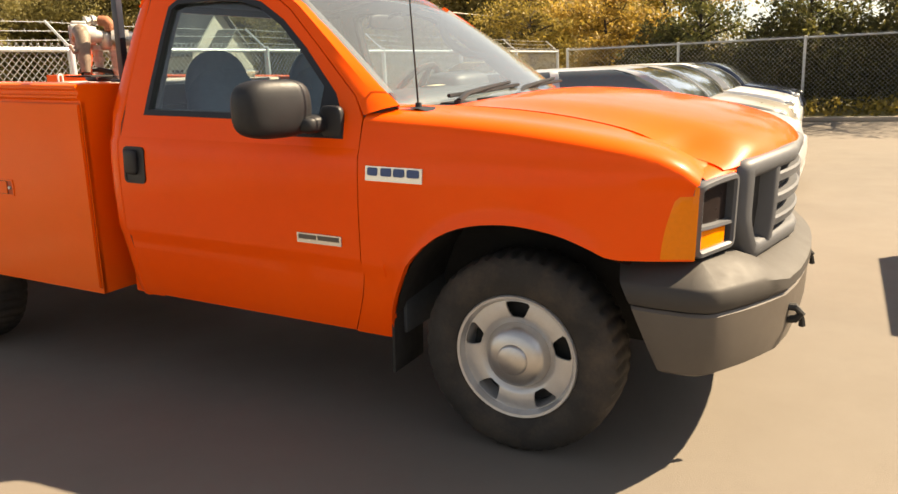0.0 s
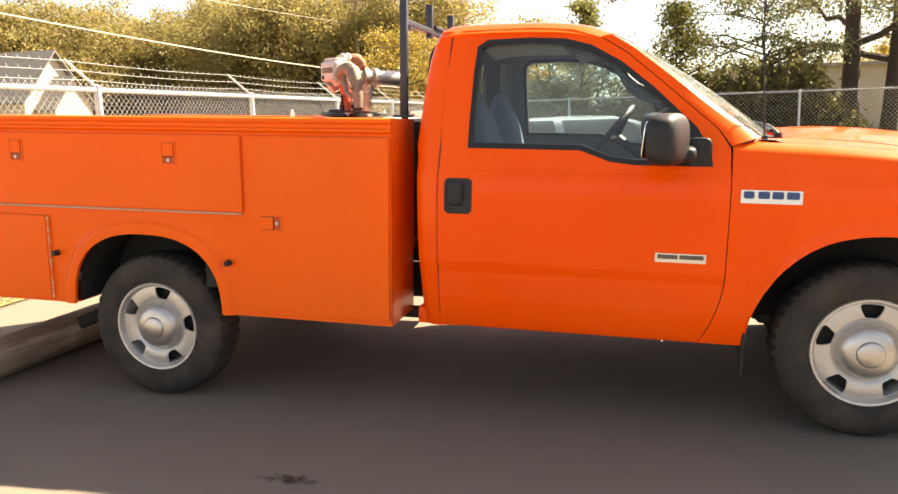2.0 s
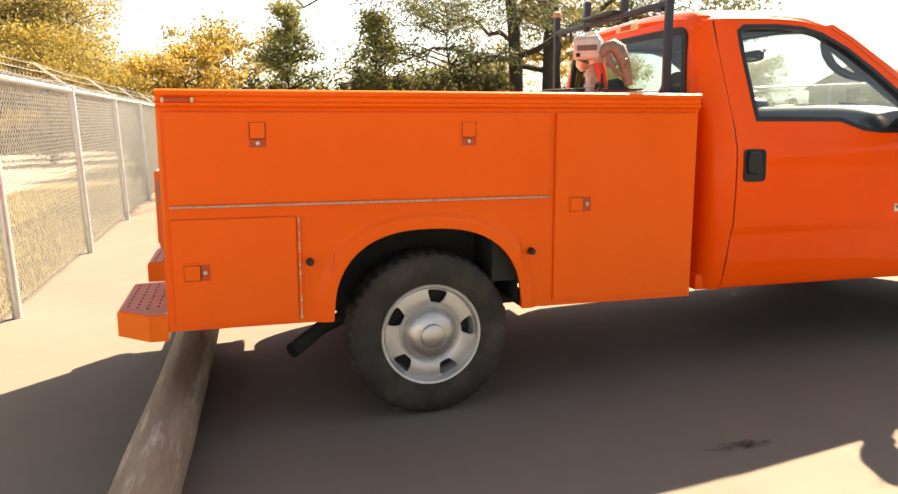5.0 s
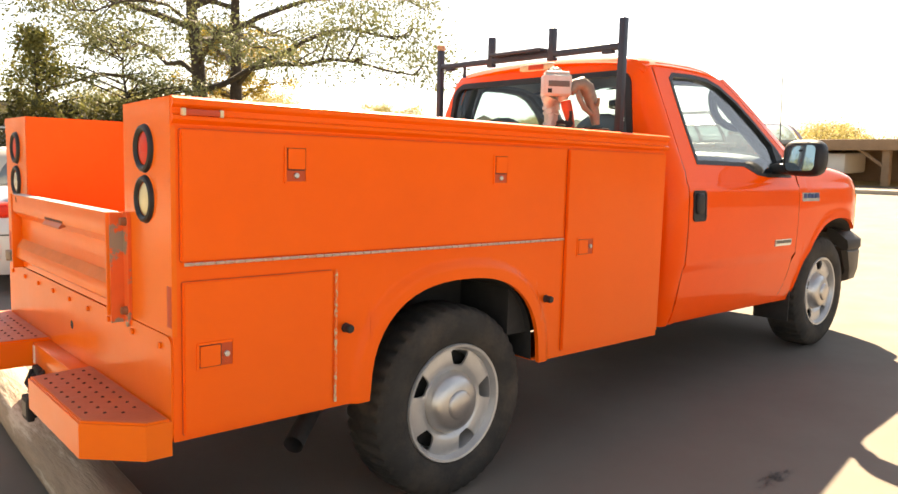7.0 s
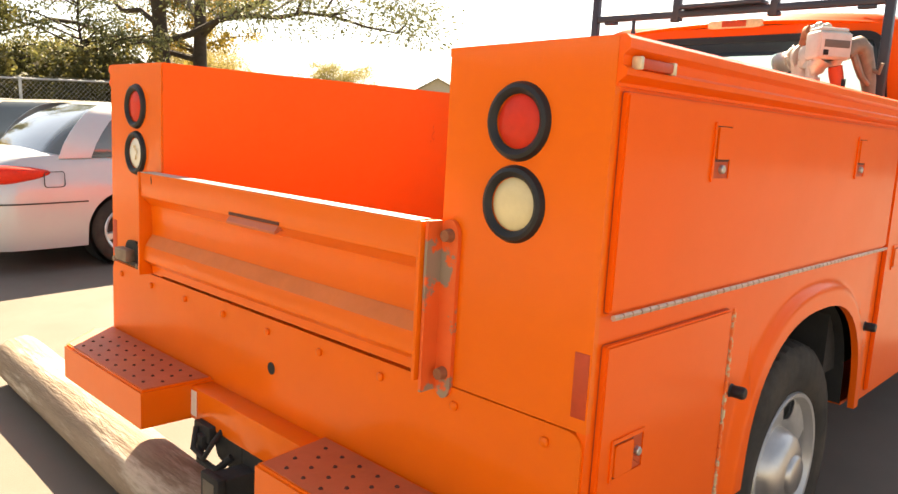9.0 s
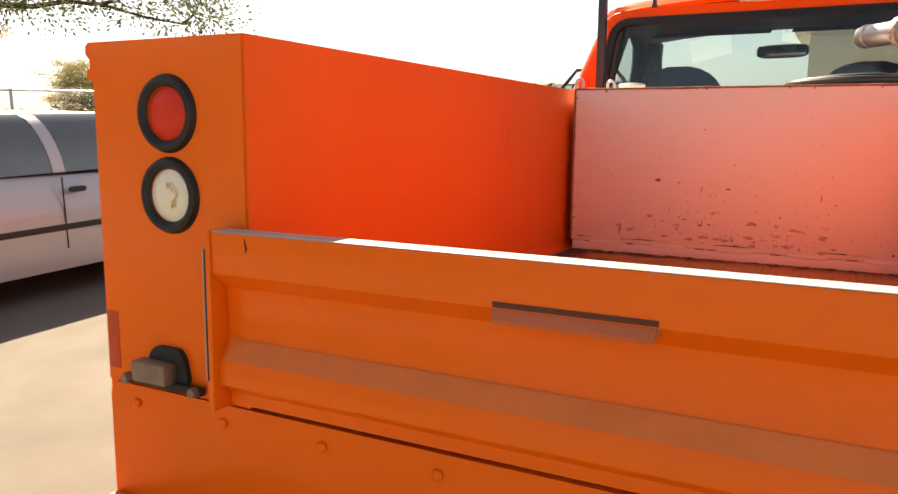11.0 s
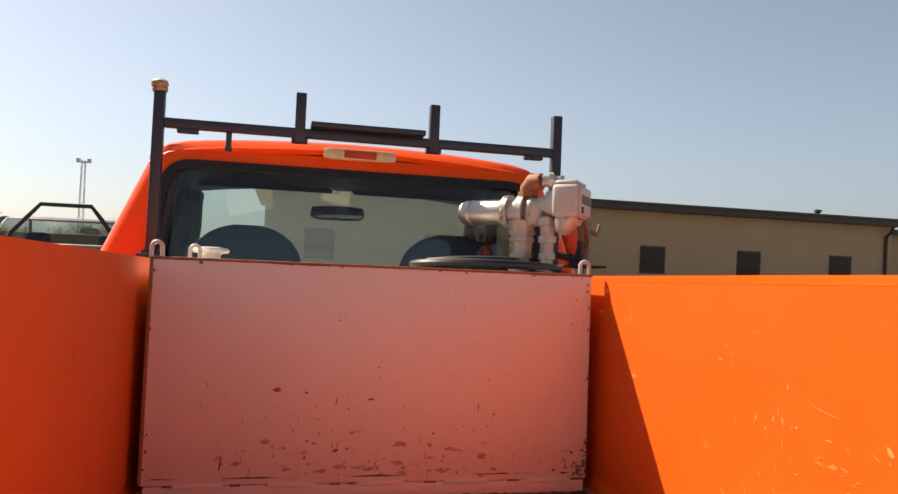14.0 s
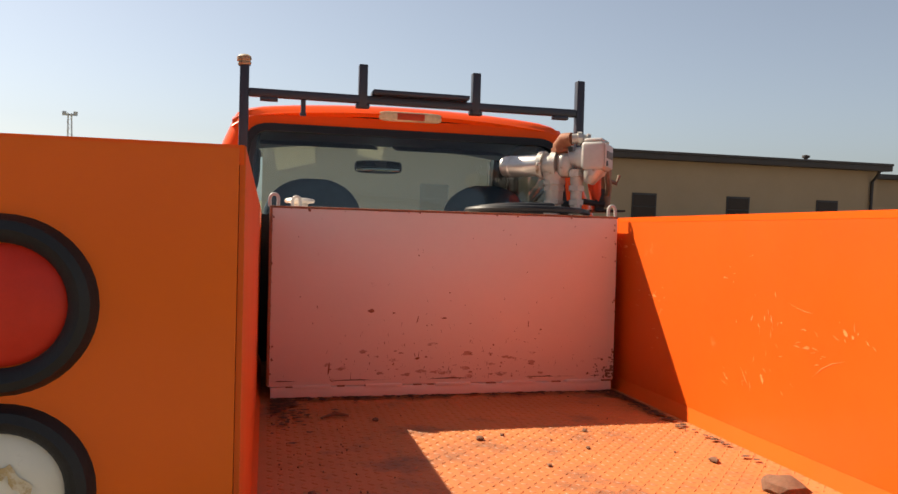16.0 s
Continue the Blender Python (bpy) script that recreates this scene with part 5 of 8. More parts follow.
ST = 0.547
pads = {-1: [(X0 - 0.005, -0.262), (-1.362, -0.292), (-1.362, -0.862), (-1.22, -1.0), (X0 - 0.005, -1.0)],
        1: [(X0 - 0.005, 0.285), (-1.362, 0.292), (-1.362, 0.862), (-1.22, 1.0), (X0 - 0.005, 1.0)]}
holes = []
for s in (-1, 1):
    bm = bmesh.new()
    prism(bm, pads[s], lambda a, b, d: (a, b, d), 0.437, ST)
    bmesh.ops.bevel(bm, geom=[e for e in bm.edges if all(v.co.z > ST - 0.001 for v in e.verts)], offset=0.006, segments=2, affect="EDGES")
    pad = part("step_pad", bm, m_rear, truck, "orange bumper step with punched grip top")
    bm = bmesh.new()
    top = shrink(pads[s], 0.012)
    prism(bm, top, lambda a, b, d: (a, b, d), ST - 0.004, ST + 0.002)
    tread = part("grip_top", bm, m_step, pad, "dusty red-brown punched grip plate")
    punch = None
    for i in range(4):
        for j in range(9):
            x, y = -1.195 - i * 0.043, s * (0.33 + j * 0.063 + (0.03 if i % 2 else 0))
            if x < -1.24 and abs(y) > 0.86 - (abs(x) - 1.24) * 0.3:
                continue
            if punch is None:
                bm = bmesh.new()
                spin(bm, [(0.0, 0.0005), (0.003, 0.001), (0.004, 0.003), (0.0058, 0.0)], (0, 0, 0), (0, 0, 1), 8)
                punch = part("grip_hole", bm, m_hole, pad)
                punch.location = (x, y, ST + 0.002)
            else:
                again(punch, pad, pose(x, y, ST + 0.002))
bm = B(((-1.215, -0.30, 0.437), (X0 - 0.004, 0.30, ST - 0.012)), bev=0.006)
part("step_bridge", bm, m_rear, truck)
bm = B(((-1.2165, 0.255, 0.45), (-1.214, 0.285, 0.525)))
part("bumper_sticker", bm, m_whitelens, truck, "torn white sticker")
bm = B(((-1.30, -0.035, 0.315), (-0.9, 0.035, 0.385)), ((-1.315, -0.045, 0.305), (-1.29, 0.045, 0.395)), ((-1.2, -0.06, 0.36), (-1.10, 0.06, 0.46)), ((-1.0, -0.5, 0.34), (-0.92, 0.5, 0.42)), bev=0.006)
hitch = part("hitch_receiver", bm, m_dark, truck, "black square hitch receiver")
bm = B(((-1.3165, -0.028, 0.322), (-1.3155, 0.028, 0.378)))
part("receiver_mouth", bm, m_grey, hitch)
bm = B(((-1.235, 0.145, 0.405), (-1.20, 0.235, 0.455)), ((-1.25, 0.16, 0.385), (-1.215, 0.21, 0.43)), bev=0.006)
tube(bm, [(-1.235, 0.19, 0.405), (-1.26, 0.15, 0.37), (-1.25, 0.08, 0.36), (-1.22, 0.05, 0.40)], 0.011, 8)
tube(bm, [(-1.24, 0.21, 0.44), (-1.27, 0.17, 0.40), (-1.265, 0.12, 0.385), (-1.25, 0.10, 0.43), (-1.21, 0.12, 0.45)], 0.008, 8)
prism(bm, fillet([(0.03, 0.34), (0.16, 0.36), (0.19, 0.45), (0.03, 0.45)], 0.02), lambda a, b, d: (-1.19 - d, a, b), 0.0, 0.012)
part("trailer_plug", bm, m_dark, hitch, "black trailer wiring plug and chain loop")

# headache rack behind the cab
m_cap = surface("cracked tan plastic", (0.34, 0.25, 0.15), 0.6, vary=0.2, scale=30, spots=(0.12, 0.07, 0.04), spot_scale=20, spot_level=0.55, spot_edge=0.1)
RX = 1.312
rk = thing("headache_rack", "dark steel headache rack bolted behind the cab", "rack", RAKE)
for y, z0 in ((0.696, 1.480), (0.226, 1.90), (-0.255, 1.90), (-0.729, 1.480)):
    bm = bmesh.new()
    box(bm, (RX - 0.018, y - 0.018, z0), (RX + 0.018, y + 0.018, 2.050 if y > 0.6 else 2.078), 0.004)
    if z0 < 1.6:
        box(bm, (RX - 0.05, y - 0.04, 1.478), (RX + 0.04, y + 0.04, 1.490), 0.003)
        box(bm, (RX - 0.012, y - 0.012 - 0.02 * (y > 0), 1.36), (RX + 0.012, y + 0.03, 1.5))
    else:
        box(bm, (RX - 0.014, y - 0.028, 1.900), (RX + 0.014, y + 0.028, 1.918), 0.003)
    part("post", bm, m_rack, rk)
bm = B(((RX - 0.017, -0.711, 1.920), (RX + 0.017, 0.678, 1.952)), bev=0.004)
for s, y in ((1, 0.60), (-1, -0.64)):
    box(bm, (RX - 0.015, y - 0.035, 1.905), (RX + 0.015, y + 0.035, 1.921), 0.003)
part("cross_bar", bm, m_rack, rk)
bm = B(((RX - 0.06, -0.215, 1.953), (RX + 0.03, 0.19, 1.972)), bev=0.004)
part("lamp_shelf", bm, m_rack, rk)
bm = bmesh.new()
tube(bm, [(RX, 0.465, 1.925), (RX, 0.465, 1.865)], 0.010, 8)
spin(bm, [(0.0, 0.0), (0.013, 0.0), (0.013, 0.012), (0.0, 0.014)], (RX, 0.465, 1.855), (0, 0, 1), 10)
part("hanger", bm, m_rack, rk)
bm = bmesh.new()
spin(bm, [(0.024, 0.0), (0.027, 0.008), (0.024, 0.016), (0.029, 0.022), (0.028, 0.034), (0.018, 0.042), (0.0, 0.043)], (RX, 0.696, 2.040), (0, 0.10, 1), 10)
part("post_cap", bm, m_cap, rk, "cracked tan plastic post cap")

# high stop lamp
bm = bmesh.new()
puff(bm, (1.480, -0.005, 1.899), (0.024, 0.140, 0.022), 6, 28, 12)
hs = part("high_stop_lamp", bm, m_clearlens, truck, "stop lamp with clear cargo lights")
bm = B(((1.4535, -0.066, 1.884), (1.468, 0.056, 1.914)), bev=0.003)
part("lens", bm, m_reflector, hs, "dull red centre lens")

# ---- fuel tank, pump and loose things in the bed ----
TX0, TX1, TY, TZ0, TZ1 = 0.612, 1.20, 0.588, 0.8645, 1.466
tank = thing("fuel_tank", "faded salmon steel tank with chipped rusty edges in the bed", "tank", RAKE)
bm = B(((TX0, -TY, TZ0 + 0.035), (TX1, TY, TZ1)), bev=0.006)
part("shell", bm, m_tank, tank)
bm = B(((TX0 - 0.004, -TY + 0.01, TZ0), (TX1, TY - 0.01, TZ0 + 0.034)), bev=0.003)
for k in range(5):
    y = -0.46 + k * 0.23
    box(bm, (TX0 - 0.007, y - 0.07, TZ0 + 0.030), (TX0 + 0.002, y + 0.05, TZ0 + 0.040), 0.002)
part("base_flange", bm, m_tank, tank)
bm = bmesh.new()
rz = random.Random(6)
yy = -0.575
while yy < 0.56:
    w = rz.uniform(0.006, 0.04)
    box(bm, (TX0 - 0.0055, yy, TZ0 + 0.0335), (TX0 + 0.002, yy + w, TZ0 + 0.0335 + rz.uniform(0.002, 0.005)))
    yy += w + rz.uniform(0.006, 0.07)
tagged(part("seam_rust", bm, m_rust, tank), "rust stains along the bottom seam", kind="stuff")
bm = B(((TX0 - 0.002, -TY - 0.002, TZ1 - 0.004), (TX0 + 0.012, TY + 0.002, TZ1 + 0.003)), ((TX0 - 0.002, TY - 0.006, TZ0 + 0.04), (TX0 + 0.006, TY + 0.003, TZ1 - 0.004)), bev=0.002)
part("edge_strip", bm, m_rust, tank, "rust along the welded edge")
for y in (-TY + 0.015, TY - 0.01, TY - 0.085):
    x = TX0 + 0.02 if y < 0.5 or y > 0.55 else TX0 + 0.18
    bm = bmesh.new()
    tube(bm, [(x, y - 0.013, TZ1), (x, y - 0.013, TZ1 + 0.024)] + [(x, y - 0.013 * math.cos(a), TZ1 + 0.026 + 0.014 * math.sin(a)) for a in spread(0.3, math.pi - 0.3, 5)] + [(x, y + 0.013, TZ1 + 0.024), (x, y + 0.013, TZ1)], 0.0055, 8)
    part("lifting_eye", bm, m_whitemetal, tank, "white-painted lifting eye")
bm = bmesh.new()
spin(bm, [(0.030, 0.0), (0.030, 0.022), (0.034, 0.026), (0.052, 0.028), (0.056, 0.036), (0.050, 0.043), (0.030, 0.046), (0.0, 0.047)], (1.04, 0.482, TZ1), (0, 0, 1), 28)
part("filler_cap", bm, m_whitelens, tank, "cream-coloured filler cap")

PZ = -0.013
pump = thing("transfer_pump", "white and bare-metal electric fuel pump bolted on the tank", "pump", RAKE @ pose(0, 0, PZ))
bm = bmesh.new()
HU, HV, HC = Vector((0.79, -0.61, 0)).normalized(), Vector((0.61, 0.79, 0)).normalized(), Vector((0.913, -0.637, 1.722))


def on_head(u, v, w):
    """u along the dial face, v back towards the motor, w up."""
    return HC + HU * u + HV * v + Vector((0, 0, w))


head = bmesh.new()
box(head, (-0.070, -0.045, -0.056), (0.070, 0.045, 0.050), 0.014, 3)
box(head, (-0.060, -0.036, 0.048), (0.060, 0.036, 0.064), 0.008, 3)
box(head, (-0.064, -0.050, -0.048), (0.064, -0.044, 0.042), 0.004, 3)
for v in head.verts:
    v.co = on_head(*v.co)
tube(head, [on_head(0.01, 0.035, -0.004), on_head(0.01, 0.075, -0.008)], [0.050, 0.046], 20)
tube(head, [on_head(0.01, 0.072, -0.008), on_head(0.01, 0.110, -0.012)], [0.034, 0.030], 16)
part("meter_head", head, m_whitemetal, pump, "white enamelled meter head")
bm = bmesh.new()
box(bm, (-0.048, -0.052, -0.012), (0.056, -0.049, 0.016), 0.001, 3)
for v in bm.verts:
    v.co = on_head(*v.co)
part("meter_window", bm, m_grey, pump, "dull grey counter window")
bm = bmesh.new()
box(bm, (-0.050, -0.053, -0.042), (-0.030, -0.049, -0.022), 0.001, 3)
for v in bm.verts:
    v.co = on_head(*v.co)
part("reset_knob", bm, m_lampdark, pump)
bm = bmesh.new()
tube(bm, [on_head(-0.02, 0.0, -0.054), on_head(-0.03, 0.01, -0.078), on_head(-0.02, 0.02, -0.10)], [0.042, 0.034, 0.024], 14)
tube(bm, [on_head(0.03, 0.0, -0.054), on_head(0.035, 0.0, -0.075)], [0.036, 0.026], 14)
part("meter_base", bm, m_alu, pump, "cast meter base")
bm = bmesh.new()
tube(bm, [(1.195, -0.350, 1.690), (1.185, -0.360, 1.690), (1.070, -0.475, 1.692)], [0.037, 0.043, 0.043], 24)
for t in (0.12, 0.88):
    p = Vector((1.185, -0.360, 1.690)).lerp(Vector((1.070, -0.475, 1.692)), t)
    q = p + Vector((-0.006, -0.006, 0))
    tube(bm, [p, q], 0.045, 24)
part("motor", bm, m_chrome, pump, "polished motor barrel")
bm = bmesh.new()
tube(bm, [(1.075, -0.470, 1.692), (1.060, -0.485, 1.692)], 0.056, 22)
tube(bm, [(1.060, -0.485, 1.690), (1.035, -0.510, 1.690)], 0.044, 20)
tube(bm, [(1.035, -0.510, 1.690), (1.018, -0.527, 1.690)], 0.060, 22)
for k in range(6):
    a = k * math.pi / 3
    o = Vector((0.70, 0.70, 0)).normalized().cross(Vector((0, 0, 1)))
    c = Vector((1.067, -0.478, 1.692)) + o * 0.048 * math.cos(a) + Vector((0, 0, 0.048 * math.sin(a)))
    puff(bm, c, (0.012, 0.012, 0.009), 3, 8, 6)
puff(bm, (0.998, -0.540, 1.688), (0.040, 0.036, 0.048), 3.2)
tube(bm, [(1.030, -0.510, 1.66), (1.028, -0.512, 1.60), (1.028, -0.512, 1.482)], [0.046, 0.036, 0.030], 18)
for z, r in ((1.612, 0.046), (1.588, 0.043), (1.535, 0.040), (1.490, 0.044)):
    spin(bm, [(0.026, 0.0), (r, 0.002), (r, 0.016), (0.026, 0.018)], (1.028, -0.512, z), (0, 0, 1), 8)
part("pump_casting", bm, m_alu, pump, "cast pump body and riser pipe")
bm = bmesh.new()
tube(bm, [(0.955, -0.575, 1.67), (0.955, -0.575, 1.61), (0.955, -0.575, 1.482)], [0.030, 0.023, 0.022], 14)
for z, r in ((1.640, 0.036), (1.585, 0.032), (1.530, 0.030), (1.492, 0.034)):
    spin(bm, [(0.018, 0.0), (r, 0.002), (r, 0.022), (0.018, 0.024)], (0.955, -0.575, z), (0, 0, 1), 6)
part("outlet_pipe", bm, m_alu, pump, "bare-metal outlet pipe with unions")
bm = bmesh.new()
tube(bm, [(1.015, -0.525, 1.735), (1.010, -0.525, 1.765), (0.992, -0.535, 1.788), (0.965, -0.555, 1.790)], [0.026, 0.030, 0.030, 0.026], 14)
spin(bm, [(0.022, 0.0), (0.036, 0.002), (0.036, 0.018), (0.022, 0.02)], (1.015, -0.525, 1.738), (0, 0, 1), 8)
part("elbow", bm, m_rust, pump, "rust-brown elbow")
bm = bmesh.new()
tube(bm, [(0.966, -0.555, 1.790), (0.955, -0.585, 1.792), (0.945, -0.610, 1.785)], 0.020, 12)
spin(bm, [(0.018, 0.0), (0.028, 0.0), (0.028, 0.016), (0.018, 0.018)], (0.957, -0.575, 1.791), (-0.3, -1, 0.0), 8)
spin(bm, [(0.018, 0.0), (0.027, 0.0), (0.027, 0.014), (0.0, 0.016)], (0.946, -0.606, 1.787), (-0.3, -1, -0.2), 8)
part("union", bm, m_alu, pump)
bm = bmesh.new()
tube(bm, [(0.965, -0.655, 1.650), (0.975, -0.660, 1.615), (0.985, -0.672, 1.56), (0.99, -0.678, 1.515)], [0.026, 0.027, 0.022, 0.019], 10)
part("nozzle_spout", bm, m_reflector, pump, "worn dark red nozzle boot")
bm = bmesh.new()
tube(bm, [(0.955, -0.690, 1.690), (0.980, -0.700, 1.722), (1.012, -0.712, 1.732), (1.042, -0.724, 1.712), (1.060, -0.738, 1.660), (1.074, -0.750, 1.595), (1.082, -0.758, 1.535)], [0.026, 0.032, 0.037, 0.038, 0.032, 0.028, 0.020], 12)
tube(bm, [(0.985, -0.706, 1.708), (0.992, -0.722, 1.662), (1.012, -0.738, 1.614), (1.046, -0.752, 1.588), (1.072, -0.756, 1.592)], [0.013, 0.014, 0.013, 0.012, 0.011], 8)
puff(bm, (1.025, -0.720, 1.724), (0.030, 0.026, 0.032), 3)
tube(bm, [(1.060, -0.745, 1.65), (1.050, -0.790, 1.630), (1.043, -0.800, 1.665)], [0.010, 0.009, 0.007], 6)
part("nozzle", bm, m_gunmetal, pump, "grimy metal dispensing nozzle")
bm = B(((0.96, -0.79, 1.512), (1.15, -0.66, 1.520)), ((0.965, -0.70, 1.51), (0.970, -0.66, 1.60)), bev=0.002)
part("nozzle_bracket", bm, m_dark, pump)
hose = bmesh.new()
pts = []
for k in range(66):
    a = 2 * math.pi * k / 26
    pts.append((0.88 + 0.16 * math.cos(a) + 0.001 * k, -0.33 + 0.215 * math.sin(a) - 0.0012 * k, TZ1 + 0.013 + 0.00022 * k + 0.006 * math.sin(a * 0.37) + 0.014 * max(0.0, -math.cos(a + 0.4)) * (k / 66)))
pts += [(1.02, -0.50, 1.512), (0.985, -0.62, 1.535), (0.965, -0.70, 1.525)]
tube(hose, pts, 0.0125, 8)
solid("fuel_hose", hose, m_black, "black rubber hose coiled on the tank", "hose", RAKE)

# chips and dirt on the tank front
rc = random.Random(5)
verts, faces = [], []
for _ in range(330):
    y = rc.gauss(-0.02, 0.24)
    z = TZ0 + 0.05 + 0.09 * abs(rc.gauss(0, 1))
    r = rc.uniform(0.0006, 0.0019) * (2.6 if rc.random() < 0.10 else 1.0)
    if rc.random() < 0.16:
        y, z = rc.uniform(-0.56, 0.56), rc.uniform(TZ0 + 0.1, TZ1 - 0.03)
    if abs(y) > 0.57 or z > TZ1 - 0.02:
        continue
    b0 = len(verts)
    tall, wide, sk = (rc.uniform(0.5, 1.6), rc.uniform(0.6, 2.4), rc.uniform(-0.5, 0.5)) if rc.random() < 0.5 else (rc.uniform(1.4, 5.0), rc.uniform(0.3, 0.6), rc.uniform(-1.2, 1.2))
    for k in range(7):
        a = 2 * math.pi * k / 7
        q = r * rc.uniform(0.55, 1.25)
        verts.append((TX0 - 0.0006, y + q * (wide * math.cos(a) + sk * math.sin(a)), z + q * tall * math.sin(a)))
    faces.append(tuple(range(b0, b0 + 7)))
for _ in range(60):
    side_ = rc.choice((-1, 1, 0))
    y, z = (side_ * rc.uniform(0.575, 0.587), rc.uniform(TZ0 + 0.05, TZ1)) if side_ else (rc.uniform(-0.58, 0.58), TZ1 - rc.uniform(0.001, 0.010))
    b0, r = len(verts), rc.uniform(0.001, 0.004)
    for k in range(7):
        a = 2 * math.pi * k / 7
        verts.append((TX0 - 0.0006, max(-0.588, min(0.588, y + r * math.cos(a) * rc.uniform(0.5, 1.2))), min(TZ1 - 0.001, z + r * 1.6 * math.sin(a) * rc.uniform(0.5, 1.2))))
    faces.append(tuple(range(b0, b0 + 7)))
me = bpy.data.meshes.new("rust_chip")
me.from_pydata(verts, [], faces)
me.materials.append(m_rust)
chip = tagged(new("rust_chip", me), "dark chips where the paint has rusted through", kind="stuff")
chip.parent = tank
# paint flaked off along the upright edges, the top edge and the lower seam
verts, faces = [], []


def flaked(n, at):
    b0, w = len(verts), 0.003
    for k in range(n + 1):
        w = max(0.0008, min(0.0075, w + rc.gauss(0, 0.0022)))
        for d in (0.0, w):
            verts.append(at(k / n, d))
    faces.extend((b0 + 2 * k, b0 + 2 * k + 1, b0 + 2 * k + 3, b0 + 2 * k + 2) for k in range(n))


flaked(70, lambda t, d: (TX0 - 0.0009, 0.5885 - d, TZ0 + 0.045 + (TZ1 - TZ0 - 0.05) * t))
flaked(70, lambda t, d: (TX0 - 0.0009, -0.5885 + 0.5 * d, TZ0 + 0.045 + (TZ1 - TZ0 - 0.05) * t))
flaked(90, lambda t, d: (TX0 - 0.0009, -0.58 + 1.16 * t, TZ1 - 0.0015 - 0.5 * d))
for y0, y1 in ((0.50, 0.575), (0.20, 0.40), (-0.10, 0.08), (-0.45, -0.25), (-0.57, -0.50)):
    flaked(16, lambda t, d: (TX0 - 0.0009, y0 + (y1 - y0) * t, TZ0 + 0.052 + 0.5 * d * math.sin(math.pi * t)))
me = bpy.data.meshes.new("flaked_edge")
me.from_pydata(verts, [], faces)
me.materials.append(surface("dark flaked edge", (0.06, 0.022, 0.015), 0.8, vary=0.4, scale=60))
flake = tagged(new("flaked_edge", me), "dark line where paint has flaked off the edges", kind="stuff")
flake.parent = tank
verts, faces = [], []
for _ in range(46):
    y, z = rc.gauss(-0.05, 0.26), TZ0 + 0.05 + 0.055 * abs(rc.gauss(0, 1))
    if abs(y) > 0.56:
        continue
    b0, r = len(verts), rc.uniform(0.004, 0.016)
    for k in range(11):
        a = 2 * math.pi * k / 11
        verts.append((TX0 - 0.0003, y + r * 1.5 * math.cos(a) * rc.uniform(0.35, 1.2), z + r * 0.55 * math.sin(a) * rc.uniform(0.35, 1.2)))
    faces.append(tuple(range(b0, b0 + 11)))
me = bpy.data.meshes.new("dirt_smear")
me.from_pydata(verts, [], faces)
me.materials.append(surface("brown dirt smear", (0.44, 0.265, 0.19), 0.7, vary=0.3, scale=60, spots=(0.72, 0.57, 0.48), spot_scale=40, spot_level=0.48, spot_edge=0.12))
smear = tagged(new("dirt_smear", me), "faint brown smears of dirt", kind="stuff")
smear.parent = tank


def flecks(name, label, mat_, count, seed, place, size, flat):
    """Thin irregular flakes of dirt, each seven-sided, lying on one plane."""
    r_ = random.Random(seed)
    vs, fs = [], []
    for _ in range(count):
        u, v = place(r_)
        rad, el = r_.uniform(*size), r_.uniform(0.5, 1.9)
        b = len(vs)
        for k in range(7):
            a = 2 * math.pi * k / 7
            vs.append(flat(u + rad * el * math.cos(a) * r_.uniform(0.5, 1.2), v + rad * math.sin(a) * r_.uniform(0.5, 1.2)))
        fs.append(tuple(range(b, b + 7)))
    me = bpy.data.meshes.new(name)
    me.from_pydata(vs, [], fs)
    me.materials.append(mat_)
    return tagged(new(name, me), label, kind="stuff")


m_grime = surface("oily brown grime", (0.10, 0.048, 0.026), 0.75, vary=0.4, scale=50, bump=0.0006, bscale=90)
m_grime2 = surface("brown grime", (0.24, 0.13, 0.085), 0.75, vary=0.4, scale=50)
corner = flecks("oily_grime", "dark oily grime at the tank's lower corner", m_grime2, 44, 12,
                lambda r: (-0.588 + min(0.16, abs(r.gauss(0, 0.05))), TZ0 + 0.045 + min(0.16, abs(r.gauss(0, 0.03)))), (0.0015, 0.006),
                lambda y, z: (TX0 - 0.0009, max(-0.588, y), max(TZ0 + 0.041, z)))
corner.parent = tank
foot = flecks("floor_grime", "dark oily grime on the bed floor before the tank", m_grime, 620, 13,
              lambda r: r.choice(((r.uniform(-0.57, 0.57), 0.60 - abs(r.gauss(0, 0.022))), (0.58 - abs(r.gauss(0, 0.05)), 0.60 - abs(r.gauss(0, 0.17))), (-0.58 + abs(r.gauss(0, 0.02)), 0.60 - abs(r.gauss(0, 0.3))))), (0.003, 0.012),
              lambda y, x: (min(0.606, x), max(-0.58, min(0.58, y)), FLOOR + 0.0062))
tagged(foot, "dark oily grime on the bed floor before the tank", "grime", kind="stuff")
foot.matrix_world = RAKE

# stones, clods and leaves on the bed floor
rnd = random.Random(4)


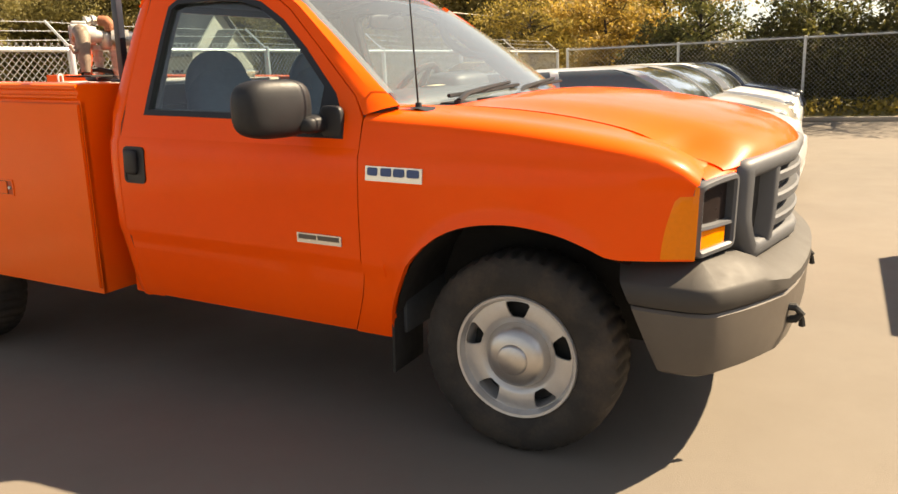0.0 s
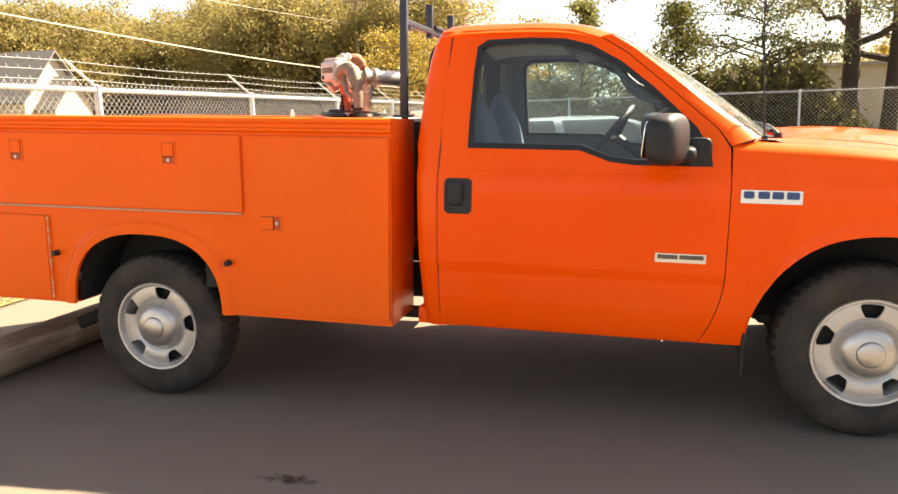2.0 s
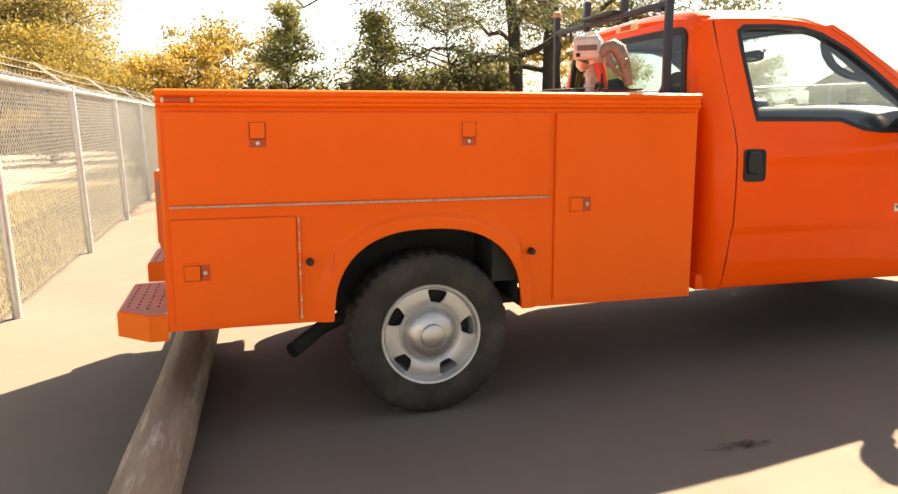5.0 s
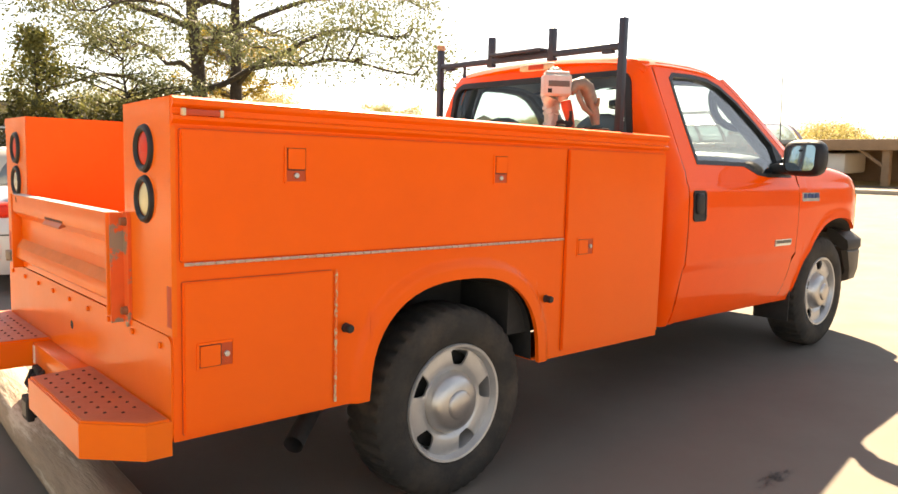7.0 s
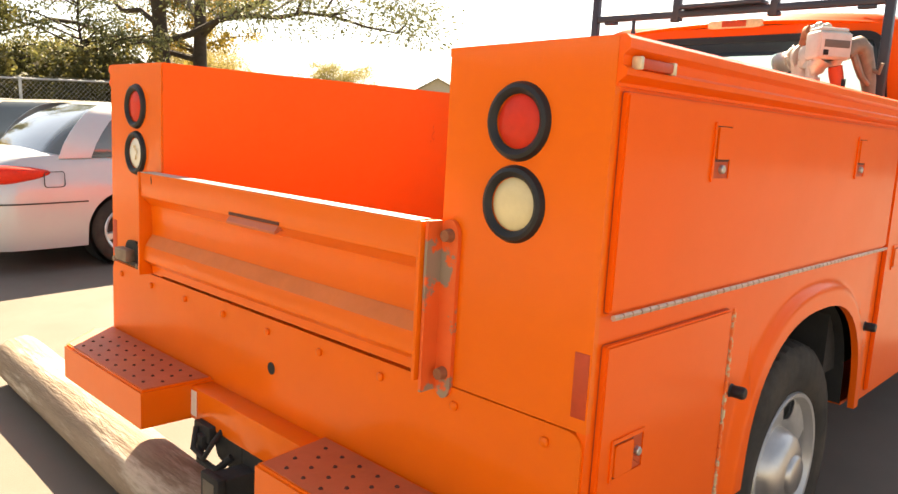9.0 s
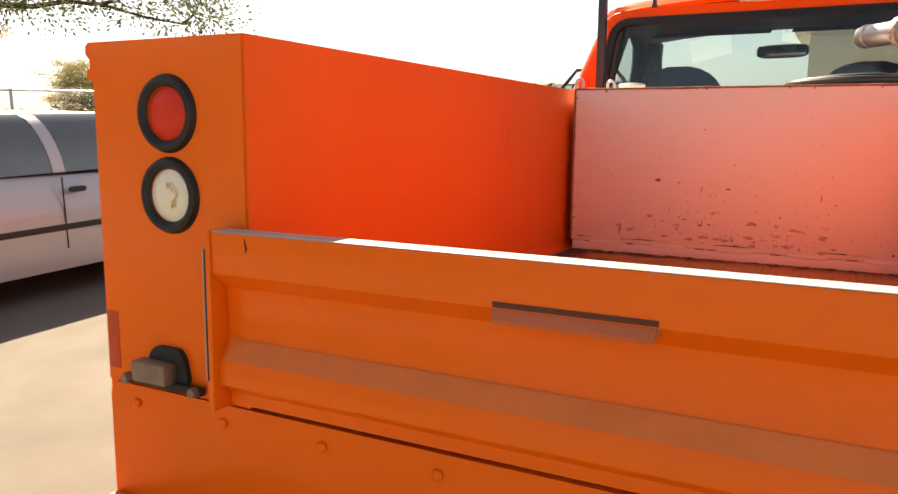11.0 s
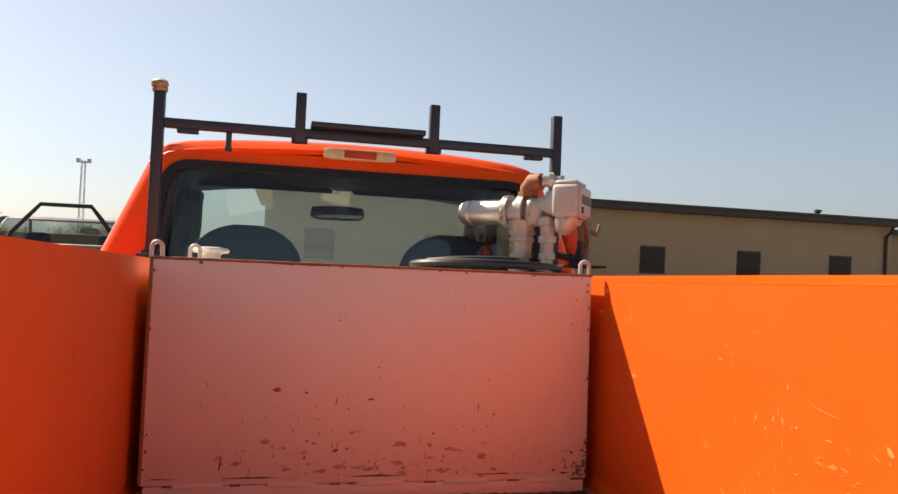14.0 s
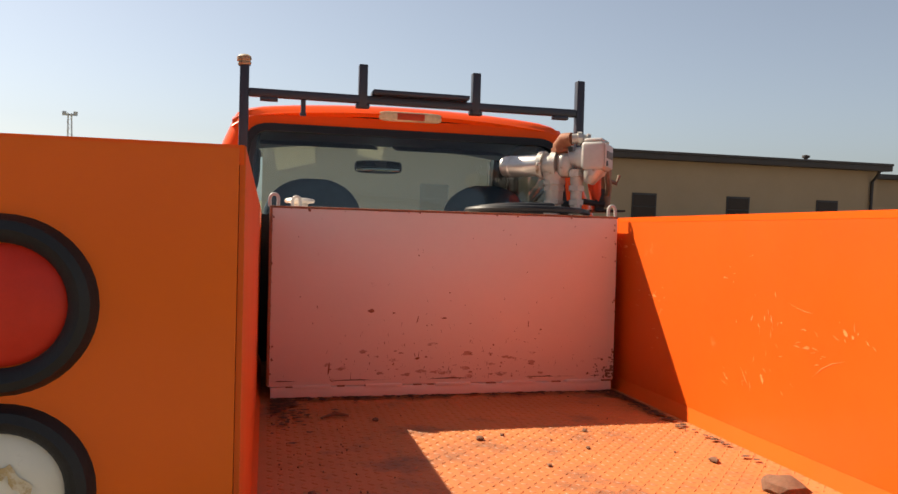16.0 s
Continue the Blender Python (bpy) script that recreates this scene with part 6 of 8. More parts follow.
def clod(name, x, y, z, r, mat_, label, cat, m=None):
    bm = bmesh.new()
    bmesh.ops.create_icosphere(bm, subdivisions=2, radius=1.0)
    for v in bm.verts:
        k = 1 + 0.38 * noise.noise(v.co * 1.7 + Vector((x * 9, y * 7, 0)))
        v.co = Vector((v.co.x * r * k * 1.3, v.co.y * r * k, max(-0.25, v.co.z) * r * 0.62 * k)) + Vector((x, y, z + r * 0.17))
    return solid(name, bm, mat_, label, cat, m, angle=25)


m_clod = surface("dry mud", (0.16, 0.075, 0.04), 0.9, vary=0.4, scale=40, bump=0.003, bscale=90)
clod("mud_clod", -0.42, -0.485, FLOOR + 0.002, 0.043, m_clod, "flaky brown clod of dried mud on the bed floor", "mud clod", RAKE)
clod("stone", -0.20, -0.46, FLOOR + 0.002, 0.012, m_clod, "small brown stone on the bed floor", "stone", RAKE)
for x, y, r in ((0.07, 0.05, 0.011), (-0.05, -0.20, 0.006), (-0.17, -0.05, 0.006), (0.30, 0.29, 0.009), (-0.28, 0.50, 0.009), (0.11, -0.26, 0.007), (0.10, -0.02, 0.006)):
    clod("stone", x, y, FLOOR + 0.002, r, m_clod, "small dark stone on the bed floor", "stone", RAKE)
bm = bmesh.new()
tube(bm, [(0.33, 0.44, FLOOR + 0.006), (0.36, 0.40, FLOOR + 0.010), (0.35, 0.36, FLOOR + 0.006)], [0.003, 0.007, 0.003], 6)
solid("twig", bm, m_clod, "short curled brown twig on the bed floor", "twig", RAKE)
bm = bmesh.new()
for _ in range(120):
    x, y = rnd.uniform(-1.05, 0.55), rnd.choice((rnd.uniform(-0.58, 0.58), rnd.uniform(0.35, 0.58)))
    r = rnd.uniform(0.0012, 0.0032)
    box(bm, (x, y, FLOOR + 0.001), (x + r * 2, y + r, FLOOR + 0.001 + r))
solid("grit", bm, m_clod, "dark grit scattered on the bed floor", "grit", RAKE, kind="stuff")

# ---- ground ----
m_asphalt = surface("sun-bleached asphalt", (0.148, 0.128, 0.107), 0.85, vary=0.10, scale=1.1, bump=0.0018, bscale=160, big=(0.23, (0.182, 0.156, 0.128), 0.45, 0.7),
                    spots=(0.105, 0.097, 0.088), spot_scale=1.7, spot_level=0.70, spot_edge=0.12, spec=0.22)
m_concrete = surface("pale road concrete", (0.40, 0.335, 0.26), 0.85, vary=0.08, scale=0.7, bump=0.001, bscale=120)
m_grass = surface("dry lawn", (0.24, 0.19, 0.065), 0.9, vary=0.35, scale=1.3, bump=0.01, bscale=35, big=(0.35, (0.33, 0.255, 0.10), 0.42, 0.65))
m_oil = surface("dark oil mark", (0.095, 0.086, 0.078), 0.7, vary=0.3, scale=30, bump=0.001)


def sheet(name, x0, x1, y0, y1, z, mat_, label, cat, nx=1, ny=1):
    bm = bmesh.new()
    loft(bm, [[(x, y, z) for y in spread(y0, y1, ny)] for x in spread(x0, x1, nx)])
    return solid(name, bm, mat_, label, cat, kind="structure")


sheet("ground", -700, 700, -700, 700, 0.0, m_asphalt, "sun-bleached grey asphalt of the parking lot", "ground", 8, 8)
sheet("grass_verge", -5.75, -2.62, -60, 120, 0.012, m_grass, "dry yellow-green grass strip beyond the fence", "grass", 2, 20)
sheet("road", -17.3, -5.75, -200, 300, 0.008, m_concrete, "pale concrete road beyond the fence", "road", 2, 20)
sheet("grass_field", -400, -17.3, -200, 400, 0.012, m_grass, "dry grass across the road", "grass", 4, 6)
sheet("grass_border", -2.3, 120, 15.3, 400, 0.014, m_grass, "grass border behind the lot", "grass", 6, 6)
sheet("grass_border", 26, 400, 0.9, 15.2, 0.014, m_grass, "grass border beyond the lot", "grass", 6, 6)
bm = B(((-2.3, 15.1, 0.0), (40, 15.26, 0.10)), bev=0.015)
solid("kerb", bm, m_concrete, "pale concrete kerb at the edge of the lot", "kerb", kind="structure")


def stain(x, y, a, b, seed, label, n=70):
    bm = bmesh.new()
    r = random.Random(seed)
    for _ in range(n):
        px, py = x + r.gauss(0, a * 0.45), y + r.gauss(0, b * 0.45)
        s1, s2 = r.uniform(0.003, 0.012), r.uniform(0.002, 0.005)
        vs = [bm.verts.new((px + s1 * math.cos(t) * r.uniform(0.7, 1.2), py + s2 * math.sin(t) * r.uniform(0.7, 1.2), 0.004)) for t in spread(0, 5.2, 6)]
        bm.faces.new(vs)
    solid("oil_stain", bm, m_oil, label, "oil stain", kind="stuff")


stain(-0.29, -1.90, 0.15, 0.055, 1, "dark speckled oil stain on the asphalt", 190)
stain(1.13, -1.75, 0.14, 0.04, 2, "faint dark oil stain on the asphalt", 110)
stain(1.98, 0.01, 0.13, 0.13, 3, "dark drip stain under the truck", 130)
# wooden pole used as a wheel stop
m_log = surface("weathered grey-brown pole wood", (0.27, 0.205, 0.145), 0.85, vary=0.35, scale=16, bump=0.008, bscale=60, spots=(0.52, 0.45, 0.36), spot_scale=7.0, spot_level=0.53, spot_edge=0.10, stretch=(1.0, 0.14, 1.0))
m_logend = surface("pale sawn wood", (0.55, 0.46, 0.33), 0.85, vary=0.2, scale=20, bump=0.002)
bm = bmesh.new()
rings = []
for y in spread(-2.75, 2.38, 60):
    row = []
    for k in range(24):
        a = 2 * math.pi * k / 24
        r = 0.119 * (1 + 0.06 * noise.noise(Vector((math.cos(a) * 2.2, y * 0.9, math.sin(a) * 2.2))) + 0.02 * noise.noise(Vector((a * 4, y * 3, 1))))
        row.append((-1.135 + 0.037 * y + r * math.cos(a), y, 0.118 + r * math.sin(a)))
    rings.append(row)
loft(bm, rings, closed=True, caps=True)
pole = solid("wooden_pole", bm, m_log, "weathered utility-pole log laid as a wheel stop behind the truck", "log")
for y in (-2.753, 2.383):
    bm = bmesh.new()
    spin(bm, [(0.0, 0.002), (0.106, 0.002), (0.112, -0.004)], (-1.135 + 0.037 * y, y, 0.118), (0, math.copysign(1, y), 0), 24)
    part("sawn_end", bm, m_logend, pole, "pale sawn end")


# ---- chain-link fences ----
m_link = surface("galvanised wire", (0.46, 0.46, 0.45), 0.5, metal=0.4, vary=0.15, scale=10)


def chain_fence(name, label, a, b, h, pitch, wire, arms, dark=False):
    """Posts every 3 m, top rail, woven mesh and, where arms is set, slanted arms with barbed wire."""
    a, b = Vector((*a, 0)), Vector((*b, 0))
    d = (b - a).normalized()
    L = (b - a).length
    nrm = Vector((-d.y, d.x, 0))
    f = thing(name, label, "fence", kind="structure")
    n = int(L / 3.0)
    post = None
    for k in range(n + 1):
        p = a + d * (k * 3.0)
        bm = bmesh.new()
        tube(bm, [p, p + Vector((0, 0, h))], 0.036, 10)
        spin(bm, [(0.042, 0.0), (0.042, 0.03), (0.0, 0.045)], p + Vector((0, 0, h - 0.01)), (0, 0, 1), 10)
        if arms:
            q = p + Vector((0, 0, h))
            tube(bm, [q, q + nrm * 0.33 + Vector((0, 0, 0.28))], 0.014, 6)
        part("post", bm, m_galv, f)
    bm = bmesh.new()
    tube(bm, [a + Vector((0, 0, h - 0.02)) , b + Vector((0, 0, h - 0.02))], 0.024, 8)
    part("top_rail", bm, m_galv, f)
    verts, faces = [], []

    def strand(p, q, r):
        p, q = Vector(p), Vector(q)
        dd = (q - p).normalized()
        s1 = nrm * r
        s2 = dd.cross(nrm).normalized() * r
        b0 = len(verts)
        for c in (p, q):
            for o in (s1 + s2 * 0.6, -s1 + s2 * 0.6, -s2 * 1.2):
                verts.append(tuple(c + o))
        faces.extend(((b0, b0 + 1, b0 + 4, b0 + 3), (b0 + 1, b0 + 2, b0 + 5, b0 + 4), (b0 + 2, b0, b0 + 3, b0 + 5)))
    z0, z1 = 0.06, h + 0.045
    hh = z1 - z0
    k = -hh
    while k < L:
        for sg in (1, -1):
            # diagonal from (k, z0) rising by sg
            u0, u1 = (k, k + hh)
            za, zb = (z0, z1) if sg > 0 else (z1, z0)
            ua, ub = max(u0, 0), min(u1, L)
            if ub > ua:
                ta, tb = (ua - u0) / hh, (ub - u0) / hh
                off = nrm * (0.004 * sg + 0.03)
                strand(a + d * ua + off + Vector((0, 0, za + (zb - za) * ta)), a + d * ub + off + Vector((0, 0, za + (zb - za) * tb)), wire)
        k += pitch
    me = bpy.data.meshes.new("wire_mesh")
    me.from_pydata(verts, [], faces)
    me.materials.append(m_link)
    w = tagged(new("wire_mesh", me), "woven diamond wire", kind="stuff")
    w.parent = f
    if arms:
        for t in (0.28, 0.62, 0.97):
            bm = bmesh.new()
            o = nrm * 0.33 * t + Vector((0, 0, h + 0.28 * t))
            pts = []
            for i in range(n * 4 + 1):
                s_ = min(L, i * 0.75)
                pts.append(a + d * s_ + o + Vector((0, 0, -0.02 * math.sin(math.pi * (s_ % 3.0) / 3.0))))
            tube(bm, pts, 0.0035, 4)
            for i in range(int(L / 0.13)):
                p = a + d * (i * 0.13) + o
                tube(bm, [p + Vector((0.0, 0.0, -0.016)) + d * 0.006, p + Vector((0, 0, 0.016)) - d * 0.006], 0.0022, 3)
            part("barbed_wire", bm, m_galv, f)
    return f


chain_fence("boundary_fence", "galvanised chain-link fence with slanted barbed-wire arms", (-2.50, -16.05), (-2.50, 16.95), 1.82, 0.074, 0.0033, True)
chain_fence("lot_fence", "old grey chain-link fence at the back of the lot", (-2.40, 17.5), (39.6, 17.5), 1.86, 0.11, 0.0030, False)

# ---- parked cars ----
# Opaque grey stands in for sky mirrored in and seen through clear panes.
m_cglass = surface("car glass, sky reflection in its grey", (0.10, 0.115, 0.12), 0.05, metal=0.25, vary=0.15, scale=2, coat=1.0)
m_ctrim = surface("black car trim", (0.02, 0.02, 0.02), 0.55, vary=0.2, scale=10)
m_alloy = surface("bright alloy", (0.68, 0.68, 0.68), 0.3, metal=0.6, vary=0.08, scale=20)


def car_wheel(parent, m, rim_r=0.20, R=0.30, cache={}):
    key = (rim_r, R)
    if key in cache:
        t0, r0 = cache[key]
        t = again(t0, parent, m)
        again(r0, t, Matrix())
        return t
    bm = bmesh.new()
    spin(bm, [(rim_r, 0.17), (rim_r + 0.03, 0.19), (R - 0.02, 0.185), (R, 0.165), (R, 0.03), (R - 0.02, 0.008), (rim_r + 0.03, -0.002), (rim_r, 0.01)], (0, 0, 0), (0, 1, 0), 40)
    spin(bm, [(0.0, 0.07), (rim_r, 0.07)], (0, 0, 0), (0, 1, 0), 24)
    t = part("wheel", bm, m_rubber, parent, "black tyre")
    t.matrix_basis = m
    bm = bmesh.new()
    spin(bm, [(rim_r - 0.02, 0.012), (rim_r, 0.0), (rim_r + 0.006, 0.006), (rim_r, 0.05), (rim_r - 0.02, 0.05)], (0, 0, 0), (0, 1, 0), 40)
    for k in range(5):
        a = 2 * math.pi * k / 5 + 0.3
        u, w = Vector((math.sin(a), 0, math.cos(a))), Vector((math.cos(a), 0, -math.sin(a)))
        rows = []
        for r, hw, y in ((0.03, 0.030, 0.0), (0.09, 0.026, 0.004), (rim_r - 0.01, 0.038, 0.012)):
            c = u * r + Vector((0, y, 0))
            rows.append([c - w * hw + Vector((0, 0.02, 0)), c - w * hw * 0.7, c + w * hw * 0.7, c + w * hw + Vector((0, 0.02, 0))])
        loft(bm, rows)
    spin(bm, [(0.0, -0.008), (0.03, -0.006), (0.045, 0.01)], (0, 0, 0), (0, 1, 0), 20)
    r_ = part("rim", bm, m_alloy, t, "five-spoke alloy rim")
    cache[key] = (t, r_)
    return t


def car_hull(top, half, low, x0, x1, arches, rw, n=70):
    """Lower body: one skin over sides and deck, with the wheel arches cut into its lower edge."""
    bm = bmesh.new()
    xs = set(spread(x0, x1, n))
    for c in arches:
        xs |= set(arch_xs(c, rw, 14))
    rows = []
    for x in sorted(xs):
        lo = low
        for c in arches:
            d = abs(x - c) / rw
            if d < 1:
                lo = max(lo, 0.30 + rw * math.sqrt(1 - d * d))
        zt, hw = curve(top, x), curve(half, x)
        lo = min(lo, zt - 0.08)
        pts = []
        sh = zt - 0.05
        for k in range(11):
            t = k / 10
            z = lo + (sh - lo) * t
            u = (z - low) / max(0.05, sh - low)
            y = hw * (0.965 + 0.035 * math.sin(math.pi * min(1, 0.15 + u * 0.9)) - 0.035 * max(0, u - 0.7) / 0.3)
            pts.append((x, -y, z))
        ye = abs(pts[-1][1])
        pts += [(x, -ye * 0.965, zt - 0.012), (x, -ye * 0.88, zt + 0.004), (x, -ye * 0.5, zt + 0.018)]
        pts = [(x, pts[0][1] + 0.05, lo + 0.005)] + pts
        rows.append(pts + [(x, 0, zt + 0.024)] + [(a, -b, c) for a, b, c in reversed(pts)])
    loft(bm, rows, caps=True)
    return bm


def cabin_bands(bx0, bx1, rx0, rx1, wb, wr, zb, zr, steps=7):
    """Outlines of the glasshouse from beltline to roof."""
    out = []
    for k in range(steps + 1):
        t = k / steps
        e = t ** 1.15
        x0, x1 = bx0 + (rx0 - bx0) * e, bx1 + (rx1 - bx1) * e
        w = wb + (wr - wb) * (t ** 1.5)
        z = zb + (zr - zb) * math.sin(t * math.pi / 2) ** 0.9
        out.append([(x, y, z) for x, y in rounded(x0, x1, -w, w, min(0.22, w * 0.3), 5)])
    return out


def panes(car, bands, glazing=None):
    """The four panes of a glasshouse, from its outlines."""
    n = len(bands[0])
    for name, want in (("side_window", {5}), ("rear_window", set(range(6, 17))), ("side_window", {17}), ("windscreen", set(range(18, 24)) | set(range(5)))):
        bm = bmesh.new()
        loft(bm, bands[:-1], closed=True, skip=lambda i, j: j not in want)
        bmesh.ops.delete(bm, geom=[v for v in bm.verts if not v.link_faces], context="VERTS")
        part(name, bm, glazing or m_cglass, car, "tinted glass" if glazing else "dark reflective glass")


def sedan(label, paint, m, group="parked cars"):
    """Four-door saloon: rear axle at the origin, nose towards +x."""
    car = thing("sedan", label, "car", m, group)
    top = [(-1.04, 0.50), (-1.03, 0.66), (-1.0, 0.80), (-0.92, 0.90), (-0.75, 0.955), (-0.3, 0.965), (0.6, 0.93), (1.8, 0.91), (2.4, 0.92), (2.9, 0.85), (3.3, 0.76), (3.48, 0.68), (3.55, 0.58), (3.57, 0.45)]
    half = [(-1.04, 0.70), (-0.98, 0.78), (-0.8, 0.835), (-0.3, 0.86), (1.2, 0.865), (2.6, 0.86), (3.1, 0.83), (3.4, 0.76), (3.57, 0.62)]
    hull = part("body", car_hull(top, half, 0.20, -1.04, 3.57, (0.0, 2.64), 0.345), paint, car)
    bands = cabin_bands(-0.62, 2.52, 0.10, 1.62, 0.80, 0.56, 0.93, 1.375)
    panes(car, bands)
    bm = bmesh.new()
    ringv = [Vector(p) for p in bands[-2]]
    rows = [ringv, [Vector(p) + Vector((0, 0, 0.0)) for p in bands[-1]]]
    c = Vector((0.86, 0, 1.385))
    rows.append([Vector((c.x + (p[0] - c.x) * 0.6, p[1] * 0.6, 1.392)) for p in bands[-1]])
    rows.append([Vector((c.x + (p[0] - c.x) * 0.05, p[1] * 0.05, 1.40)) for p in bands[-1]])
    loft(bm, rows, closed=True, caps=True)
    part("roof", bm, paint, car)
    for s in (-1, 1):
        # pillars: front, middle, rear
        def q(t, x_b, x_r):
            return (x_b + (x_r - x_b) * t)
        for xb, xr, w in ((2.44, 1.56, 0.055), (1.05, 0.92, 0.05), (-0.40, 0.10, 0.13)):
            rows = []
            bm = bmesh.new()
            for k in range(8):
                t = k / 7
                y = 0.80 + (0.56 - 0.80) * (t ** 1.5) + 0.006
                z = 0.93 + (1.375 - 0.93) * math.sin(t * math.pi / 2) ** 0.9
                x = xb + (xr - xb) * t ** 1.15
                rows.append([(x - w, s * (y - 0.008), z), (x - w, s * y, z), (x + w, s * y, z), (x + w, s * (y - 0.008), z)])
            loft(bm, rows)
            part("pillar", bm, paint, car)
    for s in (-1, 1):
        for xd in (-0.02, 1.02, 2.18):
            bm = bmesh.new()
            box(bm, (xd - 0.003, s * 0.8605, 0.36 if xd > 0.1 else 0.62), (xd + 0.003, s * 0.872, 0.90))
            part("door_seam", bm, m_ctrim, car)
        bm = bmesh.new()
        box(bm, (0.40, s * 0.860, 0.50), (2.2, s * 0.876, 0.545), 0.006)
        part("side_moulding", bm, m_ctrim, car)
        bm = bmesh.new()
        loft(bm, [[(x, s * (curve(half, x) + d), 0.575 + dz) for d, dz in ((-0.03, 0.006), (0.003, 0.006), (0.003, -0.006), (-0.03, -0.006))] for x in spread(-1.02, -0.33, 14)], closed=True, caps=True)
        part("bumper_seam", bm, m_ctrim, car, "dark seam over the bumper")
        for xh in (0.12, 1.14):
            bm = bmesh.new()
            puff(bm, (xh, s * 0.872, 0.80), (0.075, 0.014, 0.022), 3.5)
            part("door_handle", bm, m_ctrim, car)
        bm = bmesh.new()
        puff(bm, (2.12, s * 0.93, 0.985), (0.06, 0.085, 0.055), 3.5)
        puff(bm, (2.16, s * 0.85, 0.955), (0.05, 0.05, 0.03), 3)
        part("side_mirror", bm, m_ctrim, car)
        bm = bmesh.new()

        def wedge(q, s=s):
            k = (q.x + 0.22) / 0.44
            q.z = q.z * (1.1 - 0.85 * k * k) + 0.02 * k
            q.y += s * (0.045 * k - 0.02)
            return q
        puff(bm, (-0.80, s * 0.70, 0.800), (0.22, 0.135, 0.075), 3.4, 28, 14, wedge)
        part("tail_lamp", bm, m_red, car, "red tail lamp")
        bm = bmesh.new()
        puff(bm, (3.40, s * 0.60, 0.66), (0.10, 0.14, 0.055), 3.2)
        part("headlight", bm, m_badge, car)
        for xa, z in ((0.0, 0.30), (2.64, 0.30)):
            car_wheel(car, pose(xa, s * 0.845, z, 0, 20, 0 if s < 0 else 180))
        bm = bmesh.new()
        for xa in (0.0, 2.64):
            bm = bmesh.new()
            spin(bm, [(0.0, 0.0), (0.335, 0.0), (0.335, 0.25)], (xa, s * 0.60, 0.30), (0, s, 0), 28)
            part("arch_liner", bm, m_ctrim, car)
    bm = bmesh.new()
    fl = rounded(-0.66, -0.50, 0.70, 0.83, 0.025, 4)
    ring(bm, fl, shrink(fl, 0.006), lambda a, b, d: (a, -0.842 - d - 0.02 * (a + 0.6), b), 0.002, 0.0045)
    part("fuel_flap", bm, m_ctrim, car)
    bm = B(((-1.055, -0.18, 0.62), (-1.035, 0.18, 0.73)), bev=0.004)
    part("licence_plate", bm, m_whitelens, car)
    bm = bmesh.new()
    puff(bm, (-0.99, 0, 0.42), (0.085, 0.78, 0.13), 5, 32, 10)
    part("bumper", bm, paint, car)
    bm = bmesh.new()
    puff(bm, (3.46, 0, 0.42), (0.13, 0.74, 0.14), 5, 32, 10)
    part("bumper", bm, paint, car)
    bm = B(((-0.9, -0.7, 0.18), (3.4, 0.7, 0.24)))
    part("underbody", bm, m_ctrim, car)
    return car


m_silver = surface("silver car paint", (0.47, 0.48, 0.50), 0.34, metal=0.35, vary=0.03, scale=3, coat=0.4, coat_rough=0.1)
m_white = surface("white car paint", (0.74, 0.74, 0.73), 0.3, vary=0.03, scale=3, coat=0.6)
m_beige = surface("champagne car paint", (0.46, 0.42, 0.36), 0.3, metal=0.3, vary=0.03, scale=3, coat=0.7)
m_bluecar = surface("dark blue car paint", (0.022, 0.030, 0.060), 0.25, metal=0.2, vary=0.05, scale=3, coat=0.9)
m_maroon = surface("maroon car paint", (0.105, 0.018, 0.020), 0.3, metal=0.15, vary=0.05, scale=3, coat=0.8)
m_redpaint = surface("faded red paint", (0.42, 0.06, 0.06), 0.45, vary=0.1, scale=3, coat=0.2)
for label, paint, x, y in (("silver saloon car with five-spoke wheels parked beside the truck", m_silver, 0.58, 5.72), ("pale silver saloon car parked in the row", m_beige, 0.35, 8.45),
                           ("white saloon car parked in the row", m_white, 0.30, 11.15), ("dark blue saloon car at the end of the row", m_bluecar, 0.25, 13.75)):
    sedan(label, paint, pose(x, y, 0))


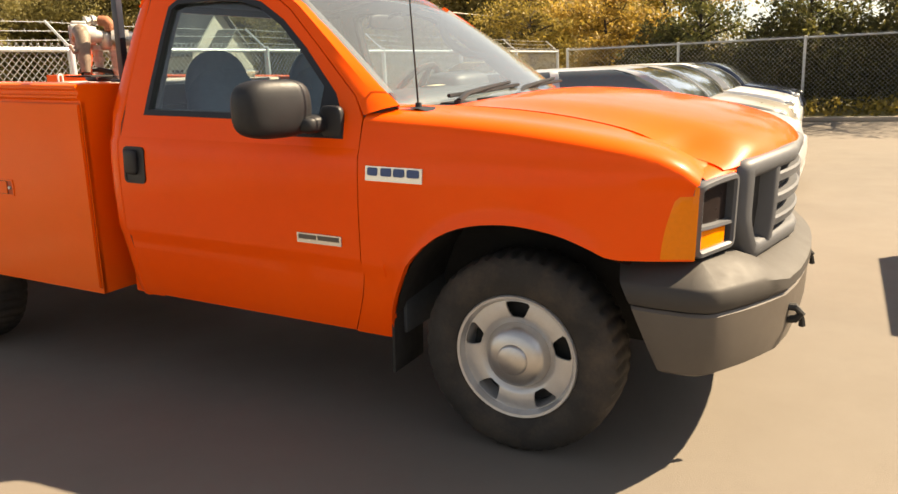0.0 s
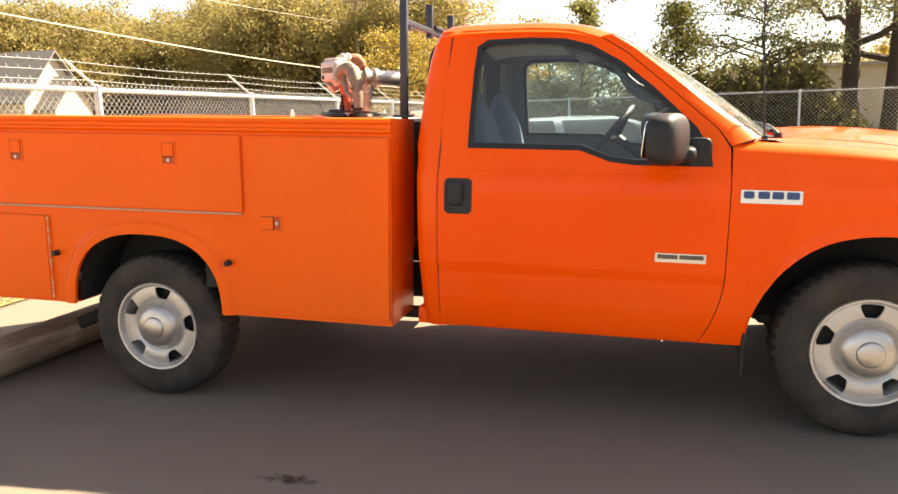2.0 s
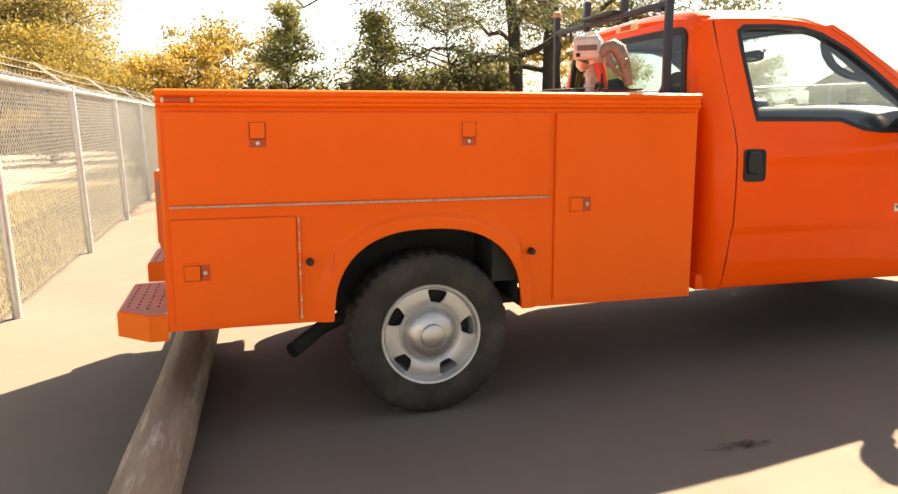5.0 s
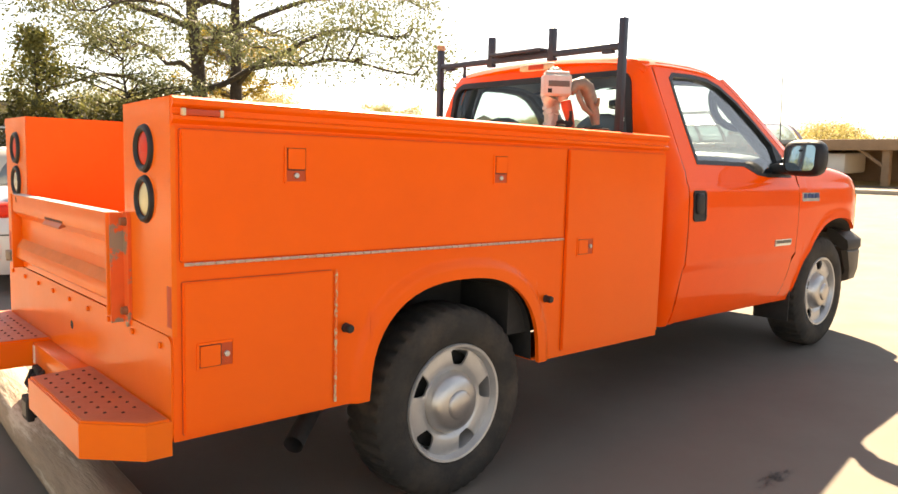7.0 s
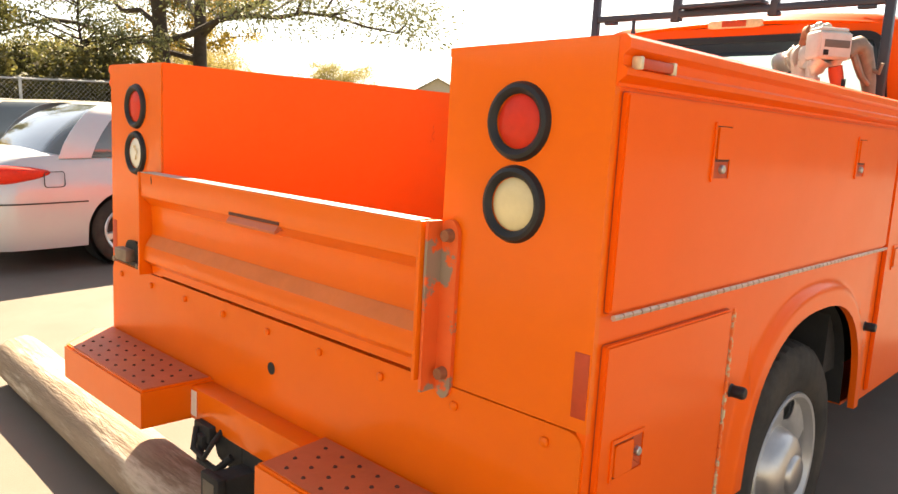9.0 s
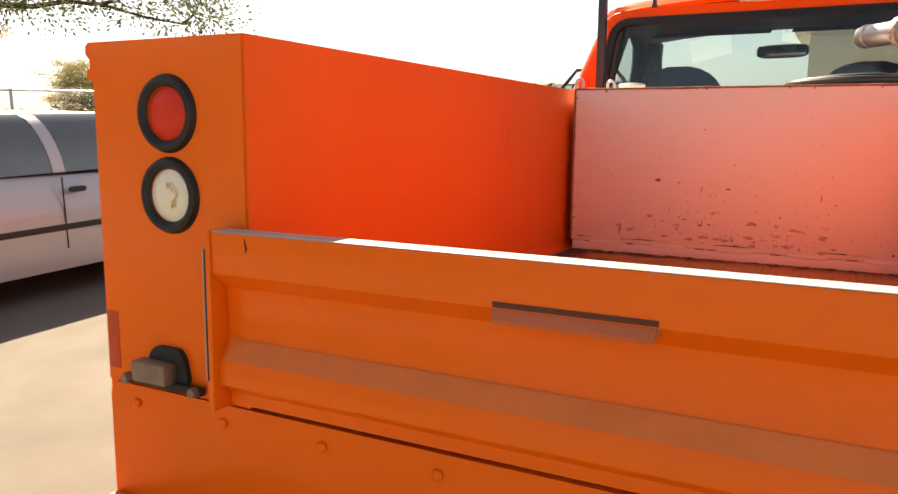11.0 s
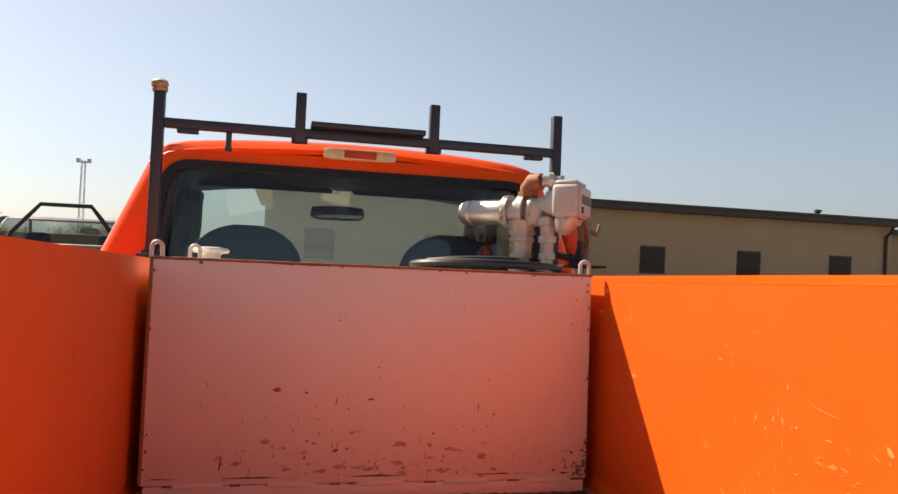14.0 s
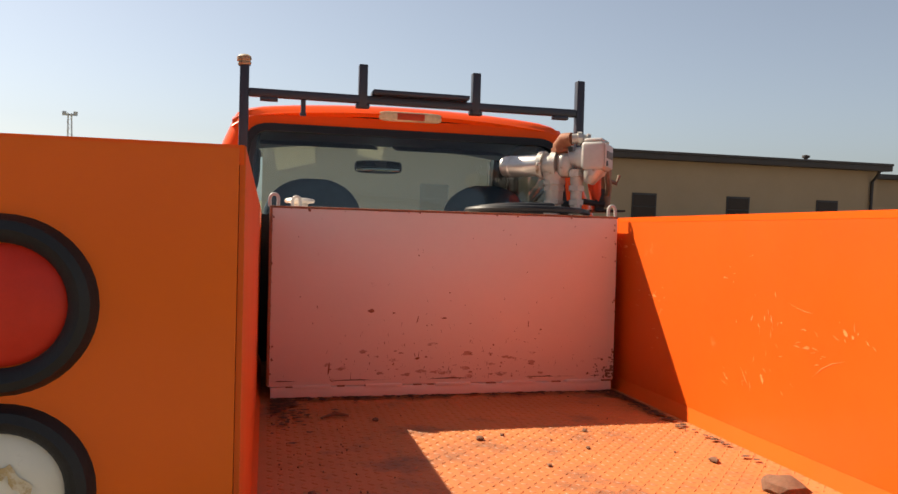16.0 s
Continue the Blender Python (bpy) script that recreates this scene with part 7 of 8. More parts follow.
def pickup(label, paint, bed_paint, m, bar=True):
    """Small pickup: rear axle at the origin, nose towards +x."""
    car = thing("pickup", label, "pickup truck", m)
    top = [(-1.05, 0.80), (-1.04, 0.97), (-0.9, 1.0), (2.2, 1.02), (2.9, 1.03), (3.5, 0.98), (3.85, 0.90), (3.95, 0.72), (3.97, 0.5)]
    half = [(-1.05, 0.84), (-0.9, 0.87), (2.5, 0.89), (3.5, 0.86), (3.97, 0.76)]
    part("body", car_hull(top, half, 0.36, -1.05, 3.97, (0.0, 2.95), 0.40), paint, car)
    bands = cabin_bands(0.95, 2.75, 1.12, 2.02, 0.84, 0.68, 1.0, 1.70)
    panes(car, bands, m_glass2)
    for y in (-0.38, 0.38):
        bm = bmesh.new()
        puff(bm, (1.28, y, 1.16), (0.09, 0.24, 0.24), 3.4)
        puff(bm, (1.25, y, 1.45), (0.05, 0.13, 0.09), 3)
        part("seat", bm, m_ctrim, car)
    bm = bmesh.new()
    puff(bm, (2.02, 0.02, 1.585), (0.015, 0.12, 0.032), 3.5)
    tube(bm, [(2.03, 0.02, 1.60), (2.08, 0.02, 1.66)], 0.008, 6)
    part("inside_mirror", bm, m_badge, car)
    bm = bmesh.new()
    c = Vector((1.57, 0, 1.71))
    rows = [bands[-2], bands[-1], [(c.x + (p[0] - c.x) * 0.6, p[1] * 0.6, 1.715) for p in bands[-1]], [(c.x + (p[0] - c.x) * 0.05, p[1] * 0.05, 1.72) for p in bands[-1]]]
    loft(bm, rows, closed=True, caps=True)
    for s in (-1, 1):
        for xb, xr, w in ((2.68, 1.98, 0.05), (1.02, 1.16, 0.09)):
            rr = []
            for k in range(8):
                t = k / 7
                y = 0.84 + (0.68 - 0.84) * (t ** 1.5) + 0.006
                z = 1.0 + 0.70 * math.sin(t * math.pi / 2) ** 0.9
                x = xb + (xr - xb) * t ** 1.15
                rr.append([(x - w, s * (y - 0.008), z), (x - w, s * y, z), (x + w, s * y, z), (x + w, s * (y - 0.008), z)])
            loft(bm, rr)
        box(bm, (0.99, s * 0.84, 1.0), (1.04, s * 0.70, 1.62), 0.01)
    part("roof", bm, paint, car)
    bm = B(((-1.0, -0.72, 1.0), (0.85, 0.72, 1.012)))
    part("bed", bm, m_ctrim, car)
    bm = B(((-1.03, -0.86, 0.98), (0.9, -0.74, 1.06)), ((-1.03, 0.74, 0.98), (0.9, 0.86, 1.06)), ((-1.05, -0.86, 0.70), (-0.99, 0.86, 1.06)), bev=0.015)
    part("bed_rail", bm, bed_paint, car)
    if bar:
        bm = bmesh.new()
        tube(bm, [(0.62, -0.70, 1.0), (0.74, -0.50, 1.53), (0.80, -0.355, 1.715), (0.82, -0.25, 1.842), (0.82, 0.25, 1.842), (0.80, 0.355, 1.715), (0.74, 0.50, 1.53), (0.62, 0.70, 1.0)], 0.024, 8)
        part("roll_bar", bm, m_ctrim, car, "black tubular roll bar")
    for s in (-1, 1):
        bm = bmesh.new()
        puff(bm, (2.5, s * 0.98, 1.13), (0.05, 0.10, 0.09), 3.5)
        part("side_mirror", bm, m_ctrim, car)
        bm = bmesh.new()
        box(bm, (-1.065, s * 0.86, 0.72), (-1.04, s * 0.72, 0.95), 0.01)
        part("tail_lamp", bm, m_red, car, "red tail lamp")
        for xd in (1.1, 2.3):
            bm = bmesh.new()
            box(bm, (xd - 0.004, s * 0.885, 0.42), (xd + 0.004, s * 0.897, 0.98))
            part("door_seam", bm, m_ctrim, car)
        for xa in (0.0, 2.95):
            car_wheel(car, pose(xa, s * 0.87, 0.36, 0, 20, 0 if s < 0 else 180), 0.20, 0.36)
    bm = bmesh.new()
    puff(bm, (3.93, 0, 0.55), (0.10, 0.84, 0.12), 5)
    puff(bm, (-1.08, 0, 0.55), (0.08, 0.82, 0.09), 5)
    part("bumper", bm, m_galv, car)
    return car


pickup("maroon pickup truck with a black roll bar in its bed", m_maroon, m_maroon, pose(6.68, 2.515, 0))
chest = thing("toolbox", "grey-brown tread-plate toolbox across the pickup bed", "toolbox", pose(6.68, 2.515, 1.012))
bm = B(((0.05, -0.70, 0), (0.50, 0.70, 0.36)), bev=0.01)
m_chest = surface("dull tread-plate aluminium", (0.26, 0.215, 0.175), 0.5, metal=0.35, vary=0.3, scale=14, bump=0.002, bscale=45)
part("body", bm, m_chest, chest)
bm = B(((0.02, -0.80, 0.362), (0.53, 0.80, 0.418)), bev=0.012)
part("lid", bm, m_chest, chest, "shut tread-plate lid")

pickup("white pickup truck with a red bed parked across the road", m_white, m_redpaint, pose(-15.47, 23.22, 0, 0, 0, 88), False)

# ---- buildings ----
m_stucco = surface("tan stucco", (0.44, 0.305, 0.175), 0.85, vary=0.06, scale=0.8, bump=0.002, bscale=40)
m_fascia = surface("dark brown metal fascia", (0.05, 0.038, 0.032), 0.6, vary=0.15, scale=2)
m_brownwin = surface("dark brown window", (0.035, 0.018, 0.013), 0.25, vary=0.15, scale=3, coat=0.1, spec=0.2)
m_siding = surface("white lap siding", (0.38, 0.35, 0.31), 0.7, vary=0.06, scale=2)
m_shingle = surface("grey roof shingles", (0.135, 0.13, 0.125), 0.85, vary=0.2, scale=3, bump=0.01, bscale=12)
m_greywall = surface("grey block wall", (0.24, 0.23, 0.22), 0.85, vary=0.08, scale=0.8)
m_timber = surface("weathered brown timber", (0.26, 0.17, 0.10), 0.8, vary=0.2, scale=2)

hall = thing("hall_building", "long low tan stucco building with small dark windows and brown eave", "building")
BX, BY0, BY1 = 24.0, -23.3, 0.75
bm = B(((BX, BY0, 0), (BX + 11, BY1, 3.45)))
part("wall", bm, m_stucco, hall)
bm = B(((BX - 0.45, BY0 - 0.3, 3.42), (BX + 11.4, BY1 + 0.4, 3.68)), ((BX - 0.5, BY0 - 0.3, 3.62), (BX - 0.40, BY1 + 0.4, 3.72)), bev=0.02)
part("roof", bm, m_fascia, hall, "flat roof with dark brown fascia")
k = 0
for y in (-1.05, -5.05, -9.05, -13.05, -17.0, -21.0):
    bm = B(((BX - 0.03, y - 0.50, 1.18), (BX + 0.05, y + 0.50, 2.18)), bev=0.01)
    fr = part("window", bm, m_fascia, hall)
    for z0, z1 in ((1.25, 1.66), (1.70, 2.11)):
        bm = B(((BX - 0.045, y - 0.44, z0), (BX - 0.028, y + 0.44, z1)))
        part("pane", bm, m_brownwin, fr)
for y in (-10.3, -23.0):
    bm = bmesh.new()
    tube(bm, [(BX - 0.42, y, 3.4), (BX - 0.30, y, 3.2), (BX - 0.08, y, 3.0), (BX - 0.08, y, 0.1)], 0.06, 8)
    part("downspout", bm, m_fascia, hall)
bm = bmesh.new()
spin(bm, [(0.08, 0.0), (0.08, 0.35), (0.16, 0.40), (0.16, 0.48), (0.0, 0.52)], (BX + 3.0, -24.5 + 2.2, 3.7), (0, 0, 1), 12)
part("roof_vent", bm, m_fascia, hall)
wing = thing("hall_wing", "lighter tan wing of the low stucco building", "building")
bm = B(((BX + 1.5, -46, 0), (BX + 10, -23.4, 3.2)))
part("wall", bm, m_stucco, wing)
bm = B(((BX + 1.1, -46.3, 3.2), (BX + 10.3, -23.62, 3.42)), bev=0.02)
part("roof", bm, m_fascia, wing)


def gable_house(label, m, L, W, wall, ridge, wing_=True):
    h = thing("house", label, "house", m, "houses")
    bm = B(((-L / 2, -W / 2, 0), (L / 2, W / 2, wall)))
    for s in (-1, 1):
        prism(bm, [(-W / 2, wall), (W / 2, wall), (0, ridge)], lambda a, b, d, s=s: (s * (L / 2 - d), a, b), 0.0, 0.15)
    part("wall", bm, m_siding, h)
    for s in (-1, 1):
        bm = bmesh.new()
        a, b = Vector((0, 0, ridge + 0.08)), Vector((0, s * (W / 2 + 0.45), wall - 0.22))
        rows = [[a + Vector((x, 0, 0)), b + Vector((x, 0, 0)), b + Vector((x, 0, -0.12)), a + Vector((x, 0, -0.12))] for x in (-L / 2 - 0.4, L / 2 + 0.4)]
        loft(bm, rows, closed=True, caps=True)
        part("roof", bm, m_shingle, h)
    for s in (-1, 1):
        for x in (-L / 4, L / 4):
            bm = B(((x - 0.5, s * (W / 2 + 0.03), 1.0), (x + 0.5, s * (W / 2 - 0.05), 2.2)), bev=0.02)
            part("window", bm, m_brownwin, h)
        bm = B(((s * (L / 2 + 0.03), -0.6, 1.0), (s * (L / 2 - 0.05), 0.6, 2.2)), bev=0.02)
        part("window", bm, m_brownwin, h)
    if wing_:
        bm = B(((L / 2, -1.6, 0), (L / 2 + 1.3, 1.6, wall * 0.86)))
        prism(bm, [(-1.6, wall * 0.86), (1.6, wall * 0.86), (0, wall * 1.4)], lambda a, b, d: (L / 2 + 1.3 - d, a, b), 0.0, 1.2)
        part("porch", bm, m_siding, h)
        bm = bmesh.new()
        for s in (-1, 1):
            rows = [[(x, 0, wall * 1.4 + 0.06), (x, s * 1.95, wall * 0.80), (x, s * 1.95, wall * 0.80 - 0.1), (x, 0, wall * 1.4 - 0.06)] for x in (L / 2 - 0.8, L / 2 + 1.6)]
            loft(bm, rows, closed=True, caps=True)
        part("porch_roof", bm, m_shingle, h)
    return h


gable_house("white-sided house with a grey gabled roof across the road", pose(-35.3, 36.1, 0, 0, 0, 0), 5.6, 5.0, 3.3, 6.2)
gable_house("small white house with a grey roof among trees", pose(-22, 84, 0, 0, 0, 20), 9, 6, 2.8, 4.8, False)
gable_house("distant grey house with a low gabled roof", pose(62, 62, 0, 0, 0, 40), 11, 8, 2.6, 4.7, False)
gable_house("distant grey house with a low gabled roof", pose(74, 58, 0, 0, 0, 35), 11, 8, 2.6, 4.4, False)
shed = thing("block_shed", "grey block shed behind the lot fence", "shed")
bm = B(((7.5, 46, 0), (17.2, 56, 3.7)))
part("wall", bm, m_greywall, shed)
bm = B(((7.2, 45.6, 3.7), (17.5, 56.4, 3.95)), bev=0.02)
part("roof", bm, m_shingle, shed)
# low timber canopy with a tank trailer beyond the lot
can = thing("timber_canopy", "low weathered timber canopy on posts", "canopy")
bm = B(((26.2, 3.2, 1.42), (30, 22, 1.60)), ((26.0, 3.0, 1.22), (26.2, 22.2, 1.60)), bev=0.02)
part("canopy_roof", bm, m_timber, can)
for y in (3.4, 6.4, 9.6, 13, 17, 21.5):
    bm = B(((26.2, y - 0.12, 0), (26.45, y + 0.12, 1.25)), bev=0.01)
    tube(bm, [(26.3, y, 0.6), (26.3, y + 0.9, 1.25)], 0.06, 6)
    part("post", bm, m_timber, can)
bm = B(((30, 3.2, 0), (30.2, 22, 1.42)))
part("back_wall", bm, m_timber, can)
tr = thing("tank_trailer", "white box trailer standing under the canopy", "trailer")
bm = B(((27.0, 8.0, 0.35), (29.0, 11.2, 1.12)), bev=0.12)
part("body", bm, m_white, tr)
for y in (8.7, 10.5):
    bm = bmesh.new()
    spin(bm, [(0.0, 0.0), (0.15, 0.0), (0.24, 0.03), (0.25, 0.14), (0.0, 0.14)], (27.0, y, 0.25), (1, 0, 0), 20)
    part("wheel", bm, m_rubber, tr)
bm = B(((21.5, 3.2, 0), (21.66, 24, 0.12)), bev=0.01)
solid("kerb", bm, m_concrete, "grey kerb along the far side of the lot", "kerb", kind="structure")

# poles, wires, mast
m_polewood = surface("grey pole wood", (0.24, 0.20, 0.16), 0.85, vary=0.2, scale=2)
up = thing("utility_pole", "tall grey wooden utility pole with a crossarm", "utility pole")
bm = bmesh.new()
tube(bm, [(-18.2, 51.4, 0), (-18.2, 51.4, 11)], [0.17, 0.12], 10)
part("pole", bm, m_polewood, up)
bm = B(((-19.2, 51.34, 10.2), (-17.2, 51.46, 10.35)))
part("crossarm", bm, m_polewood, up)
m_cable = surface("pale weathered cable", (0.40, 0.37, 0.32), 0.7, vary=0.1, scale=5)


def cable(a, b, sag, r):
    a, b = Vector(a), Vector(b)
    bm = bmesh.new()
    tube(bm, [a.lerp(b, t) - Vector((0, 0, sag * 4 * t * (1 - t))) for t in spread(0, 1, 24)], r, 5)
    solid("overhead_cable", bm, m_cable, "pale overhead cable between poles", "cable", group="overhead cables")


cable((-18.2, 51.4, 5.1), (-24, 4, 7.3), 0.5, 0.035)
cable((-18.2, 51.4, 5.0), (8, 92, 5.0), 0.9, 0.03)
cable((-18.2, 51.4, 8.6), (-26, -8, 9.5), 0.8, 0.015)
mast = thing("lattice_mast", "thin lattice lighting mast far off", "mast")
bm = bmesh.new()
mx, my = 95.0, 23.0
for dx, dy in ((-0.3, -0.3), (0.3, -0.3), (0.3, 0.3), (-0.3, 0.3)):
    tube(bm, [(mx + dx, my + dy, 0), (mx + dx * 0.6, my + dy * 0.6, 10.6)], 0.045, 4)
for k in range(20):
    z = k * 0.53
    s = 1 if k % 2 else -1
    tube(bm, [(mx - 0.28, my - 0.28 * s, z), (mx - 0.28, my + 0.28 * s, z + 0.53)], 0.025, 3)
part("tower", bm, m_galv, mast)
bm = B(((mx - 0.1, my - 0.8, 10.3), (mx + 0.1, my + 0.8, 10.5)), ((mx - 0.1, my - 0.8, 10.5), (mx + 0.2, my - 0.4, 10.8)), ((mx - 0.1, my + 0.4, 10.5), (mx + 0.2, my + 0.8, 10.8)))
part("lamp_head", bm, m_galv, mast)

# ---- trees ----
m_bark = surface("dark tree bark", (0.055, 0.042, 0.032), 0.9, vary=0.35, scale=6, bump=0.015, bscale=14)


def leaf_mat(name, a, b, through=0.5):
    m = bpy.data.materials.new(name)
    m.use_nodes = True
    t = m.node_tree
    bs = t.nodes["Principled BSDF"]
    geo = t.nodes.new("ShaderNodeNewGeometry")
    mx_ = t.nodes.new("ShaderNodeMix")
    mx_.data_type = "RGBA"
    mx_.inputs[6].default_value, mx_.inputs[7].default_value = (*a, 1), (*b, 1)
    t.links.new(geo.outputs["Random Per Island"], mx_.inputs[0])
    t.links.new(mx_.outputs[2], bs.inputs["Base Color"])
    bs.inputs["Roughness"].default_value = 0.6
    tr_ = t.nodes.new("ShaderNodeBsdfTranslucent")
    t.links.new(mx_.outputs[2], tr_.inputs[0])
    ms = t.nodes.new("ShaderNodeMixShader")
    ms.inputs[0].default_value = through
    t.links.new(bs.outputs[0], ms.inputs[1])
    t.links.new(tr_.outputs[0], ms.inputs[2])
    t.links.new(ms.outputs[0], t.nodes["Material Output"].inputs[0])
    return m


leaf_green = leaf_mat("mid green leaves", (0.12, 0.130, 0.040), (0.29, 0.265, 0.075), 0.45)
leaf_olive = leaf_mat("olive leaves", (0.165, 0.13, 0.026), (0.38, 0.28, 0.06))
leaf_gold = leaf_mat("yellow-brown autumn leaves", (0.23, 0.155, 0.03), (0.45, 0.30, 0.06))
# Distance haze is painted into these leaf colours.
leaf_far = leaf_mat("hazy far leaves", (0.215, 0.180, 0.064), (0.35, 0.285, 0.102))
leaf_wood = leaf_mat("browner far leaves", (0.20, 0.175, 0.062), (0.31, 0.265, 0.095))
leaf_airy = leaf_mat("light green leaves", (0.095, 0.108, 0.046), (0.20, 0.205, 0.090), 0.28)
leaf_dark = leaf_mat("dark hedge leaves", (0.060, 0.060, 0.020), (0.15, 0.130, 0.038))


def leaves(pts, size, seed):
    """Small bent leaf blades, one island each, at the given places."""
    rg = np.random.default_rng(seed)
    n = len(pts)
    d = rg.normal(size=(n, 3))
    d /= np.linalg.norm(d, axis=1)[:, None]
    e = np.cross(d, rg.normal(size=(n, 3)))
    e /= np.linalg.norm(e, axis=1)[:, None]
    s = size * rg.uniform(0.6, 1.3, n)[:, None]
    v = np.empty((n, 4, 3))
    v[:, 0], v[:, 1], v[:, 2], v[:, 3] = pts - d * s, pts + e * s * 0.45, pts + d * s, pts - e * s * 0.45
    me = bpy.data.meshes.new("crown")
    me.from_pydata(v.reshape(-1, 3).tolist(), [], np.arange(n * 4).reshape(-1, 4).tolist())
    return me


def tree(label, x, y, h, r, trunk_r, lm, seed, n=5000, size=0.16, clumps=26, base=0.25, forks=2, loose=0.5, lean=0.0, trunk_h=0.45, cname="tree", shape="round"):
    """Tapered trunk, forking limbs and a crown of leaf clumps round the limb ends."""
    rg = random.Random(seed)
    t = thing(cname, label, "tree", pose(x, y, 0))
    bm = bmesh.new()
    ends = []
    th = h * trunk_h
    for f in range(forks):
        ang = rg.uniform(0, 6.28)
        off = Vector((math.cos(ang), math.sin(ang), 0)) * (trunk_r * 1.1 if forks > 1 else 0)
        pts = [off * 0.6]
        for k in range(1, 7):
            pts.append(off * (0.6 + k * 0.35) + Vector((rg.gauss(0, 0.05) * k * h * 0.05 + lean * k * 0.1, rg.gauss(0, 0.05) * k * h * 0.05, h * 0.92 * k / 6)))
        tube(bm, pts, [trunk_r * (1 - 0.15 * k) for k in range(7)], 9)
        for b in range(int(clumps / forks)):
            k = rg.uniform(base, 0.97)
            i = min(5, int(k * 6))
            p = pts[i].lerp(pts[i + 1], k * 6 - i)
            a = rg.uniform(0, 6.28)
            if shape == "cone":
                reach = r * (1.05 - k) * rg.uniform(0.6, 1.1)
            else:
                reach = r * math.sqrt(max(0.05, 1 - ((k - 0.62) / 0.5) ** 2)) * rg.uniform(0.45, 1.0)
            q = p + Vector((math.cos(a) * reach, math.sin(a) * reach, reach * rg.uniform(0.05, 0.5) if shape == "round" else reach * 0.35))
            mid = p.lerp(q, 0.5) + Vector((rg.gauss(0, 0.06), rg.gauss(0, 0.06), 0.08)) * reach
            tr_r = trunk_r * 0.52 * (1.05 - k)
            tube(bm, [p, mid, q], [tr_r + 0.012, tr_r * 0.7 + 0.008, 0.008], 5)
            ends.append((mid, 0.5))
            ends.append((q, 1.0))
    part("trunk", bm, m_bark, t)
    rgn = np.random.default_rng(seed)
    pts = []
    per = max(10, int(n / max(1, len(ends))))
    for q, w in ends:
        rad = loose * r * 0.42 * rgn.uniform(0.6, 1.25)
        c = rgn.normal(size=(per, 3)) * np.array([rad, rad, rad * 0.62]) * 0.55
        pts.append(np.array(q) + c)
    me = leaves(np.concatenate(pts), size, seed)
    me.materials.append(lm)
    cr = new("crown", me)
    cr.parent = t
    return t


def spreading_tree(label, x, y, trunks, limb_zs, reach, lm, seed, dense=90, size=0.06):
    """Dark trunks with long arching limbs, side branches and twigs; the leaves hang in loose sprays round the twigs."""
    rg = random.Random(seed)
    t = thing("tree", label, "tree", pose(x, y, 0))
    bm = bmesh.new()
    sprays = []
    turn = rg.uniform(0, 6.28)
    for ox, oy, tr, th in trunks:
        pts = [Vector((ox * (1 + 0.10 * k) + rg.gauss(0, 0.05), oy * (1 + 0.10 * k) + rg.gauss(0, 0.05), th * k / 7)) for k in range(8)]
        tube(bm, pts, [tr * (1.12 if k == 0 else 1 - 0.10 * k) for k in range(8)], 10)
        for z in limb_zs:
            z = z + rg.uniform(-0.3, 0.3)
            if z > th * 0.98:
                continue
            i = min(6, int(z / th * 7))
            p = pts[i].lerp(pts[i + 1], z / th * 7 - i)
            turn += 2.4 + rg.uniform(-0.4, 0.4)
            L = reach * (1.0 if z < 5.5 else 1.0 - 0.07 * (z - 5.5)) * rg.uniform(0.72, 1.08)
            rise = rg.uniform(0.16, 0.42) * (0.6 if z < 3.4 else 1.0)
            d = Vector((math.cos(turn), math.sin(turn), 0))
            side = Vector((-d.y, d.x, 0)) * rg.uniform(-0.14, 0.14)
            limb = [p + (d + side * u) * L * u + Vector((0, 0, L * (rise * u * 1.5 - 0.34 * u ** 2.6) + rg.gauss(0, 0.09) * (u > 0))) for u in spread(0, 1, 8)]
            lr = tr * rg.uniform(0.26, 0.42)
            tube(bm, limb, [lr * (1 - 0.86 * k / 8) + 0.008 for k in range(9)], 6)
            for b in range(8):
                u = rg.uniform(0.30, 1.0)
                j = min(7, int(u * 8))
                q = limb[j].lerp(limb[j + 1], u * 8 - j)
                a = turn + rg.choice((-1, 1)) * rg.uniform(0.4, 1.3)
                bl = L * rg.uniform(0.14, 0.34) * (1.15 - 0.45 * u)
                e = q + Vector((math.cos(a) * bl, math.sin(a) * bl, bl * rg.uniform(-0.55, 0.45)))
                m_ = q.lerp(e, 0.55) + Vector((0, 0, 0.16 * bl))
                tube(bm, [q, m_, e], [lr * 0.30 + 0.006, lr * 0.18 + 0.005, 0.004], 4)
                for c, w in ((m_, 0.6), (e, 1.0), (e + Vector((rg.gauss(0, 0.35), rg.gauss(0, 0.35), -0.35 * rg.random())), 0.8)):
                    sprays.append((c, rg.uniform(0.24, 0.52), w))
    part("trunk", bm, m_bark, t)
    rgn = np.random.default_rng(seed)
    pts = [np.array(c) + np.clip(rgn.normal(size=(int(dense * w * (rad / 0.33) ** 2), 3)), -1.5, 1.5) * np.array([rad * 1.2, rad * 1.2, rad * 0.62]) for c, rad, w in sprays]
    me = leaves(np.concatenate(pts), size, seed)
    me.materials.append(lm)
    cr = new("crown", me)
    cr.parent = t
    return t


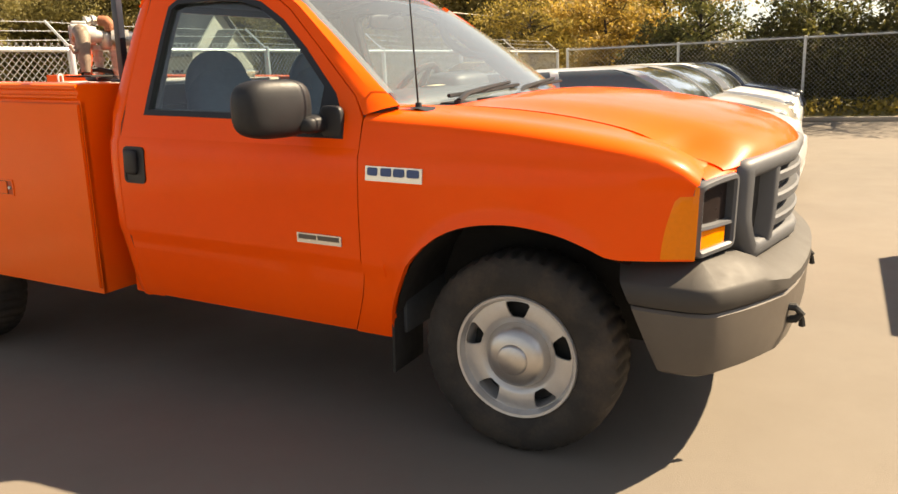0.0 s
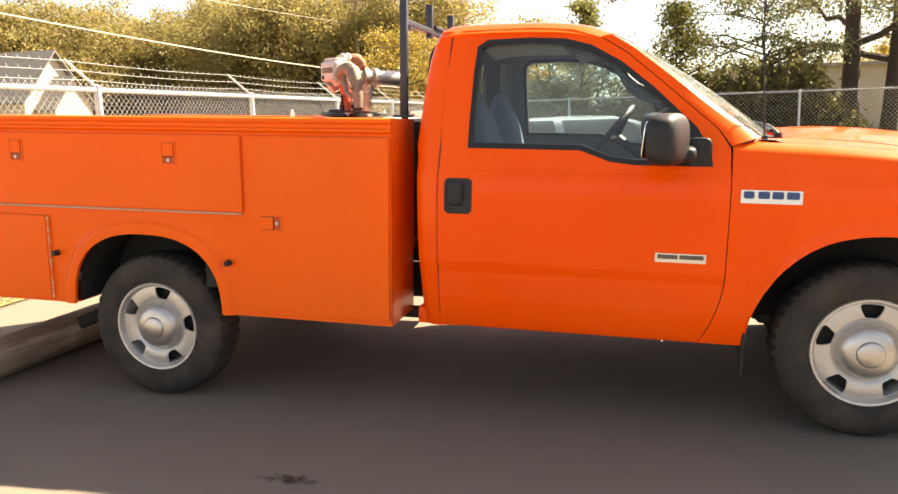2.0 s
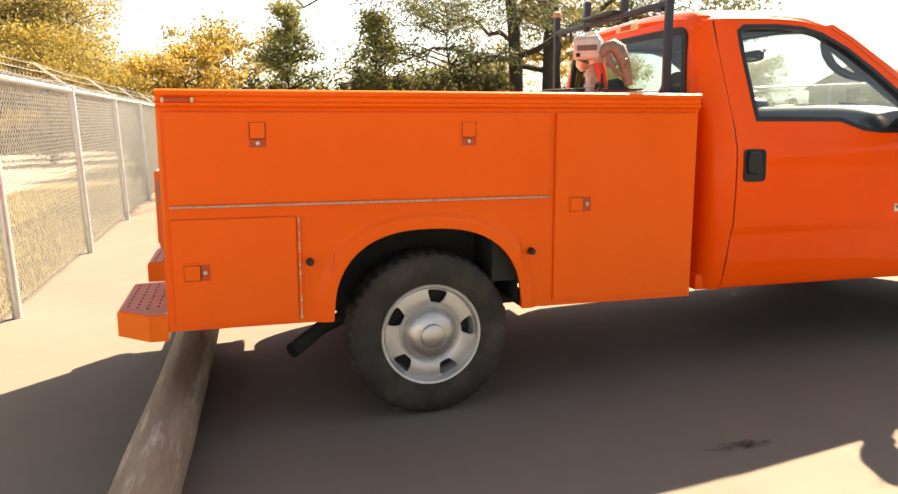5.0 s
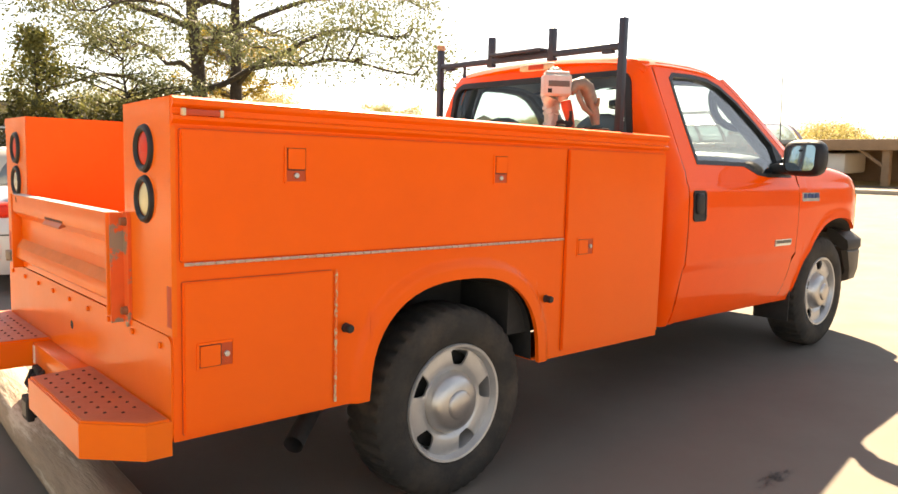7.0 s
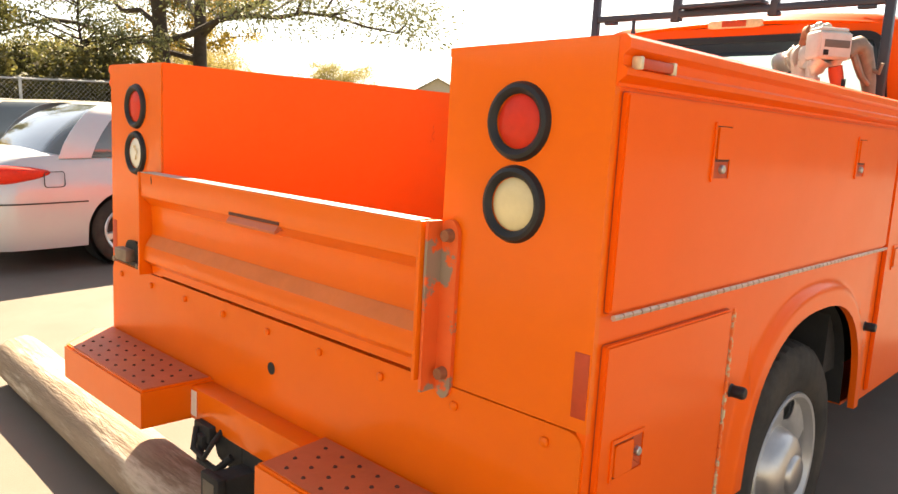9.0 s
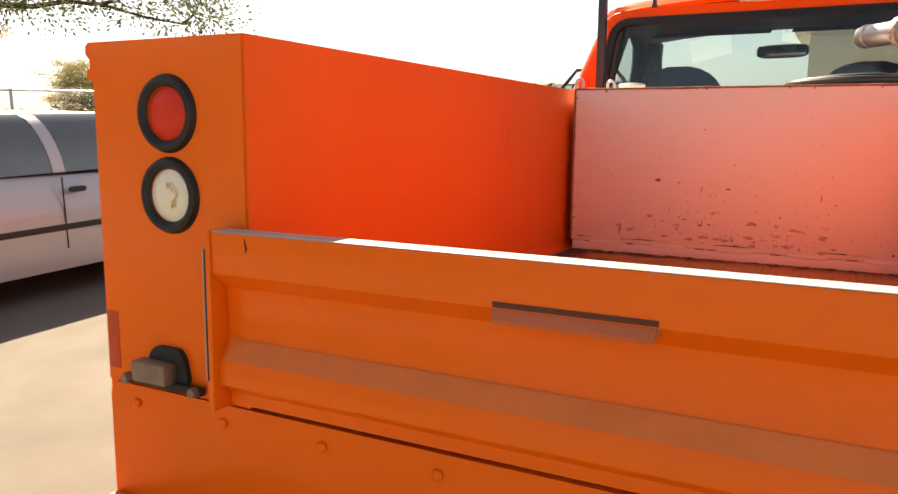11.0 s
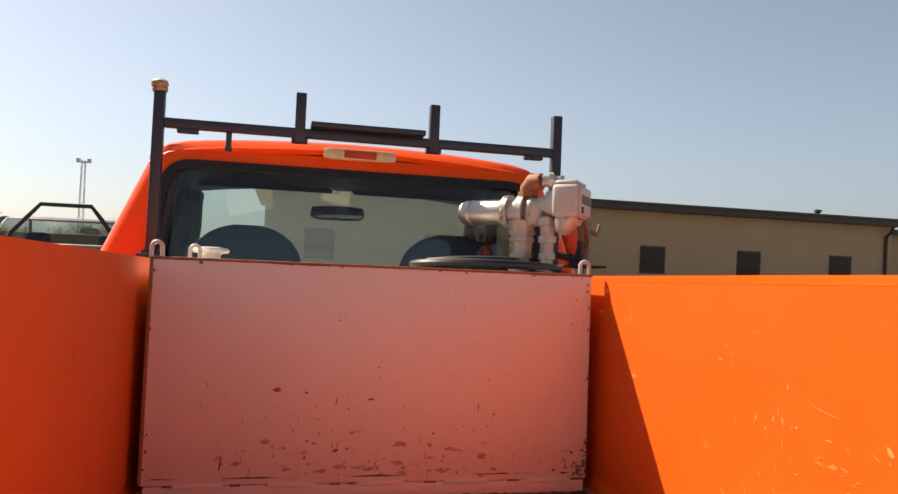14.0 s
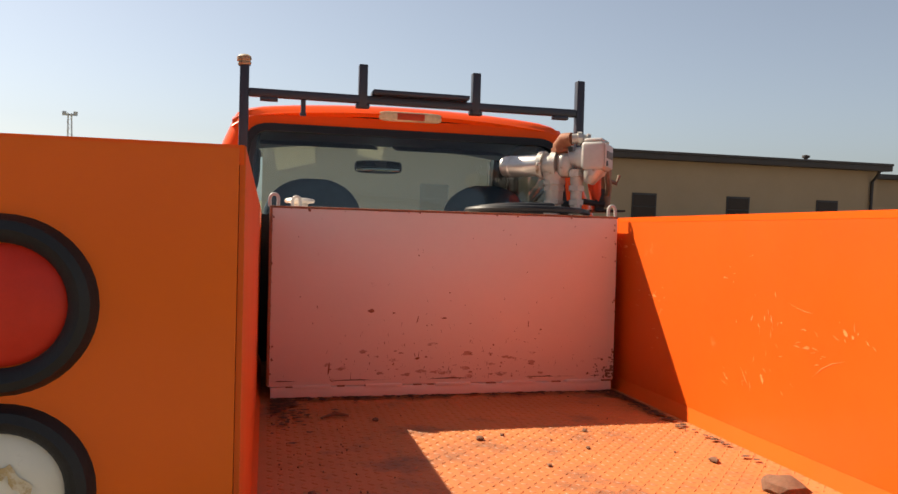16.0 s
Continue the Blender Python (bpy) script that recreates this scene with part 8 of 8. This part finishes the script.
spreading_tree("large spreading tree with two dark trunks and airy foliage", 9.1, 21.0, ((-0.35, 0.1, 0.30, 9.6), (0.55, -0.1, 0.26, 9.2)), (2.9, 3.6, 4.2, 4.7, 5.2, 5.8, 6.5, 7.3, 8.2), 7.4, leaf_airy, 17, 84, 0.062)
tree("dark-trunked tree behind the lot fence", 12.2, 25.5, 6.4, 2.4, 0.16, leaf_olive, 12, 9000, 0.07, 26, 0.40, 1, 0.42)
tree("young feathery green tree at the fence", 0.8, 19.6, 5.2, 2.1, 0.07, leaf_green, 13, 10000, 0.062, 70, 0.10, 1, 0.42, shape="cone")
tree("young feathery green tree at the fence", 3.6, 20.0, 5.0, 2.2, 0.07, leaf_green, 14, 8000, 0.062, 64, 0.10, 1, 0.46, shape="cone")
tree("slender green tree at the fence", 6.1, 20.6, 5.8, 2.3, 0.08, leaf_airy, 15, 8000, 0.062, 44, 0.16, 1, 0.5)
for i, (x, y, h, r, lm) in enumerate(((-1.9, 20.8, 3.9, 1.7, leaf_gold), (-5.2, 30.0, 3.6, 2.4, leaf_olive), (-8.0, 29.0, 5.2, 2.6, leaf_olive), (-1.0, 25.0, 4.6, 2.4, leaf_olive), (-6.5, 37, 5.2, 3.0, leaf_far))):
    tree("bushy tree with yellowing leaves beyond the fence" if lm is leaf_gold else "bushy olive-green tree beyond the fence", x, y, h, r, 0.10, lm, 30 + i, 15000, 0.07, 44, 0.10, 2, 0.60)

# woods across the road: a few trees, set again and again
kinds = [tree("tall broad olive-green tree in the woods across the road", -34 + i * 3, 62, 13.0, 5.6, 0.25, (leaf_far, leaf_wood, leaf_far)[i], 50 + i, 30000, 0.125, 84, 0.08, 2, 0.55) for i in range(3)]
rw = random.Random(9)
for i in range(44):
    a = radians(rw.uniform(101, 152))
    d = rw.uniform(66, 92)
    if i < 6:
        a, d = radians(103 + i * 3.0), rw.uniform(60, 66)
    src = kinds[i % 3]
    copy_thing(src, pose(1 + d * math.cos(a), -4 + d * math.sin(a), rw.uniform(-2.9, -0.2), 0, 0, rw.uniform(0, 360)))
for i, (x, y, z) in enumerate(((66, 25.5, -10.0), (84, 26, -10.6), (110, 41, -8.8), (120, 26, -9.3), (96, 88, -6.5), (108, 70, -7.0), (124, 48, -8.0), (70, 92, -5.0), (40, 80, -5.5), (52, 96, -4.0), (26, 78, -5.5))):
    copy_thing(kinds[i % 3], pose(x, y, z, 0, 0, i * 77))


def hedge(label, x0, x1, y0, y1, h, lm, n, seed, size=0.09):
    rgn = np.random.default_rng(seed)
    x = rgn.uniform(x0, x1, n)
    y = rgn.uniform(y0, y1, n)
    top = h * (0.62 + 0.18 * np.sin(x * 1.3 + seed) * np.sin(x * 0.47 + 1) + 0.12 * np.sin(x * 3.1 + y * 2.3) + 0.08 * np.sin(x * 6.7 - y * 4.1 + seed))
    ends = np.clip(np.minimum(x - x0, x1 - x) / (0.6 * h), 0.25, 1)
    up = rgn.beta(1.5, 1.25, n) * 1.08 + rgn.exponential(0.10, n) * (rgn.uniform(0, 1, n) < 0.10)
    p = np.stack([x, y, top * ends * up], 1)
    me = leaves(p, size, seed)
    me.name = "hedge"
    me.materials.append(lm)
    return tagged(new("hedge", me), label, "hedge", kind="stuff")


hedge("dense dark undergrowth behind the lot fence", -2.2, 9.5, 18.0, 20.4, 3.1, leaf_dark, 70000, 3, 0.075)
hedge("low dark undergrowth behind the lot fence", 9.5, 34, 18.0, 20.2, 1.7, leaf_dark, 36000, 7, 0.085)
hedge("low green weeds along the lot fence", 3.2, 30, 16.2, 17.4, 0.55, leaf_olive, 6000, 4, 0.07)
hedge("dense woodland edge across the road", -75, -24, 60, 66, 4.2, leaf_far, 26000, 5, 0.17)
hedge("bushes beside the road", -17, -3, 44, 49, 2.6, leaf_far, 16000, 6, 0.14)

# grass blades on the verge
rgn = np.random.default_rng(8)
n = 26000
gx, gy = rgn.uniform(-5.7, -2.65, n), rgn.uniform(-3, 15, n) ** 1.0
hh = rgn.uniform(0.03, 0.09, n)
ang = rgn.uniform(0, 6.28, n)
v = np.empty((n, 3, 3))
v[:, 0] = np.stack([gx - 0.006 * np.cos(ang), gy - 0.006 * np.sin(ang), np.full(n, 0.012)], 1)
v[:, 1] = np.stack([gx + 0.006 * np.cos(ang), gy + 0.006 * np.sin(ang), np.full(n, 0.012)], 1)
v[:, 2] = np.stack([gx + 0.03 * np.sin(ang), gy + 0.03 * np.cos(ang), 0.012 + hh], 1)
me = bpy.data.meshes.new("grass")
me.from_pydata(v.reshape(-1, 3).tolist(), [], np.arange(n * 3).reshape(-1, 3).tolist())
me.materials.append(leaf_mat("dry grass blades", (0.22, 0.175, 0.055), (0.42, 0.33, 0.13)))
tagged(new("grass", me), "dry yellow grass blades on the verge", "grass", kind="stuff")
